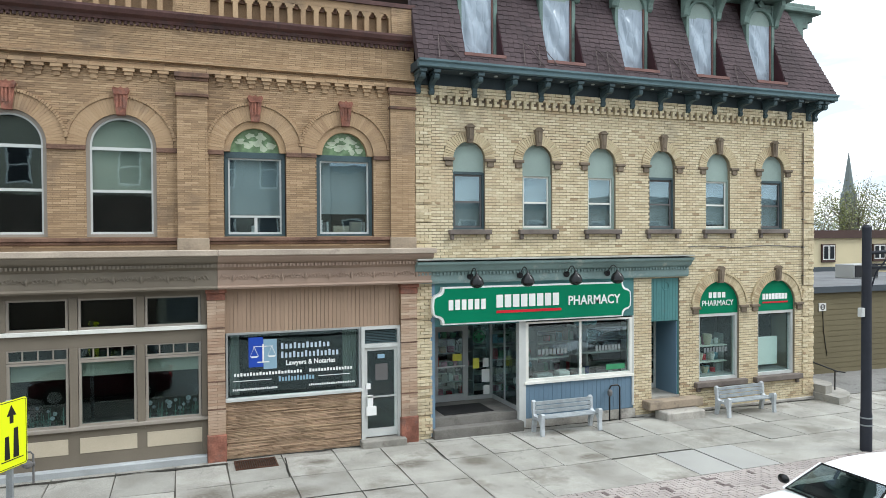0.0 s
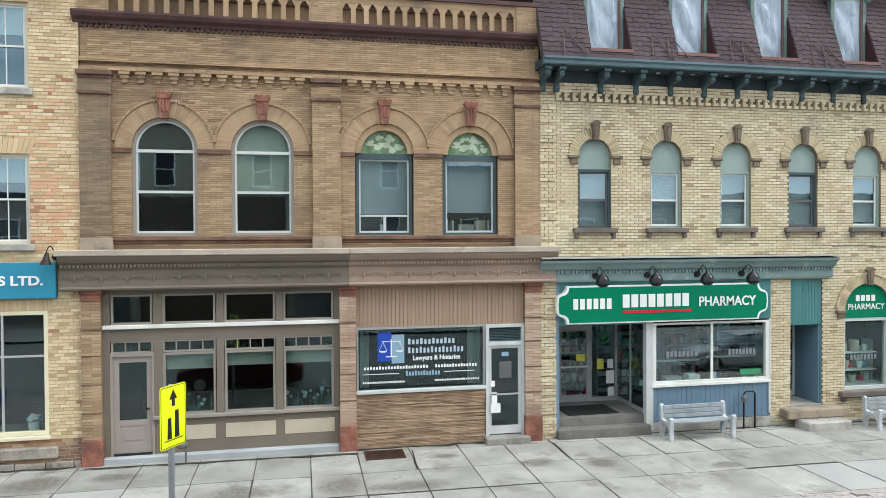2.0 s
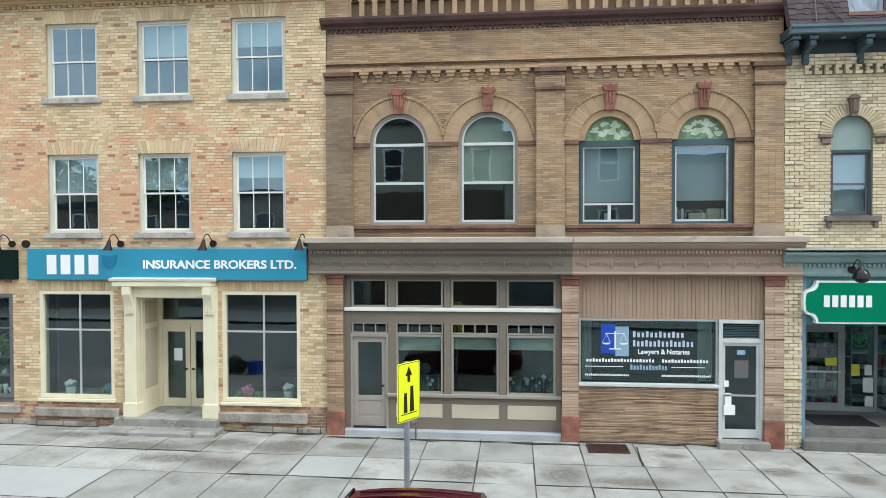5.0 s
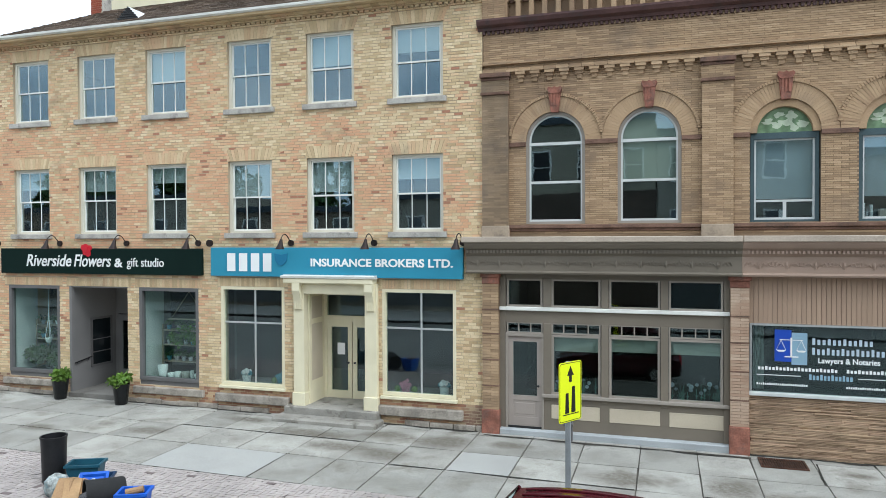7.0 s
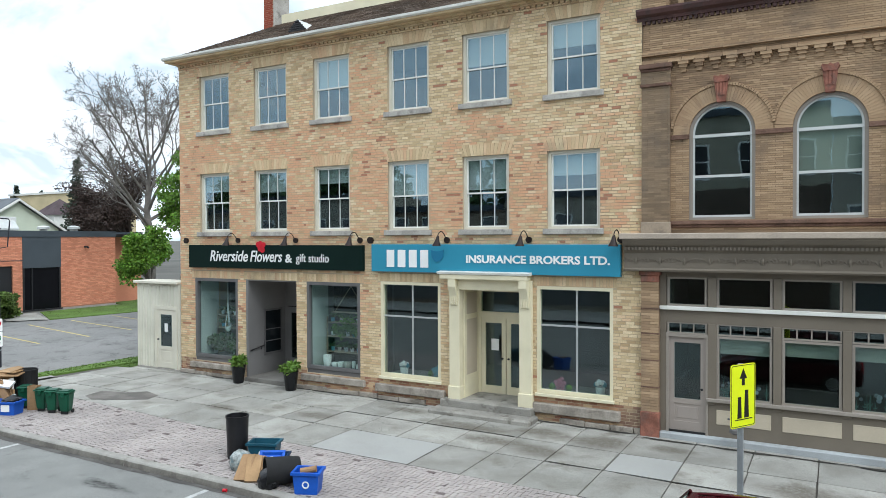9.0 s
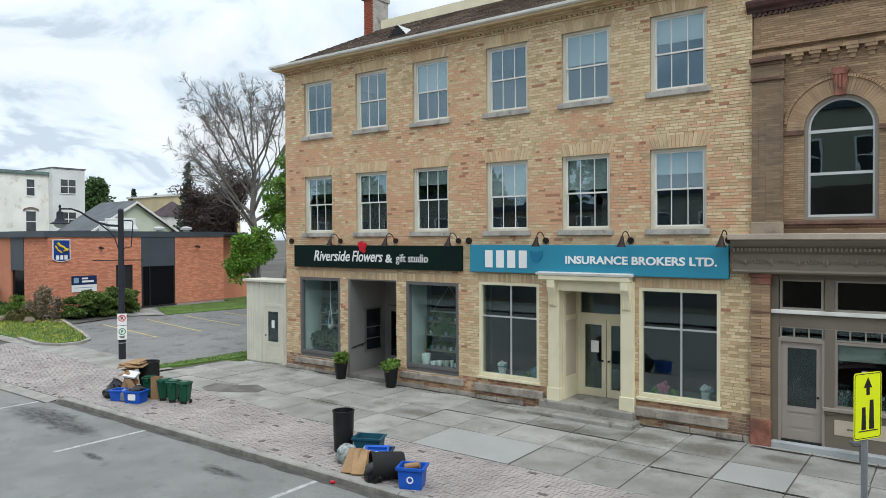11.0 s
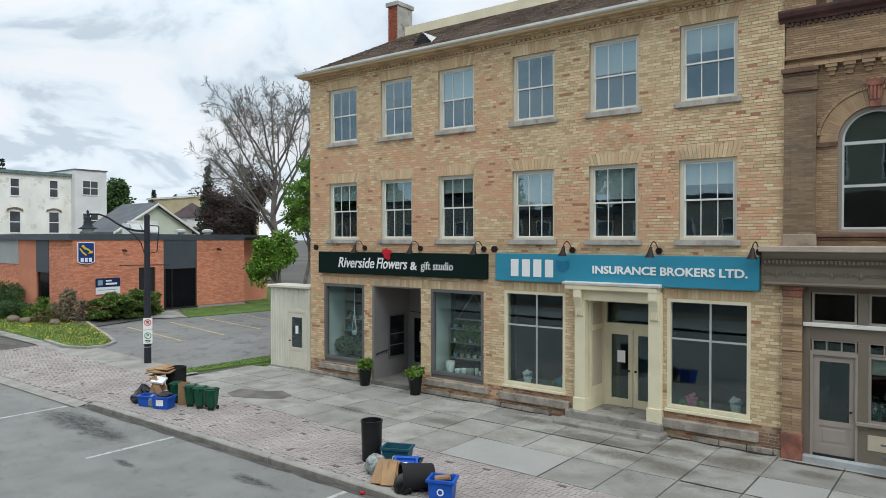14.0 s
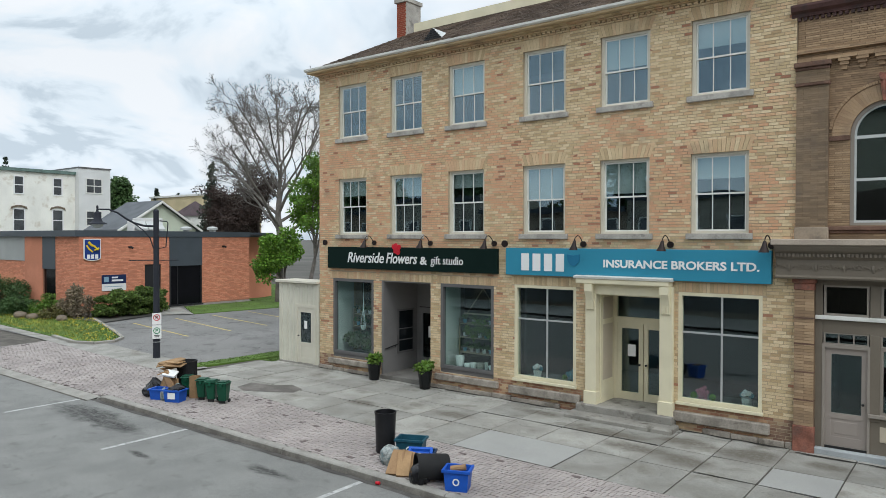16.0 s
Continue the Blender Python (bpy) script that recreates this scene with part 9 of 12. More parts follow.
# wires and conduit on the pharmacy front
t = thing("wall_cable", (15.8, FY - 0.03, 4.9), "thin grey cable sagging along the pale brick wall", "cable")
bm = B()
tube(bm, [(14.2 + 0.5 * k, FY - 0.03, 4.92 - 0.05 + 0.03 * math.sin(k * 1.3)) for k in range(11)], 0.012, 5)
part("wire", bm, M["grey_paint"], t)
t = thing("conduit", (18.72, FY - 0.05, 3.6), "grey metal conduit clipped to the pale brick wall", "pipe")
bm = B()
tube(bm, [(18.72, FY - 0.05, 8.5), (18.72, FY - 0.05, 3.6)], 0.018, 6)
part("pipe", bm, M["label_stone"], t)
for k in range(5):
    part("clip", boxes((18.72 - 0.035, 18.72 + 0.035, FY - 0.07, FY, 3.6 + 0.3 + k * 0.9, 3.6 + 0.33 + k * 0.9)), M["grey_paint"], t)

# ---------------------------------------------------------------- slabs, bricks and street furniture
COL = [-24.3, -23.0, -21.7, -20.45, -19.2, -17.95, -16.67, -15.37, -14.15, -12.93, -11.72, -10.4, -9.06, -7.82, -6.63, -5.35, -3.98, -2.73, -1.46, -0.23, 0.87, 2.14, 3.37, 4.52, 5.78, 6.98, 8.15, 9.4, 10.62, 11.75, 12.93, 14.25, 15.5, 16.75, 18.0, 19.25, 20.5, 21.75, 23.0]


def row_y(k, x):
    """Joints across the pavement, from the paving bricks to the walls."""
    return (paver_y(x), 14.27, 15.64, 17.06, 17.42)[k]


for x, x2 in zip(COL, COL[1:]):
    for k in range(4):
        if k == 0 and -11.8 < x < -10:
            continue
        bm = B()
        j = 0.012 + rng.uniform(0, 0.006)
        tilt, lift_ = rng.uniform(-0.008, 0.008), rng.uniform(-0.004, 0.004)
        P = []
        for xx, yy in ((x + j, row_y(k, x) + j), (x2 - j, row_y(k, x2) + j), (x2 - j, row_y(k + 1, x2) - j), (x + j, row_y(k + 1, x) - j)):
            P.append((xx + rng.uniform(-0.008, 0.008), yy + rng.uniform(-0.008, 0.008), gz(xx) + lift_ + tilt * (1 if xx > x + 0.6 else -1)))
        top = [bm.verts.new(p) for p in P]
        low = [bm.verts.new((p[0], p[1], p[2] - 0.05)) for p in P]
        bm.faces.new(top)
        for i in range(4):
            bm.faces.new((top[i], low[i], low[(i + 1) % 4], top[(i + 1) % 4]))
        part("slab", bm, M["concrete_new"] if (k, round(x)) in ((0, 11), (0, 12), (1, -5)) else M["concrete"], pavement)
bm = B()
top = [bm.verts.new((xx, yy, gz(xx) + 0.004)) for xx, yy in ((-11.70, 12.635), (-9.08, 12.635), (-9.08, 14.255), (-11.70, 14.255))]
bm.faces.new(top)
part("slab", bm, M["concrete_new"], pavement, "fresh pale concrete slab")
# pavement past the drive: one plain walk
bm = B()
strip(bm, [-60, -50, -40, -32, -24.6], lambda x: paver_y(x), lambda x: paver_y(x) + 1.5, lambda x: gz(x) - 0.004, lambda x: gz(x) - 0.004)
part("walk", bm, M["concrete"], pavement)
# paving bricks in herringbone bond
quads, single = [], []
rp = random.Random(21)
U = 0.105
for xa, xb in ((-36.0, -4.0), (5.0, 17.0)):
    for j in range(int(3.9 / U)):
        for i in range(int((xb - xa) / U)):
            d4 = (i - j) % 4
            if d4 not in (0, 3):
                continue
            x, y = xa + i * U, 10.1 + j * U
            w, h = (2 * U, U) if d4 == 0 else (U, 2 * U)
            xm, ym = x + w / 2, y + h / 2
            # bricks cut along the kerb and along the slabs
            ya, yb = max(y, kerb_y(xm) + (0.20 if xm > DRIVE else 0.15)), min(y + h, paver_y(xm) + 0.005)
            if yb - ya < 0.03:
                continue
            whole = yb - ya > h - 0.001
            y, h = ya, yb - ya
            z = gz(xm) + dip(xm) * max(0.0, min(1.0, (paver_y(xm) - y) / 2.5)) + rp.uniform(-0.004, 0.004)
            if whole and -12.6 < x < -9.2 and len(single) < 300 and y < 12.0:
                single.append((xm, ym, z, d4))
            else:
                t = rp.uniform(-0.003, 0.003)
                g = 0.007
                quads.append((((x + g, y + g, z + t), (x + w - g, y + g, z - t), (x + w - g, y + h - g, z - t), (x + g, y + h - g, z + t)), (0, 0, -0.03)))
tagged(part("paving_bricks", pieces_mesh("paving_bricks", quads, M["paver"]), M["paver"], pavement), kind="stuff")
me_h = pieces_mesh("paving_brick", [(((-0.098, -0.0455, 0), (0.098, -0.0455, 0), (0.098, 0.0455, 0), (-0.098, 0.0455, 0)), (0, 0, -0.03))], M["paver"])
me_v = pieces_mesh("paving_brick", [(((-0.0455, -0.098, 0), (0.0455, -0.098, 0), (0.0455, 0.098, 0), (-0.0455, 0.098, 0)), (0, 0, -0.03))], M["paver"])
PAVERS = [(me_h if p[3] == 0 else me_v, p[:3]) for p in single]
# dark patch of asphalt let into the slabs
bm = B()
bm.faces.new([bm.verts.new((px, py, gz(px) + 0.006)) for px, py in ((-20.9, 13.3), (-20.3, 13.1), (-19.5, 13.5), (-18.85, 13.9), (-19.0, 14.4), (-19.8, 14.65), (-20.2, 14.2), (-21.1, 14.0))])
part("asphalt_patch", bm, M["patch_asphalt"], pavement, "dark asphalt patch in the slabs")

# dirt and moss in the angle between walls and slabs, and along some joints
rd_ = random.Random(9)


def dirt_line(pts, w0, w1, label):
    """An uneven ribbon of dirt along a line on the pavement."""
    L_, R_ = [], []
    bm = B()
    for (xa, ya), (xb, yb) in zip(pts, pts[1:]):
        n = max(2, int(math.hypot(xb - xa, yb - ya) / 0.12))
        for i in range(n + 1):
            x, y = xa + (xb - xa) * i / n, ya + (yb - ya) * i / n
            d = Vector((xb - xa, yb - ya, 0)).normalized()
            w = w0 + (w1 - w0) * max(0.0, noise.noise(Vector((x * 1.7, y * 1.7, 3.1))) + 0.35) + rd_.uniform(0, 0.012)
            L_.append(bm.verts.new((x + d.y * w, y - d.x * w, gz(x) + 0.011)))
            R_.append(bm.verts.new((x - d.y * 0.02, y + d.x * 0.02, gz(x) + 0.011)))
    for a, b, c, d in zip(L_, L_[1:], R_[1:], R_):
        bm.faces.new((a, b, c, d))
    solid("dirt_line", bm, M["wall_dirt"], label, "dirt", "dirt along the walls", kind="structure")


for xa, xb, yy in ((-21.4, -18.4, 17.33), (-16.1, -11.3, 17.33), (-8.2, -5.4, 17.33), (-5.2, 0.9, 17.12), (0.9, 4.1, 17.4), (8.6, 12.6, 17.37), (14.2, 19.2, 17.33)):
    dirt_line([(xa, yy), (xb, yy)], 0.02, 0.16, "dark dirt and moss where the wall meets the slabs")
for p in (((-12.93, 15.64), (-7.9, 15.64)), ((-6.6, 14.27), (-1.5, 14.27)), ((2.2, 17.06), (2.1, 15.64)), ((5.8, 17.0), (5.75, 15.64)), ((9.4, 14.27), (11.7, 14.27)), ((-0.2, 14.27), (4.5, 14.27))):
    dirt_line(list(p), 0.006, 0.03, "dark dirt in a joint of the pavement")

# ---------------------------------------------------------------- pedestrian sign
sx, sy = -2.50, 12.22
t = thing("crossing_sign", (sx, sy, gz(sx)), "fluorescent yellow-green crossing sign on a grey steel post", "road sign")
part("post", boxes((sx - 0.045, sx + 0.045, sy - 0.045, sy + 0.045, gz(sx) - 0.05, 2.80), bev=0.01), M["post_steel"], t)
ang = math.atan2(0.50, 0.30)
R = Matrix.Translation((sx + 0.045, sy - 0.075, 0)) @ Matrix.Rotation(ang, 4, "Z")


def placed(bm, m=R):
    bmesh.ops.transform(bm, matrix=m, verts=bm.verts)
    return bm


def round_rect(w, z0, z1, r):
    p = []
    for cx, cz, a in ((w - r, z0 + r, -0.5), (w - r, z1 - r, 0.0), (-w + r, z1 - r, 0.5), (-w + r, z0 + r, 1.0)):
        p += arc_pts(cx, cz, r, a * math.pi, (a + 0.5) * math.pi, 4)
    return p


bm = B()
extrude_poly(bm, round_rect(0.30, 1.80, 2.81, 0.05), "y", -0.004, 0.004)
plate = part("plate", placed(bm), M["fluor_yellow"], t)
bm = B()
o, i_ = round_rect(0.285, 1.815, 2.795, 0.04), round_rect(0.275, 1.825, 2.785, 0.035)
for k in range(len(o)):
    extrude_poly(bm, [o[k], o[(k + 1) % len(o)], i_[(k + 1) % len(o)], i_[k]], "y", -0.007, -0.004)
part("border", placed(bm), M["black_paint"], plate)
bm = B()
extrude_poly(bm, [(0.0, 2.74), (0.09, 2.58), (0.035, 2.58), (0.035, 2.47), (-0.035, 2.47), (-0.035, 2.58), (-0.09, 2.58)], "y", -0.008, -0.004)
part("arrow", placed(bm), M["black_paint"], plate)
bm = B()
for cx, h, w in ((-0.09, 0.34, 0.05), (0.08, 0.44, 0.055)):
    extrude_poly(bm, [(cx - w, 1.95), (cx + w, 1.95), (cx + w * 0.7, 1.95 + h), (cx - w * 0.7, 1.95 + h)], "y", -0.008, -0.004)
extrude_poly(bm, [(-0.2, 1.92), (0.22, 1.92), (0.22, 1.935), (-0.2, 1.935)], "y", -0.008, -0.004)
part("symbol", placed(bm), M["black_paint"], plate, "plain black upright shapes")


# ---------------------------------------------------------------- street lamps
def street_lamp(x, y, top, heading, label, arm_len=1.95, loop=True):
    """A dark grey lamp post with a curved arm and a hanging bell lantern; heading: the arm's direction in degrees."""
    z0 = gz(x)
    t = thing("street_lamp", (x, y, z0), label, "street lamp", "street lamps")
    bm = B()
    lathe(bm, [(0.135, -0.05), (0.135, 0.9), (0.122, 0.95), (0.105, top - z0 - 0.1), (0.11, top - z0 - 0.1), (0.11, top - z0), (0.05, top - z0 + 0.06)], (x, y, z0), 16)
    part("post", bm, M["post_dark"], t, smooth=True)
    for z in (0.62, 0.8):
        bm = B()
        lathe(bm, [(0.14, 0), (0.14, 0.035)], (x, y, z0 + z), 16)
        part("band", bm, M["post_steel"], t)
    c, s = math.cos(radians(heading)), math.sin(radians(heading))

    def at(u, z):
        return (x + c * u, y + s * u, z)
    bm = B()
    tube(bm, [at(0.1, top - 0.62), at(0.45, top - 0.6), at(0.8, top - 0.5), at(1.1, top - 0.32), at(1.4, top - 0.1), at(1.7, top + 0.02), at(arm_len, top + 0.02)], 0.045, 8, 0.03)
    part("arm", bm, M["post_dark"], t)
    bm = B()
    tube(bm, [at(0.1, top - 1.5), at(0.22, top - 1.1), at(0.45, top - 0.8), at(0.75, top - 0.55)], 0.022, 6)
    part("brace", bm, M["post_dark"], t)
    bm = B()
    if not loop:
        tube(bm, [at(0.1, top - 0.98), at(0.9, top - 0.98)], 0.03, 6)
        part("bracket", bm, M["post_dark"], t)
        bm = B()
        tube(bm, [at(0.1, top - 0.9), at(0.9, top - 0.9)], 0.02, 6)
    else:
        tube(bm, [at(-0.12, top - 0.4), at(-0.4, top - 0.42), at(-0.44, top - 0.5), at(-0.36, top - 1.45), at(-0.1, top - 1.5)], 0.022, 6)
    part("bracket_loop" if loop else "banner_rod", bm, M["post_dark"], t)
    bm = B()
    lx, ly, lz = at(arm_len, top)
    lathe(bm, [(0.02, 0.18), (0.05, 0.1), (0.03, 0.04), (0.05, -0.06), (0.12, -0.11), (0.125, -0.31), (0.155, -0.37), (0.20, -0.46), (0.345, -0.53), (0.345, -0.555), (0.22, -0.56), (0.05, -0.4)], (lx, ly, lz), 18)
    part("lantern", bm, M["post_dark"], t, smooth=True)
    bm = B()
    lathe(bm, [(0.21, -0.55), (0.2, -0.62), (0.13, -0.69), (0.03, -0.71)], (lx, ly, lz), 18)
    part("globe", bm, M["frost"], t, smooth=True)
    return t


t = street_lamp(-27.95, 14.62, 6.02, -118, "dark grey street lamp with curved arm and bell lantern", 2.1)
lx, ly = -27.95, 14.62
bm = B()
tube(bm, [(lx - 0.55, ly - 0.85, 4.05), (lx + 0.45, ly + 0.7, 4.05)], 0.018, 6)
part("banner_rod", bm, M["post_dark"], t)
Rs = Matrix.Translation((lx + 0.15, ly - 0.08, gz(lx))) @ Matrix.Rotation(radians(62), 4, "Z")
for z0, z1, kind in ((1.34, 1.80, 0), (0.78, 1.32, 1)):
    bm = B()
    extrude_poly(bm, round_rect(0.17, z0, z1, 0.03), "y", -0.03, -0.02)
    pl = part("sign_plate", placed(bm, Rs), M["sign_white"], t, "white parking sign plate")
    bm = B()
    ring_band(bm, 0, (z0 + z1) / 2 + 0.05, 0.10, 0.13, 0, 2 * math.pi, 20, -0.036, -0.03)
    if kind == 0:
        extrude_poly(bm, [(-0.085, (z0 + z1) / 2 + 0.12), (-0.065, (z0 + z1) / 2 + 0.14), (0.085, (z0 + z1) / 2 - 0.02), (0.065, (z0 + z1) / 2 - 0.04)], "y", -0.036, -0.03)
    part("ring", placed(bm, Rs), M["sign_red"] if kind == 0 else M["sticker_green"], pl)
    me = text_mesh("P", 0.19, M["black_paint"] if kind == 0 else M["sticker_green"], 0.003, bold=0.004)
    me.transform(Rs @ Matrix.Translation((-0.055, -0.033, (z0 + z1) / 2 - 0.015)) @ Matrix.Rotation(radians(90), 4, "X"))
    part("letter", me, M["black_paint"], pl)
    if kind:
        bm = B()
        box(bm, -0.1, 0.1, -0.036, -0.03, z0 + 0.12, z0 + 0.15), box(bm, -0.08, 0.08, -0.036, -0.03, z0 + 0.06, z0 + 0.09)
        part("small_print", placed(bm, Rs), M["black_paint"], pl)
t = street_lamp(15.66, 12.68, 5.38, -25, "dark grey street lamp with a curved arm standing by the pharmacy", 1.95, False)
part("control_box", boxes((15.40, 15.52, 12.60, 12.72, 3.2, 3.42), bev=0.01), M["alu_white"], t)


# ---------------------------------------------------------------- bins and rubbish
def open_box(bm, w, d, h, taper=0.85, wall=0.02, rim=0.03):
    """A tapered open box with a rolled rim, at the origin."""
    def ring(s, z, o=0.0):
        return [bm.verts.new((sx_ * (w / 2 * s + o), sy_ * (d / 2 * s + o), z)) for sx_, sy_ in ((-1, -1), (1, -1), (1, 1), (-1, 1))]
    rs = [ring(taper, 0), ring(1 - (1 - taper) * 0.12, h * 0.88), ring(1, h * 0.88, rim), ring(1, h, rim), ring(1, h, -wall), ring(taper, wall, -wall)]
    for a, b in zip(rs, rs[1:]):
        for k in range(4):
            bm.faces.new((a[k], a[(k + 1) % 4], b[(k + 1) % 4], b[k]))
    bm.faces.new(rs[0][::-1]), bm.faces.new(rs[-1])
    return bm


def recycling_box(x, y, rz, mat, label, w=0.55, d=0.40, h=0.36, tilt=0.0, mark="sign_white", z=None):
    m = pose(x, y, gz(x) if z is None else z, tilt, 0, rz)
    t = thing("recycling_box", (x, y, gz(x) if z is None else z), label, "recycling box", "recycling boxes")
    part("tub", placed(open_box(B(), w, d, h), m), mat, t)
    if mark:
        bm = B()
        ring_band(bm, 0, h * 0.45, 0.045, 0.07, 0, 2 * math.pi, 12, -d / 2 * 0.95 - 0.006, -d / 2 * 0.95)
        box(bm, -0.1, 0.1, -d / 2 * 0.94 - 0.004, -d / 2 * 0.93, h * 0.25, h * 0.65) if mark == "label" else None
        part("mark", placed(bm, m), M["sign_white"], t)
    return t, m


def can(name, x, y, m, r, h, mat, label, ribs=0):
    t = thing(name, tuple(m.translation), label, "rubbish bin")
    bm = B()
    lathe(bm, [(r * 0.86, 0), (r * 0.9, 0.03), (r, h * 0.96), (r * 1.05, h * 0.96), (r * 1.05, h), (r * 0.95, h), (r * 0.84, 0.04)], (0, 0, 0), 24)
    part("body", placed(bm, m), mat, t, smooth=True)
    if ribs:
        for k in range(ribs):
            a = 2 * math.pi * k / ribs
            bm = boxes((r * 0.93, r * 1.0, -0.014, 0.014, 0.05, h * 0.93))
            part("rib", placed(bm, m @ Matrix.Rotation(a, 4, "Z")), mat, t)
    return t


def bag(name, x, y, z, rx, ry, rz, mat, label, seed, knot=True):
    bm = B()
    bmesh.ops.create_icosphere(bm, subdivisions=3, radius=1.0)
    for v in bm.verts:
        n = noise.noise(v.co * 2.2 + Vector((seed, 0, 0))) * 0.25 + noise.noise(v.co * 5.0 + Vector((0, seed, 0))) * 0.12
        f = 1 + n
        if knot and v.co.z > 0.75:
            f *= 1 + (v.co.z - 0.75) * 1.6
            v.co.x *= 0.6
            v.co.y *= 0.6
        v.co = Vector((v.co.x * f * rx, v.co.y * f * ry, max(-0.55, v.co.z * f) * rz + 0.55 * rz))
    bmesh.ops.translate(bm, verts=bm.verts, vec=(x, y, z))
    return solid(name, bm, mat, label, "bag", smooth=True)


def carton_flat(x, y, z, w, d, h, rx, ry, rz, label="flattened brown cardboard carton in the rubbish heap"):
    bm = boxes((-w / 2, w / 2, -d / 2, d / 2, 0, h), bev=0.004)
    placed(bm, pose(x, y, z, rx, ry, rz))
    return solid("cardboard", bm, M["cardboard"], label, "cardboard", "cardboard heap")


# heap by the insurance office
can("rubbish_bin", 0, 0, pose(-12.56, 11.25, gz(-12.6)), 0.24, 0.92, M["black_mesh"], "tall black plastic rubbish bin standing on paving bricks")
recycling_box(-11.93, 11.42, 24, M["bin_teal"], "dark teal plastic recycling box on the pavement", 0.62, 0.42, 0.40, mark="sign_white")
recycling_box(-11.35, 11.14, 30, M["bin_navy"], "dark blue plastic recycling box", 0.5, 0.36, 0.28, mark=None)
t, m = recycling_box(-11.20, 10.84, 30, M["bin_blue"], "blue plastic lid box tipped against the heap", 0.46, 0.40, 0.07, tilt=42, z=gz(-11.3) + 0.22, mark=None)
bm = B()
ring_band(bm, 0, 0, 0.05, 0.085, 0, 2 * math.pi, 14, -0.07, -0.066)
bmesh.ops.rotate(bm, verts=bm.verts, cent=(0, 0, 0), matrix=Matrix.Rotation(radians(-90), 3, "X"))
part("mark", placed(bm, m @ Matrix.Translation((0, 0, 0.003))), M["sign_white"], t)
bag("clear_bag", -11.95, 10.72, gz(-12), 0.25, 0.22, 0.25, M["clear_plastic"], "clear plastic bag of recycling", 3.1, knot=False)
for k, (dx, dy, rx, rz) in enumerate(((0.0, 0.0, -44, 14), (0.02, 0.07, -50, 22), (0.03, 0.14, -55, 9), (0.05, 0.21, -60, 26), (0.22, 0.04, -46, 32), (0.25, 0.12, -55, 24))):
    bm = B()
    open_box(bm, 0.30, 0.08, 0.54, 0.97, 0.006, 0.0)
    for v in bm.verts:
        v.co.x += 0.03 * noise.noise(v.co * 4 + Vector((k, 0, 0)))
        v.co.y += 0.03 * noise.noise(v.co * 4 + Vector((0, k, 5)))
    placed(bm, pose(-11.36 + dx, 10.16 + dy, gz(-11.4) + 0.02, rx, 4 * (k % 3) - 4, rz))
    solid("paper_bag", bm, M["cardboard"], "folded brown paper yard-waste bag leaning in a stack", "paper bag", "paper bags")
lying = can("rubbish_bin", 0, 0, pose(-10.32, 10.66, gz(-10.8) + 0.28, -88, 0, 142), 0.27, 0.66, M["black_rubber"], "black plastic rubbish bin lying on its side")
bag("rubbish_bag", -10.68, 10.2, gz(-11) - 0.01, 0.22, 0.20, 0.24, M["bag_black"], "black rubbish bag spilling from the fallen bin", 1.4, knot=False)
t, m = recycling_box(-9.86, 10.38, 24, M["bin_blue"], "bright blue recycling box with paper and tins in it", 0.50, 0.40, 0.42)
bm = B()
tube(bm, [(-9.99, 10.32, gz(-10) + 0.38), (-9.73, 10.46, gz(-10) + 0.43)], 0.06, 10)
part("carton_roll", bm, M["cardboard"], t)
bm = B()
tube(bm, [(-11.55, 9.86, gz(-12) - 0.115), (-11.47, 9.88, gz(-12) - 0.11)], 0.033, 10)
solid("drink_can", bm, M["sign_red"], "crushed red and white drink can in the gutter", "can")

# heap by the lamp post
for k, (x, y, rz) in enumerate(((-20.98, 11.58, 36), (-20.26, 11.62, 34), (-19.84, 11.66, 33), (-19.40, 11.74, 30))):
    z = gz(x)
    t = thing("green_bin", (x, y, z), "dark green lidded food-waste bin with small wheels", "bin", "green bins")
    m = pose(x, y, z + 0.03, 0, 0, rz) @ Matrix.Scale(0.9, 4)
    bm = B()
    r0 = [bm.verts.new((sx_ * 0.125, sy_ * 0.13, 0.04)) for sx_, sy_ in ((-1, -1), (1, -1), (1, 1), (-1, 1))]
    r1 = [bm.verts.new((sx_ * 0.17, sy_ * 0.19, 0.60)) for sx_, sy_ in ((-1, -1), (1, -1), (1, 1), (-1, 1))]
    for a in range(4):
        bm.faces.new((r0[a], r0[(a + 1) % 4], r1[(a + 1) % 4], r1[a]))
    bm.faces.new(r0[::-1]), bm.faces.new(r1)
    bmesh.ops.bevel(bm, geom=list(bm.edges), offset=0.025, segments=2, affect="EDGES")
    part("tub", placed(bm, m), M["bin_green"], t, smooth=True)
    part("lid", placed(boxes((-0.19, 0.19, -0.22, 0.20, 0.60, 0.65), (-0.15, 0.15, -0.17, 0.15, 0.65, 0.685), bev=0.015), m), M["bin_green"], t)
    part("latch", placed(boxes((-0.05, 0.05, -0.24, -0.20, 0.50, 0.64), bev=0.01), m), M["bin_green"], t)
    part("handle", placed(boxes((-0.14, 0.14, 0.19, 0.25, 0.54, 0.585), bev=0.01), m), M["bin_green"], t)
    part("foot", placed(boxes((-0.10, 0.10, -0.12, -0.08, -0.03, 0.05)), m), M["black_rubber"], t)
    for s in (-1, 1):
        bm = B()
        tube(bm, [(s * 0.11, 0.12, 0.03), (s * 0.16, 0.12, 0.03)], 0.06, 12)
        part("wheel", placed(bm, m), M["black_rubber"], t)
bm = B()
open_box(bm, 0.28, 0.22, 0.66, 0.97, 0.006, 0.0)
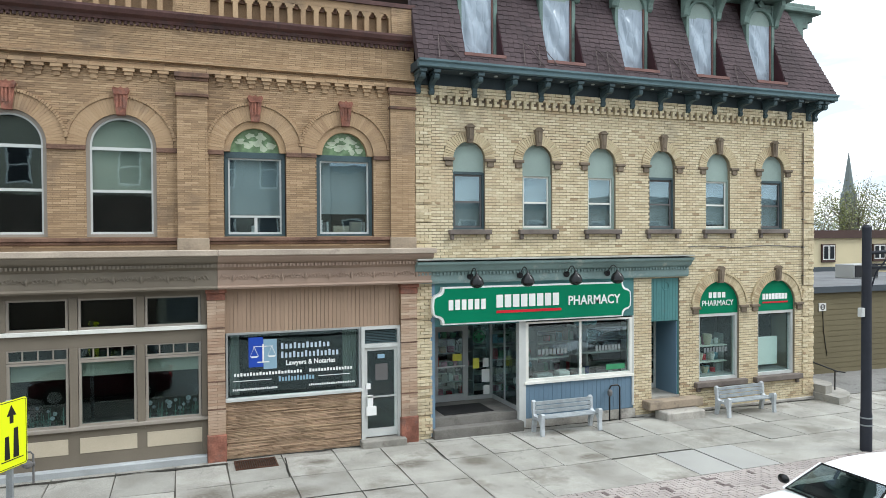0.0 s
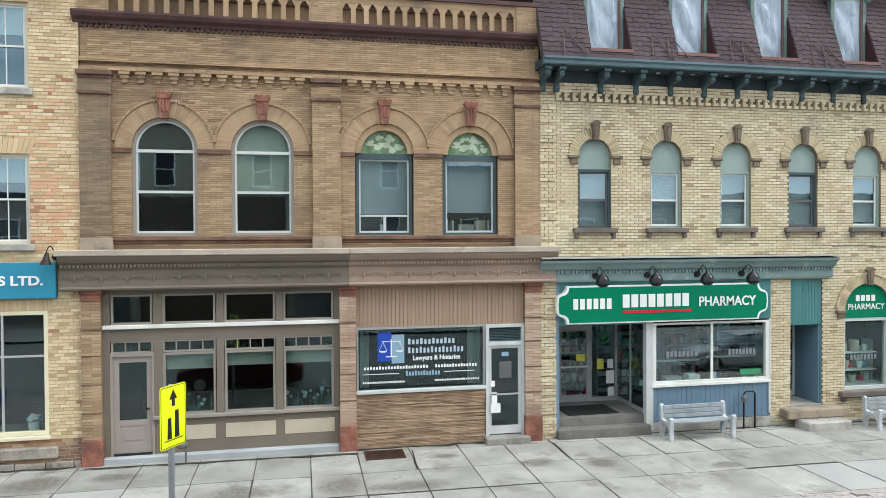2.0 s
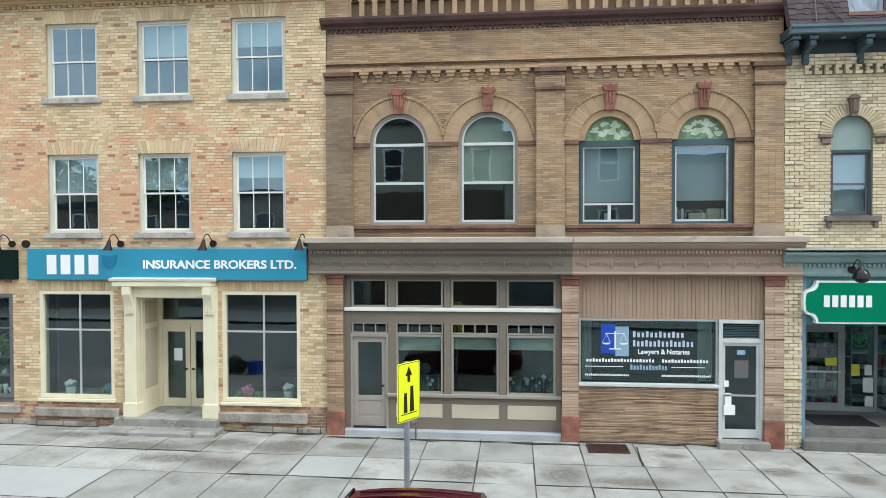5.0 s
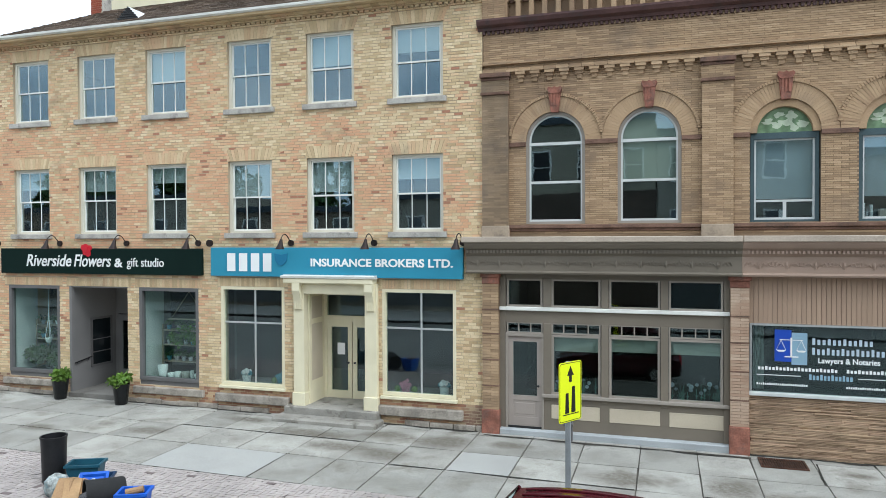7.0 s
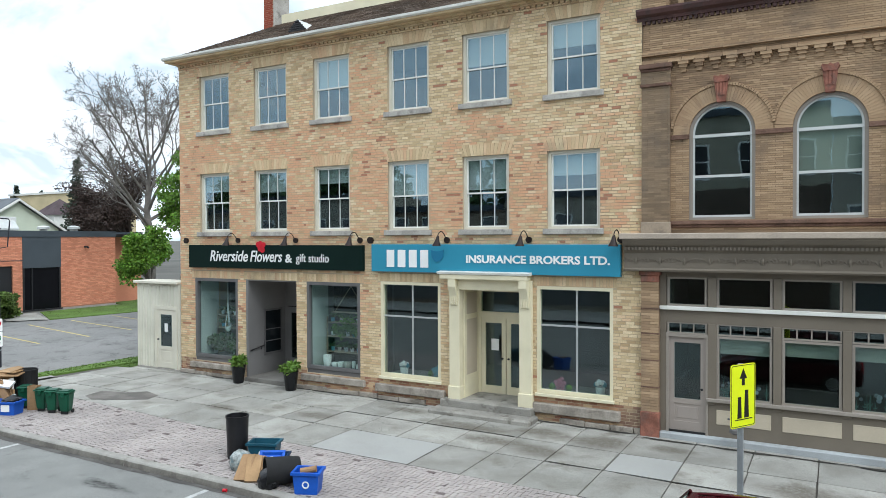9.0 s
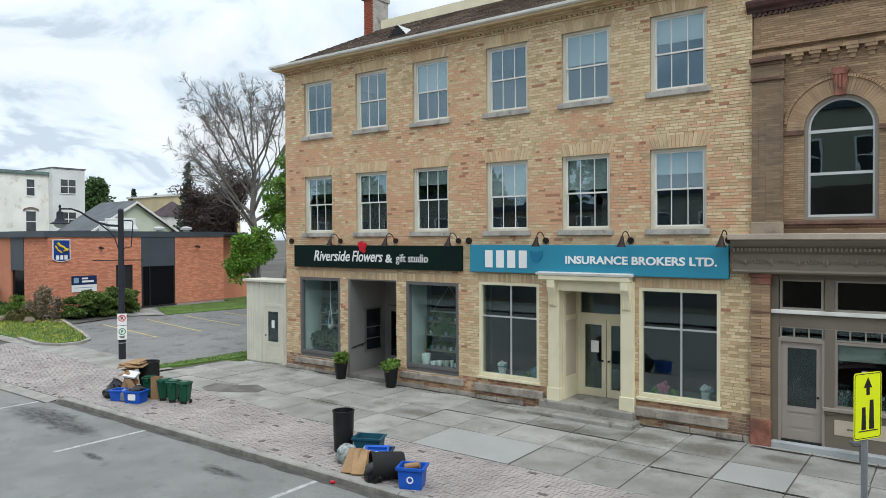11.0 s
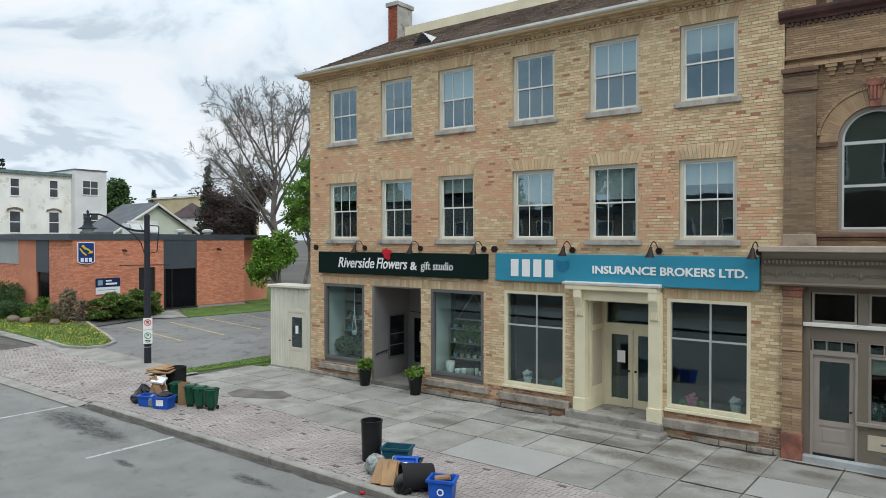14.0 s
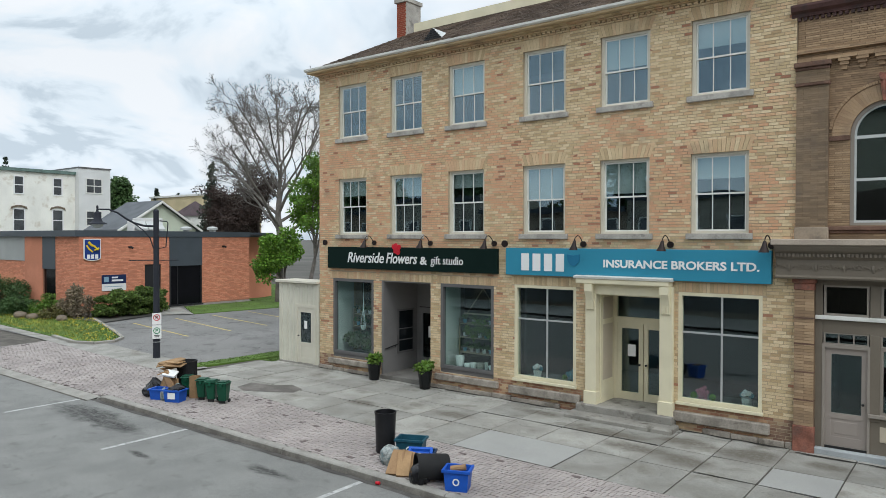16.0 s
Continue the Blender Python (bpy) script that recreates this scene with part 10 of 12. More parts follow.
for v in bm.verts:
    v.co += Vector((noise.noise(v.co * 6), noise.noise(v.co * 6 + Vector((3, 0, 0))), 0)) * 0.03
placed(bm, pose(-20.62, 11.60, gz(-20.4), 0, 0, 34))
solid("paper_bag", bm, M["cardboard"], "brown paper yard-waste bag standing between green bins", "paper bag", "paper bags")
can("rubbish_bin", 0, 0, pose(-21.55, 11.92, gz(-21)), 0.30, 0.98, M["black_rubber"], "ribbed black plastic rubbish bin", ribs=18)
t, m = recycling_box(-20.68, 10.98, 24, M["bin_blue"], "blue recycling box with a white label, full of rubbish", 0.54, 0.42, 0.36)
part("paper_label", placed(boxes((-0.12, 0.12, -0.208, -0.200, 0.1, 0.28)), m), M["sign_white"], t)
recycling_box(-21.35, 10.86, 24, M["bin_blue"], "blue recycling box beside a black bag", 0.42, 0.40, 0.32, mark=None)
for k in range(3):
    bag("rubbish_bag", (-21.92, -22.2, -20.68)[k], (10.95, 11.2, 11.02)[k], gz(-22) + (0, 0, 0.3)[k], (0.30, 0.28, 0.2)[k], 0.26, (0.20, 0.24, 0.1)[k], M["bag_black"], "shiny black rubbish bag on the pavement", 5 + k)
rc = random.Random(4)
# bundled paper bags and cartons: two fans leaning on the bin, a slumped pile on top
for k in range(16):
    u = (k % 8) / 7
    carton_flat(-21.62 + 0.62 * u, 11.02 + 0.24 * u + 0.13 * (k // 8), gz(-21.5) + 0.02, rc.uniform(0.12, 0.2), rc.uniform(0.04, 0.07), rc.uniform(0.5, 0.86), rc.uniform(-18, 4), 20 - 52 * u + rc.uniform(-8, 8), 30 + rc.uniform(-30, 30), "folded brown paper bag leaning in the heap")
for k in range(10):
    z = gz(-21.5) + 0.70 + k * 0.036
    carton_flat(-21.62 + rc.uniform(-0.15, 0.2), 11.45 + rc.uniform(-0.12, 0.1), z, rc.uniform(0.42, 0.66), rc.uniform(0.22, 0.36), 0.028, rc.uniform(-20, 20), rc.uniform(-24, 8), 25 + rc.uniform(-40, 40))
sheet = carton_flat(-21.30, 11.20, gz(-21.5) + 0.68, 0.40, 0.3, 0.06, 24, 8, 30, "white foam board on the cardboard heap")
sheet.name, sheet.data.materials[0] = "foam_board", M["sign_white"]
bag("clear_bag", -21.05, 11.28, gz(-21) + 0.0, 0.12, 0.12, 0.28, M["clear_plastic"], "small clear plastic bag beside the green bin", 8.0, knot=False)
bag("clear_bag", -21.05, 10.85, gz(-21) + 0.0, 0.12, 0.12, 0.24, M["clear_plastic"], "white plastic bag between blue boxes", 9.0, knot=False)


# ---------------------------------------------------------------- parked cars
def car(name, label, m, paint, L=4.6, W=1.84, H=1.62):
    """A car along +x (nose at +x): lofted body, glazed cabin, wheels, lamps, mirrors."""
    t = thing(name, tuple(m.translation), label, "car")
    hw = W / 2
    secs = [(-L / 2, 0.45, 0.62, 0.80), (-L / 2 + 0.08, 0.28, 0.86, 0.93), (-L * 0.36, 0.24, 0.96, 1.0), (0.0, 0.22, 0.97, 1.0), (L * 0.18, 0.22, 0.97, 1.0), (L * 0.30, 0.24, 0.94, 0.98), (L * 0.42, 0.26, 0.86, 0.94), (L / 2 - 0.06, 0.32, 0.74, 0.84), (L / 2, 0.45, 0.6, 0.7)]
    bm = B()
    rings = []
    for x, z0, z1, k in secs:
        w = hw * k
        pr = [(-w * 0.86, z0), (-w * 0.98, z0 + 0.1), (-w, (z0 + z1) / 2 + 0.05), (-w * 0.95, z1 - 0.04), (-w * 0.82, z1), (0, z1 + 0.035), (w * 0.82, z1), (w * 0.95, z1 - 0.04), (w, (z0 + z1) / 2 + 0.05), (w * 0.98, z0 + 0.1), (w * 0.86, z0)]
        rings.append([bm.verts.new((x, y, z)) for y, z in pr])
    for a, b in zip(rings, rings[1:]):
        for k in range(len(a)):
            bm.faces.new((a[k], a[(k + 1) % len(a)], b[(k + 1) % len(a)], b[k]))
    bm.faces.new(rings[0][::-1]), bm.faces.new(rings[-1])
    part("body", placed(bm, m), paint, t, smooth=True)
    xb, xr0, xr1, xf = -L * 0.44, -L * 0.33, L * 0.07, L * 0.225
    zb = 0.985
    bw, rw = hw * 0.90, hw * 0.72
    bm = B()
    nx = 10
    top = []
    for i in range(nx + 1):
        x = xr0 + (xr1 - xr0) * i / nx
        crown = H - 0.05 * (2 * i / nx - 1) ** 2 * (1.4 if i > nx / 2 else 0.8)
        top.append([bm.verts.new((x, rw * s, crown + 0.0 + 0.035 * (1 - s * s))) for s in (-1, -0.6, 0, 0.6, 1)])
    for a, b in zip(top, top[1:]):
        for k in range(4):
            bm.faces.new((a[k], a[k + 1], b[k + 1], b[k]))
    rf = part("roof", placed(bm, m), paint, t, smooth=True)
    zt0, zt1 = H - 0.045, H - 0.07
    if H > 1.7:
        for k in range(5):
            yr = rw * (-0.72 + 0.36 * k)
            bm = B()
            tube(bm, [(xr0 + 0.12 + (xr1 - xr0 - 0.24) * i / 8, yr, H + 0.012 - 0.04 * (2 * i / 8 - 1) ** 2 + 0.03 * (1 - (yr / rw) ** 2)) for i in range(9)], 0.016, 6)
            part("roof_rib", placed(bm, m), paint, t, smooth=True)

    def quad(pts, name, mat):
        bm = B()
        bm.faces.new([bm.verts.new(p) for p in pts])
        part(name, placed(bm, m), mat, t)
    quad([(xf, -bw * 0.94, zb), (xf, bw * 0.94, zb), (xr1, rw * 0.97, zt1 + 0.03), (xr1, -rw * 0.97, zt1 + 0.03)], "windscreen", M["auto_glass"])
    quad([(xb, bw * 0.94, zb), (xb, -bw * 0.94, zb), (xr0, -rw * 0.97, zt0 + 0.03), (xr0, rw * 0.97, zt0 + 0.03)], "rear_window", M["auto_glass"])
    for s in (-1, 1):
        quad([(xb, s * bw, zb - 0.02), (xf, s * bw, zb - 0.02), (xr1, s * rw, zt1), (xr0, s * rw, zt0)], "side_window", M["auto_glass"])
        for xa, xc in ((xf, xr1), (xb, xr0)):
            bm = B()
            tube(bm, [(xa, s * bw * 0.97, zb), ((xa + xc) / 2, s * (bw + rw) / 2 * 1.0, (zb + zt1) / 2 + 0.0), (xc, s * rw, zt1 + 0.02)], 0.026, 6)
            part("pillar", placed(bm, m), paint, t)
        bm = B()
        tube(bm, [(-0.2, s * bw * 1.0, zb), (-0.25, s * rw * 1.005, zt1)], 0.035, 6)
        part("pillar", placed(bm, m), M["black_paint"], t)
        bm = B()
        bmesh.ops.create_icosphere(bm, subdivisions=2, radius=0.12, matrix=Matrix.Translation((xf - 0.25, s * (hw + 0.12), zb + 0.06)) @ Matrix.Diagonal((0.6, 1.0, 0.7, 1)))
        part("mirror", placed(bm, m), M["black_gloss"], t, smooth=True)
        bm = boxes((L / 2 - 0.22, L / 2 - 0.05, s * hw * 0.62 - 0.16, s * hw * 0.62 + 0.16, 0.62, 0.76), bev=0.03)
        part("headlight", placed(bm, m), M["frost"], t)
        bm = boxes((-L / 2 + 0.0, -L / 2 + 0.1, s * hw * 0.66 - 0.13, s * hw * 0.66 + 0.13, 0.68, 0.88), bev=0.02)
        part("tail_light", placed(bm, m), M["sign_red"], t)
        for x in (-L * 0.30, L * 0.31):
            bm = B()
            tube(bm, [(x, s * (hw - 0.2), 0.33), (x, s * (hw + 0.005), 0.33)], 0.33, 24)
            wh = part("wheel", placed(bm, m), M["black_rubber"], t)
            bm = B()
            tube(bm, [(x, s * (hw - 0.02), 0.33), (x, s * (hw + 0.012), 0.33)], 0.2, 16)
            part("rim", placed(bm, m), M["aluminium"], wh)
    # flat black sheet at sill height stands for the dim cabin below
    quad([(xb + 0.1, -bw * 0.9, 1.012), (xf - 0.1, -bw * 0.9, 1.012), (xf - 0.1, bw * 0.9, 1.012), (xb + 0.1, bw * 0.9, 1.012)], "interior", M["screen_black"])
    quad([(xr0, -rw * 0.95, zt1), (xr1, -rw * 0.95, zt1), (xr1, rw * 0.95, zt1), (xr0, rw * 0.95, zt1)], "headliner", M["room_wall"])
    part("dashboard", placed(boxes((xf - 0.42, xf - 0.12, -bw * 0.86, bw * 0.86, 1.0, 1.05), bev=0.02), m), M["black_rubber"], t)
    for x in (-L * 0.01, -L * 0.2):
        for s in (-1, 1):
            bm = boxes((x - 0.09, x + 0.05, s * 0.36 - 0.22, s * 0.36 + 0.22, 0.95, 1.16), (x - 0.08, x + 0.02, s * 0.36 - 0.12, s * 0.36 + 0.12, 1.17, 1.30), bev=0.03)
            part("seat_back", placed(bm, m), M["bank_dark"], t)
    bm = B()
    for k in range(4):
        P = [(xf, -bw * 0.94, zb), (xf, bw * 0.94, zb), (xr1, rw * 0.97, zt1 + 0.03), (xr1, -rw * 0.97, zt1 + 0.03)]
        C = [sum(p[i] for p in P) / 4 for i in range(3)]
        I = [tuple(c + (v - c) * (0.93, 0.95, 0.88)[i] for i, (v, c) in enumerate(zip(p, C))) for p in P]
        n_ = (0.006, 0, 0.006)
        bm.faces.new([bm.verts.new(tuple(v + o for v, o in zip(p, n_))) for p in (P[k], P[(k + 1) % 4], I[(k + 1) % 4], I[k])])
    part("windscreen_seal", placed(bm, m), M["black_gloss"], t)
    return t


car("parked_car", "white car parked along the kerb", pose(10.8, 8.78, gz(10.5) - 0.15, 0, 0, 180), M["car_white"], H=1.43)
car("parked_car", "silver car parked along the kerb by the pharmacy", pose(17.0, 8.75, gz(17) - 0.15, 0, 0, 180), M["car_silver"], H=1.5)
car("parked_car", "dark red car parked along the kerb", pose(-2.5, 8.85, gz(-2) - 0.15, 0, 0, 180), M["car_red"], L=4.3, H=1.75)

# ---------------------------------------------------------------- white lean-to beside the flower shop
t = thing("lean_to", (-22.6, FY + 1, gz(-22.5)), "white board-clad lean-to with a half-glazed door", "shed")
SX0, SX1, SZ = -23.72, LX0 - 0.02, 3.22
part("wall", boxes((SX0, SX1, FY - 0.02, FY + 0.1, -0.1, SZ), (SX0, SX0 + 0.1, FY + 0.1, FY + 0.8, -0.1, SZ)), M["shed_white"], t)
k = SX0
while k < SX1 - 0.02:
    z0 = 2.42 if -22.72 < k + 0.06 < -21.66 else gz(k) + 0.05
    part("board", boxes((k, min(k + 0.135, SX1), FY - 0.045, FY - 0.018, z0, SZ - 0.02)), M["shed_white"], t)
    part("batten", boxes((k - 0.012, k + 0.018, FY - 0.062, FY - 0.045, z0, SZ - 0.02)), M["shed_white"], t)
    k += 0.145
part("roof_cap", boxes((SX0 - 0.14, SX1 + 0.0, FY - 0.16, FY + 0.85, SZ, SZ + 0.1), bev=0.015), M["window_cream"], t)
part("door_trim", boxes((-22.78, -22.66, FY - 0.08, FY - 0.02, 0.18, 2.42), (-21.74, -21.62, FY - 0.08, FY - 0.02, 0.18, 2.42), (-22.66, -21.74, FY - 0.08, FY - 0.02, 2.30, 2.42)), M["window_cream"], t)
dr = panel_door(t, -22.66, -21.74, 0.20, 2.30, FY - 0.06, M["window_cream"], (0.98, 2.12), -22.56, stile=0.16, rail=0.2)
# black sheet added over the white wall to give the pane a dark inside
part("door_back", boxes((-22.5, -21.9, FY - 0.030, FY - 0.0215, 0.98, 2.12)), M["pane_black"], t)
part("paper", boxes((-22.28, -22.12, FY - 0.058, FY - 0.05, 1.5, 1.8)), M["sign_white"], t)
part("foundation", boxes((SX0, SX1, FY - 0.1, FY + 0.1, -0.2, gz(-22.5) + 0.05)), M["kerb"], t)

# ---------------------------------------------------------------- car park
def ground_poly(name, pts, mat, label, category, lift=0.0, kind="structure", group=""):
    bm = B()
    bm.faces.new([bm.verts.new((x, y, gz(x) + lift)) for x, y in pts])
    return solid(name, bm, mat, label, category, kind=kind, group=group)


ground_poly("car_park", [(-60, 14.6), (-25.6, 13.6), (-25.6, 44), (-60, 44)], M["lot_asphalt"], "worn grey asphalt car park beside the shops", "car park", -0.012)
for (xa, ya), (xb, yb) in (((-39.1, 19.75), (-32.3, 18.8)), ((-39.4, 22.5), (-32.4, 21.3)), ((-39.3, 24.9), (-32.8, 23.9)), ((-39.4, 27.6), (-33.0, 26.5)), ((-39.4, 30.2), (-33.0, 29.2))):
    d = Vector((xb - xa, yb - ya, 0)).normalized()
    n = Vector((-d.y, d.x, 0)) * 0.06
    ground_poly("bay_line", [(xa - n.x, ya - n.y), (xb - n.x, yb - n.y), (xb + n.x, yb + n.y), (xa + n.x, ya + n.y)], M["line_yellow"], "faded yellow bay line on the car park", "road marking", -0.006, group="bay lines")
rg = random.Random(31)


def turf(name, pts, label, n, blade=0.055, flowers=0):
    """A lawn: a raised sheet of earth and many blades; some dandelions."""
    t = thing(name, (pts[0][0], pts[0][1], gz(pts[0][0])), label, "lawn", kind="stuff")
    bm = B()
    top = [bm.verts.new((x, y, gz(x) + 0.03)) for x, y in pts]
    low = [bm.verts.new((x, y, gz(x) - 0.1)) for x, y in pts]
    bm.faces.new(top)
    for i in range(len(pts)):
        bm.faces.new((top[i], low[i], low[(i + 1) % len(pts)], top[(i + 1) % len(pts)]))
    part("turf", bm, M["grass"], t)
    xs, ys = [p[0] for p in pts], [p[1] for p in pts]

    def inside(x, y):
        c = False
        for (xa, ya), (xb, yb) in zip(pts, pts[1:] + pts[:1]):
            if (ya > y) != (yb > y) and x < (xb - xa) * (y - ya) / (yb - ya) + xa:
                c = not c
        return c
    v, f, fv, ff = [], [], [], []
    while len(f) < n:
        x, y = rg.uniform(min(xs), max(xs)), rg.uniform(min(ys), max(ys))
        if not inside(x, y):
            n -= 0.3
            continue
        a, h = rg.uniform(0, 6.28), blade * rg.uniform(0.6, 1.4)
        k, z = len(v), gz(x) + 0.02
        dx, dy = 0.02 * math.cos(a), 0.02 * math.sin(a)
        v += [(x - dx, y - dy, z), (x + dx, y + dy, z), (x + rg.uniform(-0.04, 0.04), y + rg.uniform(-0.04, 0.04), z + h)]
        f.append((k, k + 1, k + 2))
    me = bpy.data.meshes.new("blades")
    me.from_pydata(v, [], f)
    me.materials.append(M["grass_blade"])
    part("blades", me, M["grass_blade"], t)
    while flowers > 0:
        x, y = rg.uniform(min(xs), max(xs)), rg.uniform(min(ys), max(ys))
        flowers -= 1
        if inside(x, y):
            k, z, r = len(fv), gz(x) + 0.09, 0.019
            fv += [(x - r, y - r, z), (x + r, y - r, z + 0.01), (x + r, y + r, z), (x - r, y + r, z + 0.02)]
            ff.append((k, k + 1, k + 2, k + 3))
    if fv:
        me = bpy.data.meshes.new("dandelions")
        me.from_pydata(fv, [], ff)
        me.materials.append(M["sign_yellow"])
        part("dandelions", me, M["sign_yellow"], t)
    return t


turf("grass_strip", [(-25.55, 13.75), (-24.95, 14.2), (-24.55, 17.0), (-24.2, 20.0), (-24.0, 24), (-25.2, 24), (-25.4, 19.2)], "narrow strip of grass between walk and car park", 2600)
turf("grass_patch", [(-24.3, 16.9), (-23.75, 17.0), (-23.75, 18.2), (-24.1, 18.0)], "small tuft of grass beside the white lean-to", 260)
isl = [(-60, 15.4), (-37, 14.6), (-34.4, 14.3), (-33.3, 14.7), (-33.2, 15.6), (-34.0, 16.4), (-36.5, 17.3), (-40.0, 18.4), (-42.5, 19.2), (-60, 19.2)]
turf("flower_lawn", isl, "lawn full of yellow dandelions in front of the bank", 9000, 0.10, 2400)
kp = thing("island_kerb", (-33.3, 15.2, gz(-33)), "low concrete kerb round the lawn", "kerb", kind="structure")
for a, b in zip(isl[1:8], isl[2:9]):
    d = (Vector((*b, 0)) - Vector((*a, 0)))
    L_ = d.length
    m = Matrix.Translation((a[0], a[1], gz(a[0]))) @ Matrix.Rotation(math.atan2(d.y, d.x), 4, "Z")
    part("kerbstone", placed(boxes((0, L_, -0.09, 0.09, -0.1, 0.10), bev=0.015), m), M["kerb"], kp)
turf("bank_lawn", [(-40.5, 24.4), (-44.9, 26.5), (-44.9, 32.4), (-46.8, 32.6), (-46.8, 35.2), (-58, 35.2), (-58, 46), (-41, 46), (-39.8, 30.5)], "strip of lawn along and behind the bank", 6000)
ob = ground_poly("bank_walk", [(-44.6, 22.8), (-42.0, 22.0), (-40.4, 24.3), (-44.6, 26.0)], M["concrete"], "concrete walk to the bank door", "path", 0.036)
ground_poly("planting_bed", [(-52, 17.6), (-40.3, 18.6), (-41.6, 22.6), (-45.4, 24.2), (-45.4, 19.8), (-54, 19.8)], M["soil"], "dark mulched bed with shrubs by the bank", "flower bed", 0.045)

# ---------------------------------------------------------------- bank
BX, BY0, BY1, BZ = -45.4, 19.75, 32.2, 5.02
bank = thing("bank_building", (BX - 8, BY0 + 6, gz(BX)), "single-storey orange brick bank with dark metal panels", "building")
fh = [Hole(23.95, 25.1, 0.3, 3.2), Hole(25.7, 28.2, 0.3, BZ)]
for a, b in free_spans(BY0, BY1, [(23.95, 25.1), (25.7, 28.2)]):
    wb_ = part("wall", boxes((BX - 0.3, BX, a, b, 0.0, BZ)), M["mortar_orange"], bank)
part("lintel_wall", boxes((BX - 0.3, BX, 23.95, 25.1, 3.2, BZ)), M["mortar_orange"], bank)
q = []
for a, b, za, zb, _ in brick_rows(BY0, BY1, 0.45, BZ, fh, 0.28, 0.075, 0.012, rng):
    d = 0.01 + rng.uniform(-0.003, 0.003)
    q.append((((BX + d, a, za), (BX + d, b, za), (BX + d, b, zb), (BX + d, a, zb)), (-d - 0.002, 0, 0)))
tagged(part("brickwork", pieces_mesh("brickwork", q, M["brick_orange"]), M["brick_orange"], wb_), kind="stuff")
part("plinth", boxes((BX - 0.2, BX + 0.05, BY0, 23.9, 0.0, 0.36), (BX - 0.2, BX + 0.05, 25.15, BY1, 0.0, 0.38)), M["kerb"], bank)
part("fascia", boxes((BX - 0.3, BX + 0.08, BY0 + 0.302, BY1 + 0.02, BZ, BZ + 0.38)), M["bank_grey"], bank)
part("panel", boxes((BX - 0.05, BX + 0.04, 25.7, 28.2, 3.05, BZ)), M["bank_grey"], bank)
part("window", boxes((BX - 0.16, BX - 0.02, 25.7, 25.85, 0.4, 3.05), (BX - 0.16, BX - 0.02, 28.1, 28.2, 0.4, 3.05), (BX - 0.16, BX - 0.02, 26.3, 26.36, 0.4, 3.05), (BX - 0.16, BX + 0.1, 25.65, 28.25, 0.32, 0.40)), M["bank_dark"], bank)
part("window_pane", boxes((BX - 0.1, BX - 0.094, 25.85, 28.1, 0.42, 3.05)), M["pane_black"], bank, shadow=False)
part("door", boxes((BX - 0.2, BX - 0.1, 23.95, 25.1, 0.3, 3.2)), M["bank_dark"], bank)
# street side
for a, b in free_spans(-70, BX - 0.3, [(-50.35, -48.55)]):
    wb2 = part("wall", boxes((a, b, BY0, BY0 + 0.3, 0.0, BZ)), M["mortar_orange"], bank)
q = []
for a, b, za, zb, _ in brick_rows(-62, BX, 0.3, BZ, [Hole(-50.35, -48.55, 0.3, BZ)], 0.28, 0.075, 0.012, rng):
    d = 0.01 + rng.uniform(-0.003, 0.003)
    q.append((((a, BY0 - d, za), (b, BY0 - d, za), (b, BY0 - d, zb), (a, BY0 - d, zb)), (0, d + 0.002, 0)))
tagged(part("brickwork", pieces_mesh("brickwork", q, M["brick_orange"]), M["brick_orange"], wb2), kind="stuff")
part("panel", boxes((-50.35, -48.55, BY0 - 0.04, BY0 + 0.1, 2.95, BZ)), M["bank_grey"], bank)
part("window_sill", boxes((-50.35, -48.55, BY0 - 0.04, BY0 + 0.1, 0.2, 0.5)), M["bank_grey"], bank)
part("panel", boxes((-70, -53.02, BY0 - 0.05, BY0 - 0.012, 3.4, BZ)), M["panel_light"], bank, "pale grey metal panel")
part("window_pane", boxes((-50.35, -48.55, BY0 + 0.08, BY0 + 0.09, 0.5, 2.95)), M["pane_black"], bank, shadow=False)
part("pier", boxes((-53.0, -50.36, BY0 - 0.05, BY0 - 0.014, 0.2, BZ)), M["brick_orange"], bank)
part("fascia", boxes((-70, BX + 0.08, BY0 - 0.26, BY0 + 0.3, BZ + 0.002, BZ + 0.382)), M["bank_grey"], bank)
part("roof", boxes((-70, BX - 0.02, BY0 + 0.05, 35.65, BZ + 0.1, BZ + 0.2)), M["bank_dark"], bank)
part("rear_wing", boxes((-60, -47.2, BY1, 35.7, 0.0, BZ)), M["brick_orange"], bank)
part("rear_fascia", boxes((-60, -47.1, BY1 - 0.02, 35.8, BZ + 0.004, BZ + 0.36)), M["bank_grey"], bank)
room("room_bank", -56, BX - 0.4, BY0 + 0.4, 31.5, 0.3, 4.6, M["dark_room"], "dark inside of the bank")
for y in (22.9, 29.9):
    bm = B()
    tube(bm, [(BX, y, 4.35), (BX + 0.25, y, 4.35), (BX + 0.3, y + 0.1, 4.28)], 0.07, 8)
    solid("security_lamp", bm, M["bank_dark"], "small dark wall lamp on the bank", "wall lamp", "bank wall lamps")
t = thing("bank_sign", (BX, 20.5, 3.5), "blue shield sign with a yellow emblem and white bar", "sign")
Z0, Z1 = 3.52, 4.88
bm = B()
extrude_poly(bm, [(19.98, Z0 + 0.15), (20.2, Z0 + 0.04), (20.5, Z0), (20.8, Z0 + 0.04), (21.02, Z0 + 0.15), (21.02, Z1), (19.98, Z1)], "x", BX + 0.03, BX + 0.12)
part("border", bm, M["sign_white"], t)
bm = B()
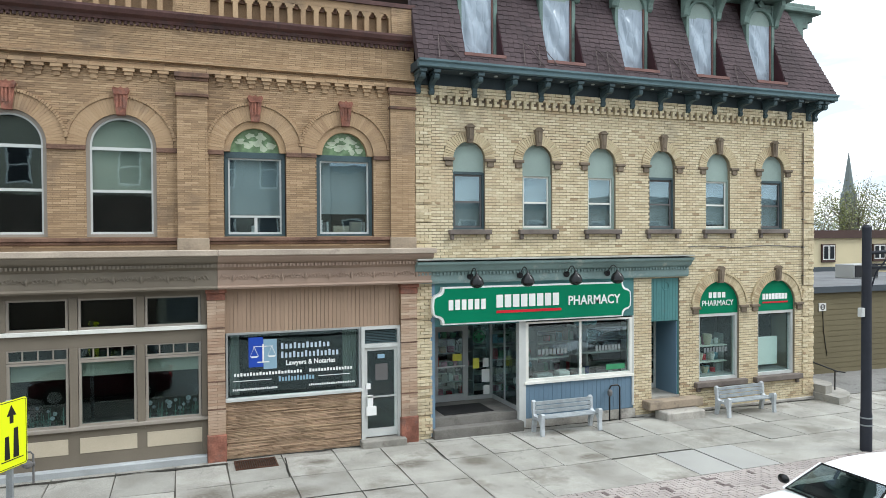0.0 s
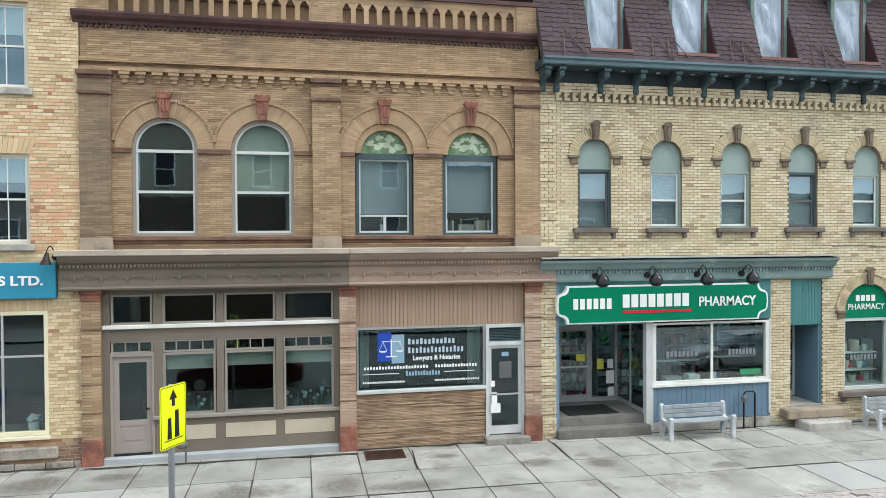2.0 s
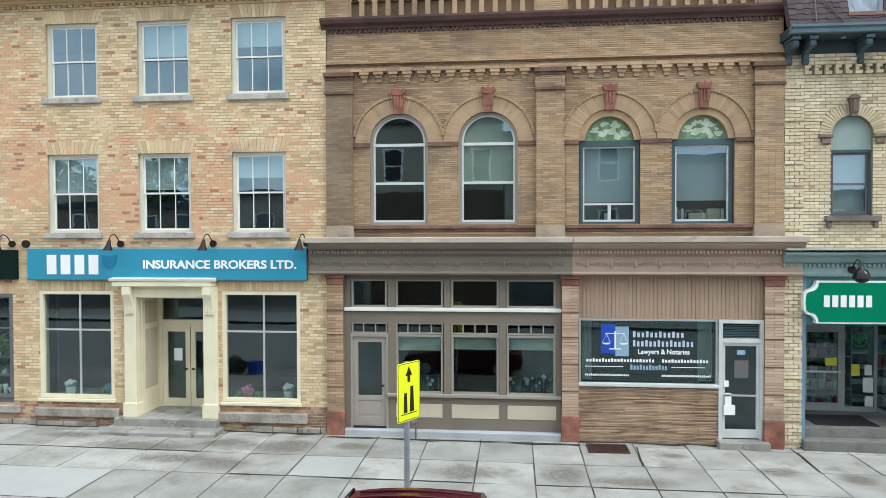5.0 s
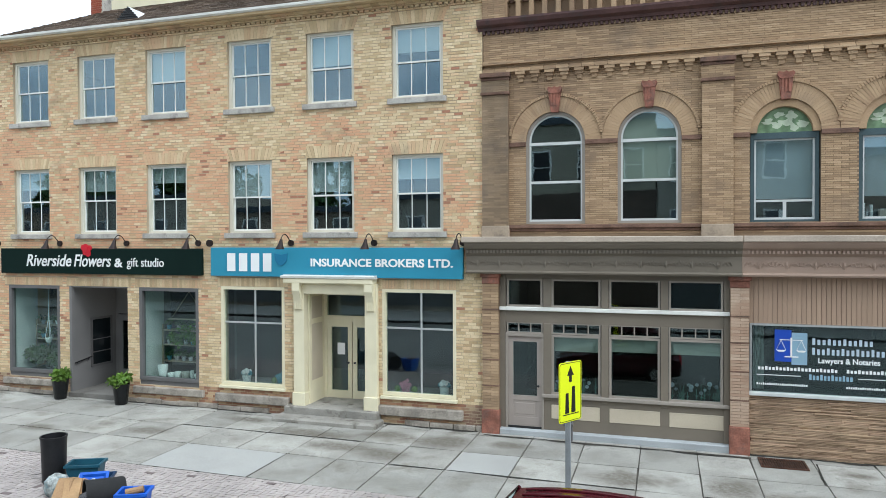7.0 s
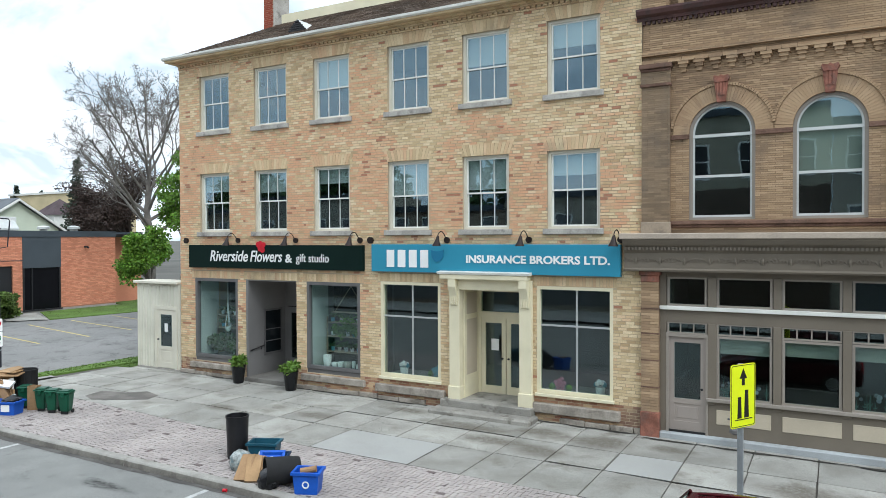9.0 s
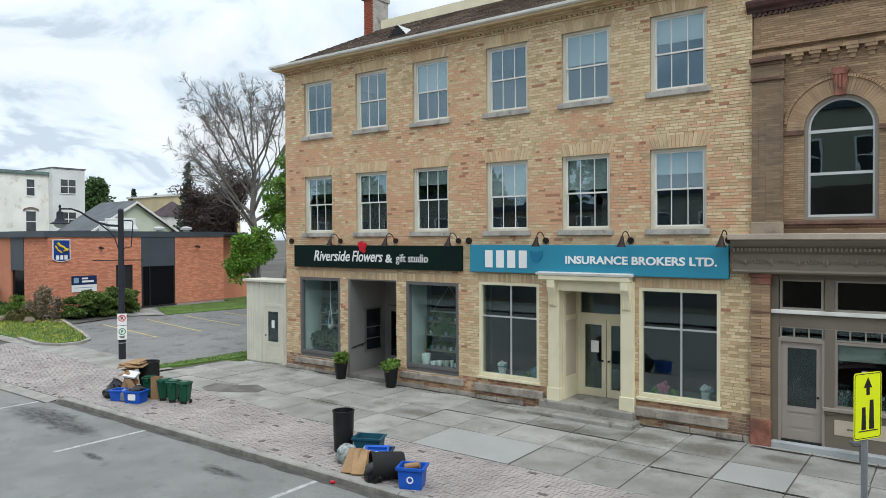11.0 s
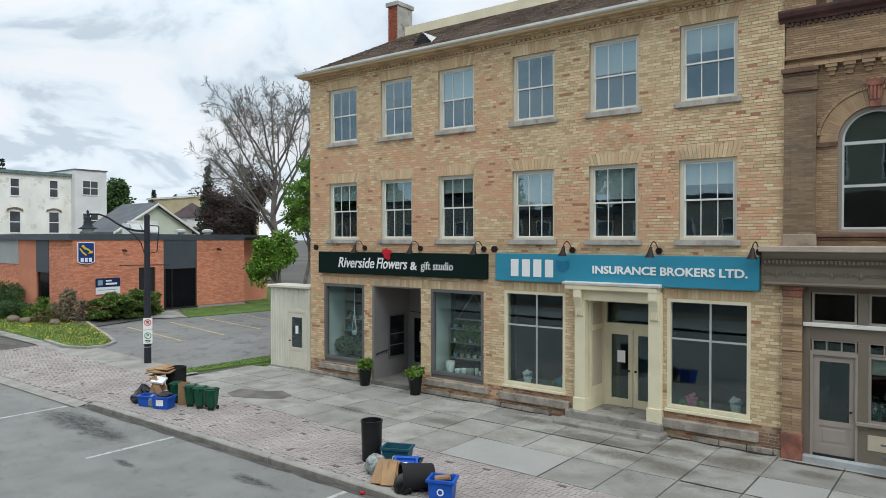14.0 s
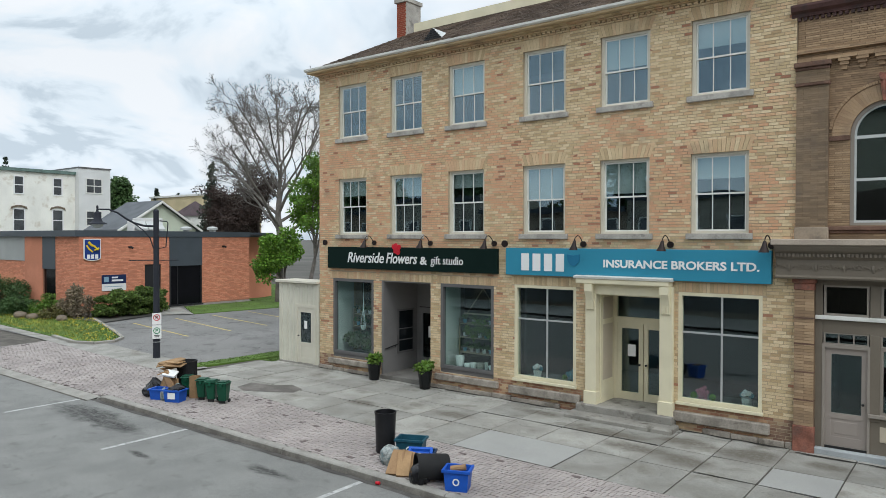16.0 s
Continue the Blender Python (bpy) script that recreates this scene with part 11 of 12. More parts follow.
extrude_poly(bm, [(20.03, Z0 + 0.18), (20.2, Z0 + 0.09), (20.5, Z0 + 0.05), (20.8, Z0 + 0.09), (20.97, Z0 + 0.18), (20.97, Z1 - 0.05), (20.03, Z1 - 0.05)], "x", BX + 0.115, BX + 0.13)
part("board", bm, M["sign_blue"], t)
bm = B()
tube(bm, [(BX + 0.135, 20.25, 4.68), (BX + 0.135, 20.42, 4.5), (BX + 0.135, 20.62, 4.42), (BX + 0.135, 20.85, 4.2)], 0.085, 8, 0.05)
tube(bm, [(BX + 0.135, 20.12, 4.5), (BX + 0.135, 20.28, 4.25), (BX + 0.135, 20.5, 4.08)], 0.05, 8)
tube(bm, [(BX + 0.135, 20.72, 4.28), (BX + 0.135, 20.75, 4.22)], 0.17, 10)
part("emblem", bm, M["sign_yellow"], t)
part("logo_bar", boxes((BX + 0.125, BX + 0.14, 20.16, 20.34, 3.66, 3.92), (BX + 0.125, BX + 0.14, 20.41, 20.58, 3.66, 3.92), (BX + 0.125, BX + 0.14, 20.65, 20.84, 3.66, 3.92)), M["sign_white"], t)
t = thing("bank_sign", (BX, 21.85, 1.6), "navy and white name board on the bank wall", "sign")
part("board", boxes((BX + 0.03, BX + 0.08, 21.1, 22.65, 2.06, 2.62)), M["sign_navy"], t)
part("lower_board", boxes((BX + 0.03, BX + 0.08, 21.1, 22.65, 1.62, 2.055)), M["sign_white"], t)
part("logo_bar", boxes((BX + 0.08, BX + 0.09, 21.22, 21.52, 2.18, 2.5)), M["sign_greyblue"], t)
part("writing", boxes((BX + 0.08, BX + 0.09, 21.72, 22.1, 2.40, 2.50), (BX + 0.08, BX + 0.09, 21.72, 22.45, 2.20, 2.32)), M["sign_white"], t)
part("small_writing", boxes((BX + 0.08, BX + 0.085, 21.25, 22.4, 1.86, 1.90)), M["sign_greyblue"], t)
# roof plant
for x, y, w, h in ((-52.0, 27.0, 0.45, 1.0), (-53.2, 28.6, 0.8, 1.25)):
    t = thing("roof_unit", (x, y, BZ + 0.2), "pale grey ventilation unit on the bank roof", "roof unit", "roof units")
    part("case", boxes((x - w, x + w, y - w, y + w, BZ + 0.2, BZ + 0.2 + h), bev=0.03), M["wing_grey"], t)
    bm = B()
    extrude_poly(bm, [(x + w, BZ + 0.7), (x + w + 0.6, BZ + 0.5), (x + w + 0.6, BZ + 0.62), (x + w, BZ + 1.2)], "y", y - w * 0.8, y + w * 0.8)
    part("hood", bm, M["alu_white"], t)
for x, y in ((-50.5, 30.2), (-49.0, 31.5)):
    bm = B()
    lathe(bm, [(0.25, 0), (0.25, 0.35), (0.42, 0.36), (0.42, 0.52), (0.2, 0.6), (0.02, 0.62)], (x, y, BZ + 0.2), 16)
    solid("roof_fan", bm, M["alu_white"], "round metal fan on the bank roof", "roof fan", "roof fans", smooth=True)


# ---------------------------------------------------------------- trees and shrubs
class Wood:
    def __init__(self):
        self.v, self.f, self.tips = [], [], []

    def limb(self, p, q, r0, r1, n=5):
        d = (q - p)
        if d.length < 1e-5:
            return
        d = d.normalized()
        s = d.orthogonal().normalized()
        u = d.cross(s)
        k = len(self.v)
        for c, r in ((p, r0), (q, r1)):
            self.v += [tuple(c + (s * math.cos(6.2832 * i / n) + u * math.sin(6.2832 * i / n)) * r) for i in range(n)]
        self.f += [(k + i, k + (i + 1) % n, k + n + (i + 1) % n, k + n + i) for i in range(n)]

    def grow(self, p, d, L, r, level, rg, spread, up, minr):
        segs = 3
        for i in range(segs):
            d = (d + Vector((rg.gauss(0, 0.14), rg.gauss(0, 0.14), rg.gauss(0, 0.08) + up))).normalized()
            q = p + d * (L / segs)
            r1 = r * 0.92
            self.limb(p, q, r, r1, 7 if level < 2 else 4 if level < 4 else 3)
            p, r = q, r1
            if level > 0 and i < segs - 1 and r > minr:
                self.side(p, d, L, r, level, rg, spread, up, minr)
        if r > minr and level < 7:
            for _ in range(2 if level else 4):
                self.side(p, d, L, r, level, rg, spread * (0.8 if level else 1), up, minr)
        else:
            self.tips.append(tuple(p))

    def side(self, p, d, L, r, level, rg, spread, up, minr):
        a = d.orthogonal().normalized()
        t = rg.uniform(0, 6.2832)
        a = a * math.cos(t) + d.cross(a) * math.sin(t)
        nd = (d + a * spread * rg.uniform(0.6, 1.2)).normalized()
        self.grow(p, nd, L * rg.uniform(0.66, 0.86), r * rg.uniform(0.5, 0.68), level + 1, rg, spread, up, minr)

    def mesh(self, name, mat):
        me = bpy.data.meshes.new(name)
        me.from_pydata(self.v, [], self.f)
        me.materials.append(mat)
        return me


def tree(base, height, trunk_r, seed, label, spread=0.75, up=0.06, minr=0.012, first=0.28, leaf=None, n=0, size=0.3, clump=0.9, bark="bark", kind_name="tree", lean=(0, 0), radius=None):
    rg = random.Random(seed)
    t = thing(kind_name, base, label, "tree")
    w = Wood()
    w.grow(Vector(base) - Vector((0, 0, 0.1)), Vector((lean[0], lean[1], 1)).normalized(), height * first, trunk_r, 0, rg, spread, up, minr)
    top = max(v[2] for v in w.v) - base[2]
    rad = sorted(math.hypot(v[0] - base[0], v[1] - base[1]) for v in w.v)[int(len(w.v) * 0.97)]
    kz, kr = height / top, (radius or height * 0.36) / rad

    def fitted(v):
        f = kr if v[2] - base[2] > top * 0.16 else 1.0
        return (base[0] + (v[0] - base[0]) * f, base[1] + (v[1] - base[1]) * f, base[2] + (v[2] - base[2]) * kz)
    w.v = [fitted(v) for v in w.v]
    w.tips = [fitted(v) for v in w.tips]
    part("trunk", w.mesh("trunk", M[bark]), M[bark], t)
    if leaf:
        tips = rg.sample(w.tips, min(len(w.tips), 140))
        leaves("crown", n, [(x, y, z, clump * rg.uniform(0.6, 1.2), clump * rg.uniform(0.5, 0.9)) for x, y, z in tips], size, M[leaf], t, rg, 0.2)
    return t, w


def bare_tree(base, limbs, label, seed):
    """A leafless vase-shaped tree: forked stems whose long limbs arch up and out, branches on branches, fine twigs last. limbs: bearing, tilt, length, start height."""
    rg = random.Random(seed)
    t = thing("tree", base, label, "tree")
    w, crown = Wood(), Wood()

    def bough(p, d, length, r, level):
        n = (9, 7, 5, 3, 2)[level]
        bend = Vector((rg.uniform(-1, 1), rg.uniform(-1, 1), 0)) * 0.05
        tilt_up = (0.06, 0.04, 0.03, 0.02, 0.0)[level]
        for i in range(n):
            jit = (0.07, 0.13, 0.18, 0.22, 0.25)[level]
            d = (d + bend + Vector((rg.gauss(0, jit), rg.gauss(0, jit), rg.gauss(0, jit * 0.7) + tilt_up))).normalized()
            q = p + d * (length / n)
            r1 = max(0.011, r * (1 - 0.62 / n) if i < n - 1 else r * 0.5)
            (w if level == 0 else crown).limb(p, q, r, r1, (7, 6, 4, 3, 3)[level])
            p, r = q, r1
            if level < 3 and i >= (3, 1, 0)[level]:
                for _ in range((1 if rg.random() < 0.6 else 2, 1 if rg.random() < 0.5 else 2, 1 if rg.random() < 0.6 else 2)[level]):
                    a = d.orthogonal().normalized()
                    th = rg.uniform(0, 6.2832)
                    a = a * math.cos(th) + d.cross(a) * math.sin(th)
                    nd = (d * 0.8 + a * rg.uniform(0.5, 0.95)).normalized()
                    left = 1 - 0.5 * i / n
                    bough(p, nd, length * left * rg.uniform(0.38, 0.64), r * rg.uniform(0.40, 0.58), level + 1)

    b = Vector(base)
    stem = [b + Vector(p) for p in ((0, 0, -0.2), (0.05, 0, 2.2), (0, 0.05, 4.6), (-0.15, -0.1, 6.4), (-0.1, 0.0, 8.4), (0.1, 0.05, 10.2))]
    for i, (p, q) in enumerate(zip(stem, stem[1:])):
        w.limb(p, q, 0.42 - 0.07 * i, 0.35 - 0.07 * i, 10)
    for bearing, tilt, length, z in limbs:
        c, s = math.cos(radians(bearing)), math.sin(radians(bearing))
        d = Vector((c * math.sin(radians(tilt)), s * math.sin(radians(tilt)), math.cos(radians(tilt))))
        bough(b + Vector((-0.06, 0, z)), d, length, 0.125 if z < 7 else 0.09, 0)
    part("trunk", w.mesh("trunk", M["bark"]), M["bark"], t)
    tagged(part("twig_crown", crown.mesh("twig_crown", M["bark"]), M["bark"], t), kind="stuff")


TREE_BOUGHS = [(137.5 * k + 20, 60 - 2.9 * k + 5 * (k % 2), 8.0 - 0.17 * k, 4.7 + 0.40 * k) for k in range(15)]
bare_tree((-42.9, 33.1, gz(-41)), TREE_BOUGHS, "large bare tree with grey bark behind the bank", 11)
tree((-34.5, 27.0, gz(-33)), 5.0, 0.16, 5, "small tree in fresh bright green leaf", 0.75, 0.05, 0.03, 0.26, "leaf_spring", 12000, 0.15, 0.6, radius=1.5)
tree((-36.2, 29.6, gz(-33)), 9.9, 0.22, 8, "young tree in fresh bright green leaf behind the lean-to", 0.7, 0.06, 0.03, 0.26, "leaf_spring", 11000, 0.16, 0.6, radius=1.8)
tree((-68.7, 51.1, 0.3), 12.5, 0.35, 14, "dense tree with dark purple-brown foliage", 0.8, 0.03, 0.02, 0.24, "leaf_purple", 24000, 0.18, 1.0, "bark_dark", radius=5.4)
tree((-70.3, 48.4, 0.3), 9.6, 0.35, 15, "dark bushy tree behind the bank", 0.8, 0.03, 0.02, 0.24, "leaf_purple", 14000, 0.2, 0.9, "bark_dark", radius=3.0)
tree((-116.5, 60.0, 0.3), 14.2, 0.4, 17, "round green tree far off", 0.8, 0.04, 0.04, 0.28, "leaf_deep", 7000, 0.5, 1.0, radius=2.6)
tree((-60.0, 62.0, 0.3), 10.0, 0.35, 19, "green tree behind the car park", 0.8, 0.04, 0.04, 0.28, "leaf_deep", 6000, 0.5, 1.2)
tree((-46.0, 50.0, 0.3), 7.0, 0.3, 23, "green tree behind the car park", 0.8, 0.04, 0.04, 0.28, "leaf_spring", 6000, 0.4, 1.0)


def conifer(x, y, h, seed, mat="leaf_conifer"):
    rg = random.Random(seed)
    t = thing("conifer", (x, y, 0.3), "tall dark green conifer far off", "tree", "far conifers")
    bm = B()
    tube(bm, [(x, y, 0.2), (x, y, h)], 0.22, 7, 0.03)
    part("trunk", bm, M["bark_dark"], t)
    c = []
    z = 2.0
    while z < h:
        r = (h - z) / h * h * 0.2 + 0.15
        for k in range(6):
            a = rg.uniform(0, 6.28)
            rr = r * rg.uniform(0.3, 1.0)
            c.append((x + rr * math.cos(a), y + rr * math.sin(a), z - rr * 0.25, r * 0.35, 0.2))
        z += h / 26
    leaves("crown", 1500, c, 0.34, M[mat], t, rg, 0.5)


for x, y, h, s in ((-73.3, 47.9, 13.6, 1), (-76.8, 49.9, 11.4, 2), (-113.5, 64.5, 13.2, 3), (-116.0, 66.5, 12.4, 4), (-112.0, 67.5, 12.8, 5), (-123.5, 45.0, 17.5, 6)):
    conifer(x, y, h, s)


def shrub(x, y, r, h, mat, label, seed, n=1800, size=0.16, flat=False):
    rg = random.Random(seed)
    z0 = gz(x) + 0.04
    t = thing("shrub", (x, y, z0), label, "shrub", "bank shrubs")
    bm = B()
    for k in range(6):
        a = k * 1.05
        tube(bm, [(x, y, z0 - 0.05), (x + 0.4 * r * math.cos(a), y + 0.4 * r * math.sin(a), z0 + h * 0.6)], 0.03, 5, 0.01)
    part("stems", bm, M["bark_dark"], t)
    c = []
    for k in range(34):
        a, rr = rg.uniform(0, 6.28), r * math.sqrt(rg.random())
        zt = z0 + (h * (0.03 + 0.97 * rg.random()) if flat else h * (0.15 + 0.75 * rg.random() * (1 - (rr / r) ** 2 * 0.6)))
        c.append((x + rr * math.cos(a), y + rr * math.sin(a), zt, r * 0.28, h * (0.09 if flat else 0.16)))
    leaves("foliage", n, c, size, M[mat], t, rg, 0.0)


shrub(-42.6, 20.6, 1.2, 1.45, "leaf_juniper", "spreading dark green juniper by the bank", 41, 12000, 0.12, True)
shrub(-43.0, 22.3, 1.2, 1.5, "leaf_juniper", "spreading dark green juniper by the bank", 42, 12000, 0.12, True)
shrub(-43.6, 23.4, 0.8, 1.3, "leaf_juniper", "spreading dark green juniper by the bank", 47, 8000, 0.12, True)
shrub(-43.9, 18.9, 0.8, 1.9, "twig", "bare brown twiggy shrub by the bank", 43, 5000, 0.13)
shrub(-44.5, 17.9, 0.75, 0.85, "leaf_gold", "rounded shrub tipped with yellow-brown", 44, 1800, 0.12)
shrub(-46.6, 18.5, 0.9, 1.25, "leaf_bright", "bright yellow-green shrub by the bank", 45, 3500, 0.1)
shrub(-48.4, 17.4, 1.3, 1.1, "leaf_deep", "low dark green shrub by the bank", 46, 5000, 0.1)
shrub(-52.4, 18.2, 1.4, 2.4, "leaf_deep", "tall dark green shrub by the bank", 48, 7000, 0.11)
for x, y, r in ((-42.9, 17.6, 0.28), (-45.0, 16.9, 0.3), (-46.1, 16.7, 0.34)):
    bm = B()
    bmesh.ops.create_icosphere(bm, subdivisions=2, radius=r, matrix=Matrix.Translation((x, y, gz(x) + r * 0.5)) @ Matrix.Diagonal((1.3, 1.0, 0.7, 1)))
    for v in bm.verts:
        v.co += Vector((0, 0, 1)) * noise.noise(v.co * 3) * 0.06
    solid("boulder", bm, M["label_stone"], "grey boulder at the edge of the lawn", "rock", "lawn rocks")

# ---------------------------------------------------------------- far buildings on the left
def flat_window(parent, x, y0, y1, z0, z1, frame_mat, bars_y=1, arch=False):
    """A far window in a wall that faces +x."""
    bm = boxes((x - 0.02, x + 0.06, y0, y0 + 0.12, z0, z1), (x - 0.02, x + 0.06, y1 - 0.12, y1, z0, z1), (x - 0.02, x + 0.06, y0 + 0.12, y1 - 0.12, z1 - 0.12, z1), (x - 0.02, x + 0.08, y0 + 0.12, y1 - 0.12, z0, z0 + 0.12), (x - 0.02, x + 0.06, y0 + 0.12, y1 - 0.12, (z0 + z1) / 2 - 0.05, (z0 + z1) / 2 + 0.05))
    for k in range(1, bars_y + 1):
        ym = y0 + (y1 - y0) * k / (bars_y + 1)
        box(bm, x - 0.02, x + 0.05, ym - 0.04, ym + 0.04, z0 + 0.12, z1 - 0.12)
    w = part("window", bm, frame_mat, parent)
    part("pane", boxes((x - 0.06, x + 0.012, y0 + 0.06, y1 - 0.06, z0 + 0.06, z1 - 0.06)), M["far_pane"], w)
    if arch:
        bm = B()
        extrude_poly(bm, [(y0 - 0.22, z1 - 0.1), (y0 - 0.1, z1 + 0.22)] + [(y0 + (y1 - y0) * k / 6, z1 + 0.22 + 0.16 * math.sin(math.pi * k / 6)) for k in range(7)] + [(y1 + 0.1, z1 + 0.22), (y1 + 0.22, z1 - 0.1), (y1 + 0.05, z1 - 0.02)] + [(y1 - (y1 - y0) * k / 6, z1 + 0.04 + 0.16 * math.sin(math.pi * k / 6)) for k in range(7)] + [(y0 - 0.05, z1 - 0.02)], "x", x, x + 0.16)
        part("hood_mould", bm, M["label_stone"], w)


t = thing("apartment_block", (-96, 28, 0.5), "three-storey flaking white painted brick block with dark cornice", "building")
WX = -88.5
part("wall", boxes((WX - 14, WX, 8, 39.4, 0, 12.5)), M["flaking_white"], t)
part("cornice", boxes((WX - 14.2, WX + 0.3, 7.8, 39.5, 12.5, 12.85)), M["dormer_green"], t)
part("wing", boxes((WX - 12, WX + 1.0, 39.4, 43.2, 0, 13.3)), M["wing_grey"], t)
part("wing_cap", boxes((WX - 12.1, WX + 1.1, 39.35, 43.3, 13.3, 13.45)), M["grey_paint"], t)
for yc in (33.2, 37.4, 28.5, 24.0):
    flat_window(t, WX, yc - 0.55, yc + 0.55, 9.9, 12.0, M["sign_white"], 0)
    flat_window(t, WX, yc - 0.65, yc + 0.65, 5.7, 8.3, M["sign_white"], 0, True)
for z0 in (6.4, 10.3):
    flat_window(t, WX + 1.0, 40.2, 42.2, z0, z0 + 1.85, M["white_paint"], 1)
t = thing("gabled_house", (-74, 39.5, 0.4), "pale green gabled house with a grey shingle roof", "house")
bm = B()
extrude_poly(bm, [(35.6, 0), (44.0, 0), (44.0, 5.9), (39.8, 8.6), (35.6, 5.9)], "x", -77, -70.5)
part("wall", bm, M["house_green"], t)
bm = B()
extrude_poly(bm, [(35.1, 5.6), (39.8, 8.65), (44.5, 5.6), (44.5, 5.8), (39.8, 8.9), (35.1, 5.8)], "x", -77.3, -70.1)
part("roof", bm, M["roof_grey"], t)
bm = B()
extrude_poly(bm, [(35.0, 5.52), (39.8, 8.6), (44.6, 5.52), (44.6, 5.75), (39.8, 8.82), (35.0, 5.75)], "x", -70.1, -69.95)
part("bargeboard", bm, M["white_paint"], t)
t = thing("tan_block", (-108, 64, 0.5), "tan brick flat-roofed block far off", "building")
part("wall", boxes((-115, -100, 64.3, 75.8, 0, 11.7)), M["tan_block"], t)
part("parapet", boxes((-115.2, -99.8, 64.1, 76.0, 11.7, 12.0)), M["white_paint"], t)
for y in (65.2, 69.0, 72.8):
    flat_window(t, -100, y, y + 2.2, 9.2, 10.9, M["white_paint"], 1)
t = thing("tower_house", (-88, 53, 0.5), "white house with a pointed dark red roof", "house")
part("wall", boxes((-88.9, -84.9, 52.6, 56.6, 0, 7.9)), M["white_paint"], t)
bm = B()
V = [bm.verts.new(p) for p in ((-89.2, 52.3, 7.9), (-84.6, 52.3, 7.9), (-84.6, 56.9, 7.9), (-89.2, 56.9, 7.9), (-86.9, 54.6, 10.0))]
for k in range(4):
    bm.faces.new((V[k], V[(k + 1) % 4], V[4]))
bm.faces.new(V[:4][::-1])
part("roof", bm, M["mansard"], t)
t = thing("low_house", (-46, 62, 0.4), "white siding house behind the trees", "house")
part("wall", boxes((-56, -38, 52, 60, 0, 5.0)), M["shed_white"], t)
bm = B()
extrude_poly(bm, [(51.6, 4.9), (56, 8.0), (60.4, 4.9)], "x", -56.4, -37.6)
part("roof", bm, M["roof_grey"], t)

# ---------------------------------------------------------------- right of the pharmacy
t = thing("low_annex", (26, 24, gz(25)), "olive painted block building with a flat roof", "building")
part("wall", boxes((PX1 + 0.02, 36, 20.6, 20.9, -0.5, 3.05)), M["olive"], t)
for i in range(15):
    part("course", boxes((PX1 + 0.02, 36, 20.585, 20.602, -0.2 + i * 0.21, -0.02 + i * 0.21)), M["olive"], t)
part("roof", boxes((PX1 + 0.02, 36, 20.45, 30, 3.05, 3.2)), M["flat_roof"], t)
part("roof_edge", boxes((PX1 + 0.02, 36, 20.4, 20.5, 2.98, 3.22)), M["bank_grey"], t)
t = thing("cream_annex", (32, 34, gz(30)), "cream stucco building with a brown parapet", "building")
part("wall", boxes((PX1 + 0.02, 60, 29.6, 40, -0.4, 5.05)), M["cream_stucco"], t)
part("parapet", boxes((PX1 + 0.02, 60.2, 29.4, 40, 5.05, 5.5)), M["brown_trim"], t)
part("base_band", boxes((PX1 + 0.02, 60, 29.55, 29.6, 3.2, 3.45)), M["bank_grey"], t)
for x in (28.6, 33.45, 37.4):
    w = part("window", boxes((x, x + 1.0, 29.5, 29.62, 3.7, 4.72)), M["brown_trim"], t)
    for s in (0, 1):
        part("sash", boxes((x + 0.07 + s * 0.45, x + 0.48 + s * 0.45, 29.485, 29.505, 3.85, 4.65)), M["wing_grey"], w)
        part("pane", boxes((x + 0.12 + s * 0.45, x + 0.43 + s * 0.45, 29.478, 29.487, 3.9, 4.60)), M["far_glass"], w)
t = thing("roof_unit", (29.8, 24.5, 3.2), "grey air-conditioning unit on the flat roof", "roof unit", "roof units")
part("case", boxes((29.1, 30.7, 24.0, 25.0, 3.2, 3.85), bev=0.02), M["panel_light"], t)
part("grille", boxes((29.18, 29.95, 23.97, 24.0, 3.26, 3.8)), M["bank_dark"], t)
part("fan_grille", boxes((30.0, 30.64, 23.97, 24.0, 3.26, 3.8)), M["bank_dark"], t)
t = thing("no_entry_sign", (23.25, 20.58, 2.3), "small square white sign with a round symbol on the olive wall", "road sign")
part("plate", boxes((23.06, 23.42, 20.55, 20.583, 2.27, 2.58)), M["wing_grey"], t)
bm = B()
ring_band(bm, 23.24, 2.425, 0.07, 0.12, 0, 2 * math.pi, 18, 20.54, 20.55)
box(bm, 23.17, 23.31, 20.54, 20.55, 2.405, 2.445)
part("ring", bm, M["grey_paint"], t)
bm = B()
tube(bm, [(23.27, 20.575, 2.27), (23.3, 20.575, 1.6), (23.42, 20.575, 0.9), (23.5, 20.575, 0.5)], 0.015, 5)
part("cable", bm, M["black_paint"], t)
# curved steps with a handrail at the corner
t = thing("corner_steps", (19.3, 17.9, gz(19)), "curved concrete steps with a black handrail", "steps")
for r, z, xs_ in ((1.32, 0.10, 19.22), (0.78, 0.36, 19.27)):
    bm = B()
    extrude_poly(bm, [(xs_, 17.75)] + arc_pts(xs_, 17.75, r, -math.pi / 2, 0.1, 12) + [(xs_ + r, 20.4), (xs_, 20.4)], "z", -0.4, z)
    part("step", bm, M["kerb"], t)
bm = B()
tube(bm, [(19.4, 18.9, 1.25), (19.8, 18.0, 0.95), (20.15, 17.3, 0.72), (20.3, 17.1, 0.7)], 0.022, 7)
tube(bm, [(20.12, 17.35, 0.74), (20.12, 17.35, -0.15)], 0.022, 7)
part("handrail", bm, M["black_paint"], t)
bm = B()
bm.faces.new([bm.verts.new((x, y, gz(x) - 0.03)) for x, y in ((19.2, 17.6), (60, 17.6), (60, 20.6), (19.2, 20.6))])
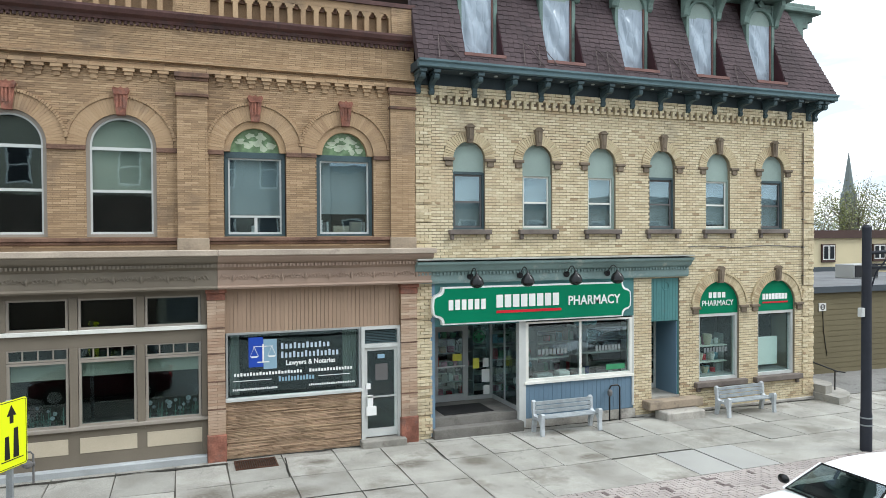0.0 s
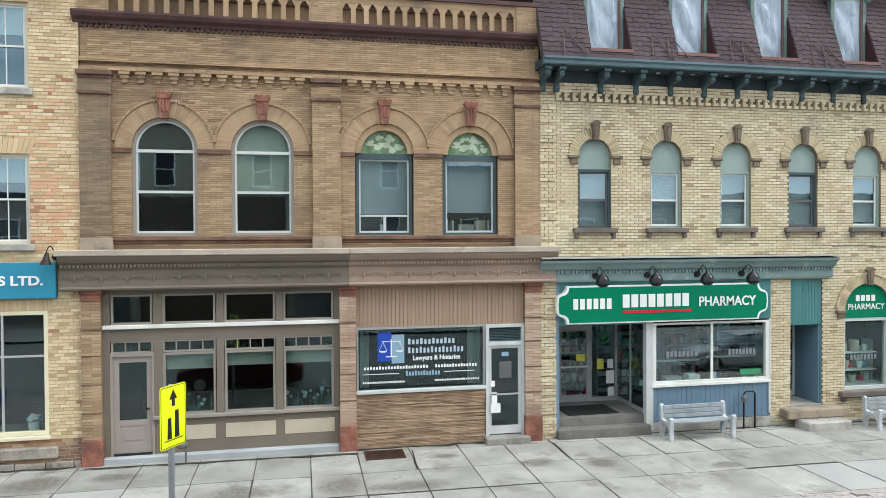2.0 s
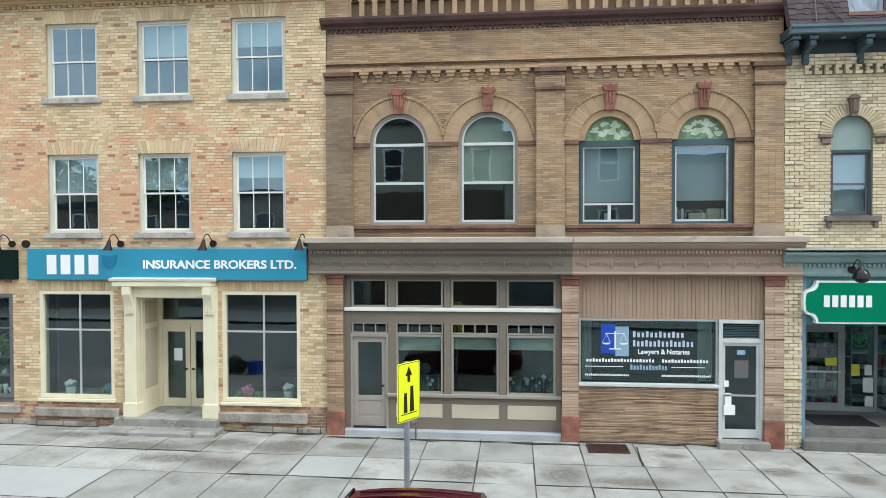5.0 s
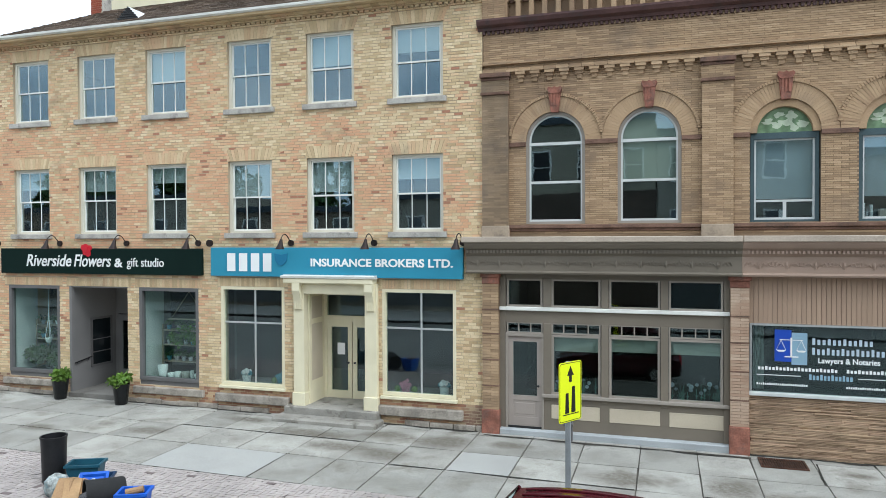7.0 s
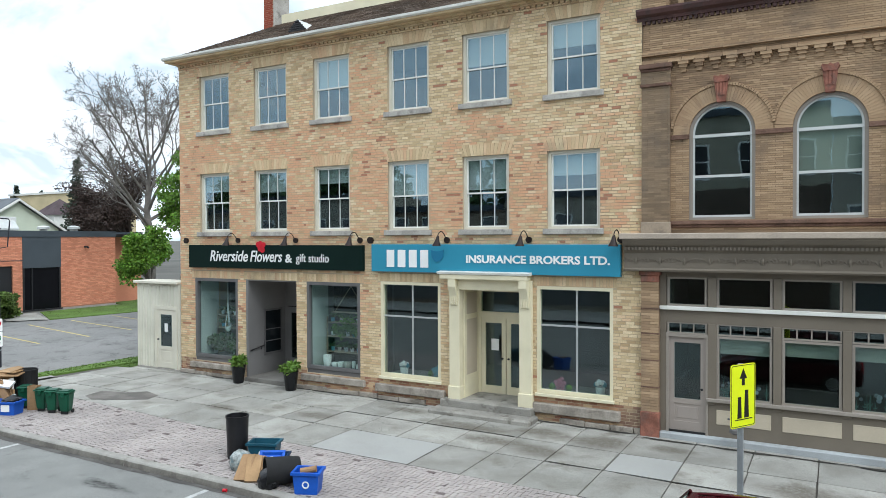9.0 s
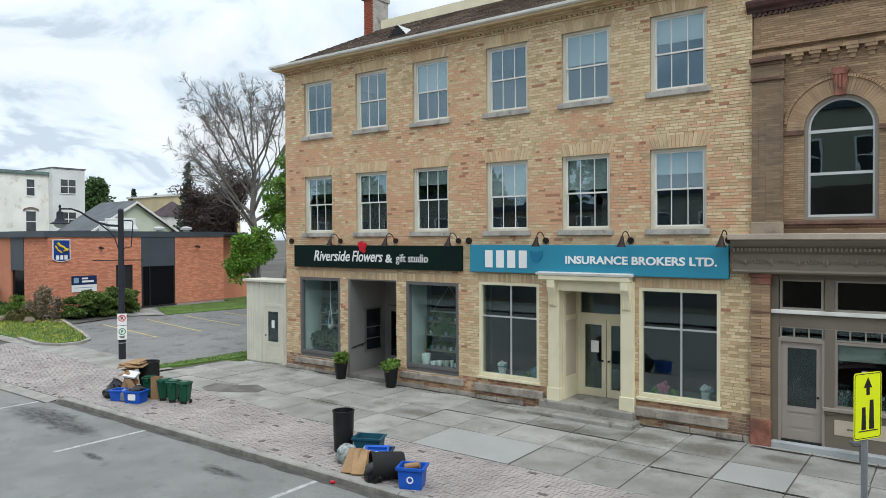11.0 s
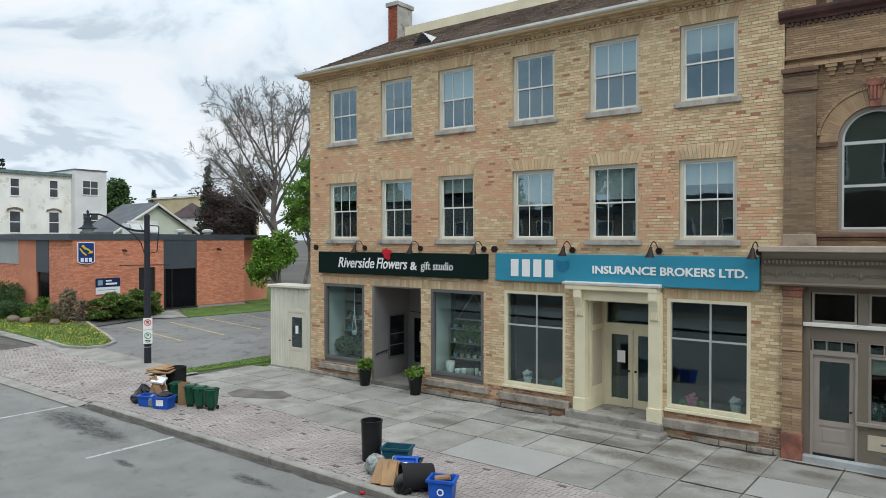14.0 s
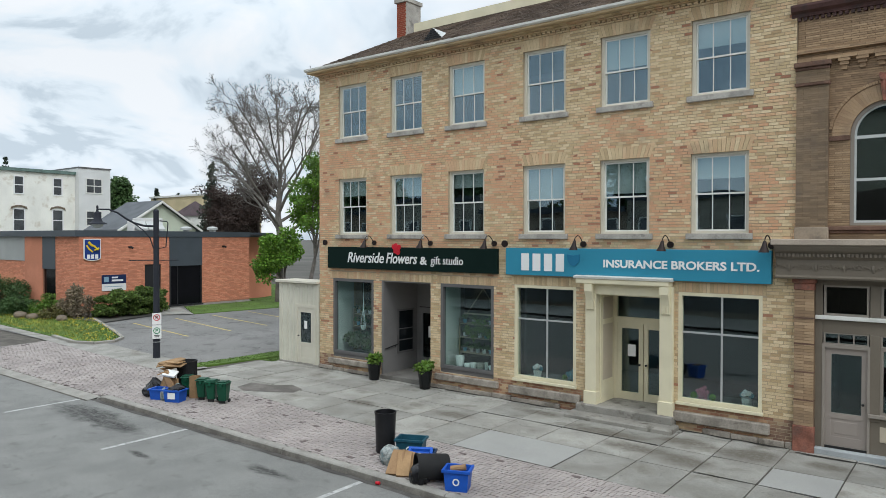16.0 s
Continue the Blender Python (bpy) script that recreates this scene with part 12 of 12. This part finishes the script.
solid("side_lane", bm, M["lot_asphalt"], "grey asphalt lane beside the pharmacy", "lane", kind="structure")
tree((41.5, 36.2, gz(40)), 9.6, 0.25, 61, "tree with thin new leaves behind the annex", 0.75, 0.05, 0.014, 0.26, "leaf_olive", 4200, 0.12, 0.9)
tree((45.5, 36.0, gz(40)), 10.2, 0.25, 63, "tree with thin new leaves behind the annex", 0.75, 0.05, 0.014, 0.26, "leaf_olive", 4200, 0.12, 0.9)
tree((39.0, 40.0, gz(40)), 9.0, 0.25, 64, "tree with thin new leaves behind the annex", 0.75, 0.05, 0.016, 0.26, "leaf_olive", 4200, 0.12, 1.0)
t = thing("church", (115.5, 95.6, 0), "grey stone church steeple far off", "church")
bm = B()
lathe(bm, [(1.5, 0), (1.5, 9), (1.3, 12.6), (1.35, 12.9), (0.95, 13.6), (0.04, 20.5)], (115.5, 95.6, 0), 8)
part("steeple", bm, M["slate_grey"], t)

# ---------------------------------------------------------------- the other side of the street
OY = -9.5
for k, (x0, x1, h, m) in enumerate(((-64, -44, 7.4, "op_brick"), (-44, -33, 8.3, "op_stone"), (-33, -21, 7.2, "op_brick"), (-21, -9.7, 7.9, "op_stone"), (-9.7, -1.3, 12.4, "op_cream"), (-1.3, 9, 11.4, "op_stone"), (9, 17, 9.8, "op_brick"), (17, 30, 7.6, "op_brick"), (30, 52, 8.2, "op_stone"))):
    t = thing("opposite_building", ((x0 + x1) / 2, OY - 4, gz(x0) - 0.15), "plain dark commercial building across the street", "building", "buildings across the street")
    part("wall", boxes((x0, x1 - 0.05, OY - 9, OY, -0.6, h)), M[m], t)
    if m == "op_cream":
        # unseen dark band, added so that the lower sashes opposite mirror something dark
        part("lower_wall", boxes((x0 + 0.02, x1 - 0.07, OY - 0.02, OY + 0.12, -0.6, 7.7)), M["roof_brown"], t)
    part("cornice", boxes((x0, x1 - 0.05, OY, OY + 0.25, h - 0.4, h)), M["bank_grey"], t)
    for z0 in ([4.6, 8.4] if h > 10 else [4.4]):
        nw = int((x1 - x0) / 2.4)
        for j in range(nw):
            xc = x0 + (x1 - x0) * (j + 0.5) / nw
            w = part("window", welded(boxes((xc - 0.6, xc - 0.5, OY - 0.05, OY + 0.08, z0 - 0.1, z0 + 2.0), (xc + 0.5, xc + 0.6, OY - 0.05, OY + 0.08, z0 - 0.1, z0 + 2.0), (xc - 0.5, xc + 0.5, OY - 0.05, OY + 0.08, z0 - 0.1, z0), (xc - 0.5, xc + 0.5, OY - 0.05, OY + 0.08, z0 + 1.9, z0 + 2.0))), M["white_paint"], t)
            part("pane", boxes((xc - 0.5, xc + 0.5, OY - 0.05, OY + 0.04, z0, z0 + 1.9)), M["bank_dark" if z0 > 8 else "op_glass"], w)
            part("meeting_rail", boxes((xc - 0.5, xc + 0.5, OY + 0.04, OY + 0.06, z0 + 0.92, z0 + 0.98)), M["white_paint"], w)
    part("shop_front", boxes((x0 + 0.5, x1 - 0.6, OY - 0.05, OY + 0.06, 0.4, 3.0)), M["op_glass"], t)
bm = B()
strip(bm, [-140, -60, 0, 60, 140], lambda x: OY, lambda x: -4.0, lambda x: gz(x) - 0.02, lambda x: gz(x) - 0.02)
solid("far_pavement", bm, M["concrete_new"], "plain concrete pavement across the street", "pavement", kind="structure")
rt = random.Random(77)
for x in (-54, -40, -27):
    tree((x, OY - 11, gz(x)), 12.0, 0.3, int(100 - x), "leafy tree behind the buildings across the street", 0.8, 0.04, 0.05, 0.28, "leaf_deep", 2500, 0.6, 1.4)
for me, p in PAVERS:
    ob = new("paving_brick", me)
    ob.location = p
    ob.parent = pavement

# ---------------------------------------------------------------- single bricks of the walls
for wall, me, places in SINGLES:
    for p in places:
        ob = new("brick", me)
        ob.location = p
        ob.parent = wall
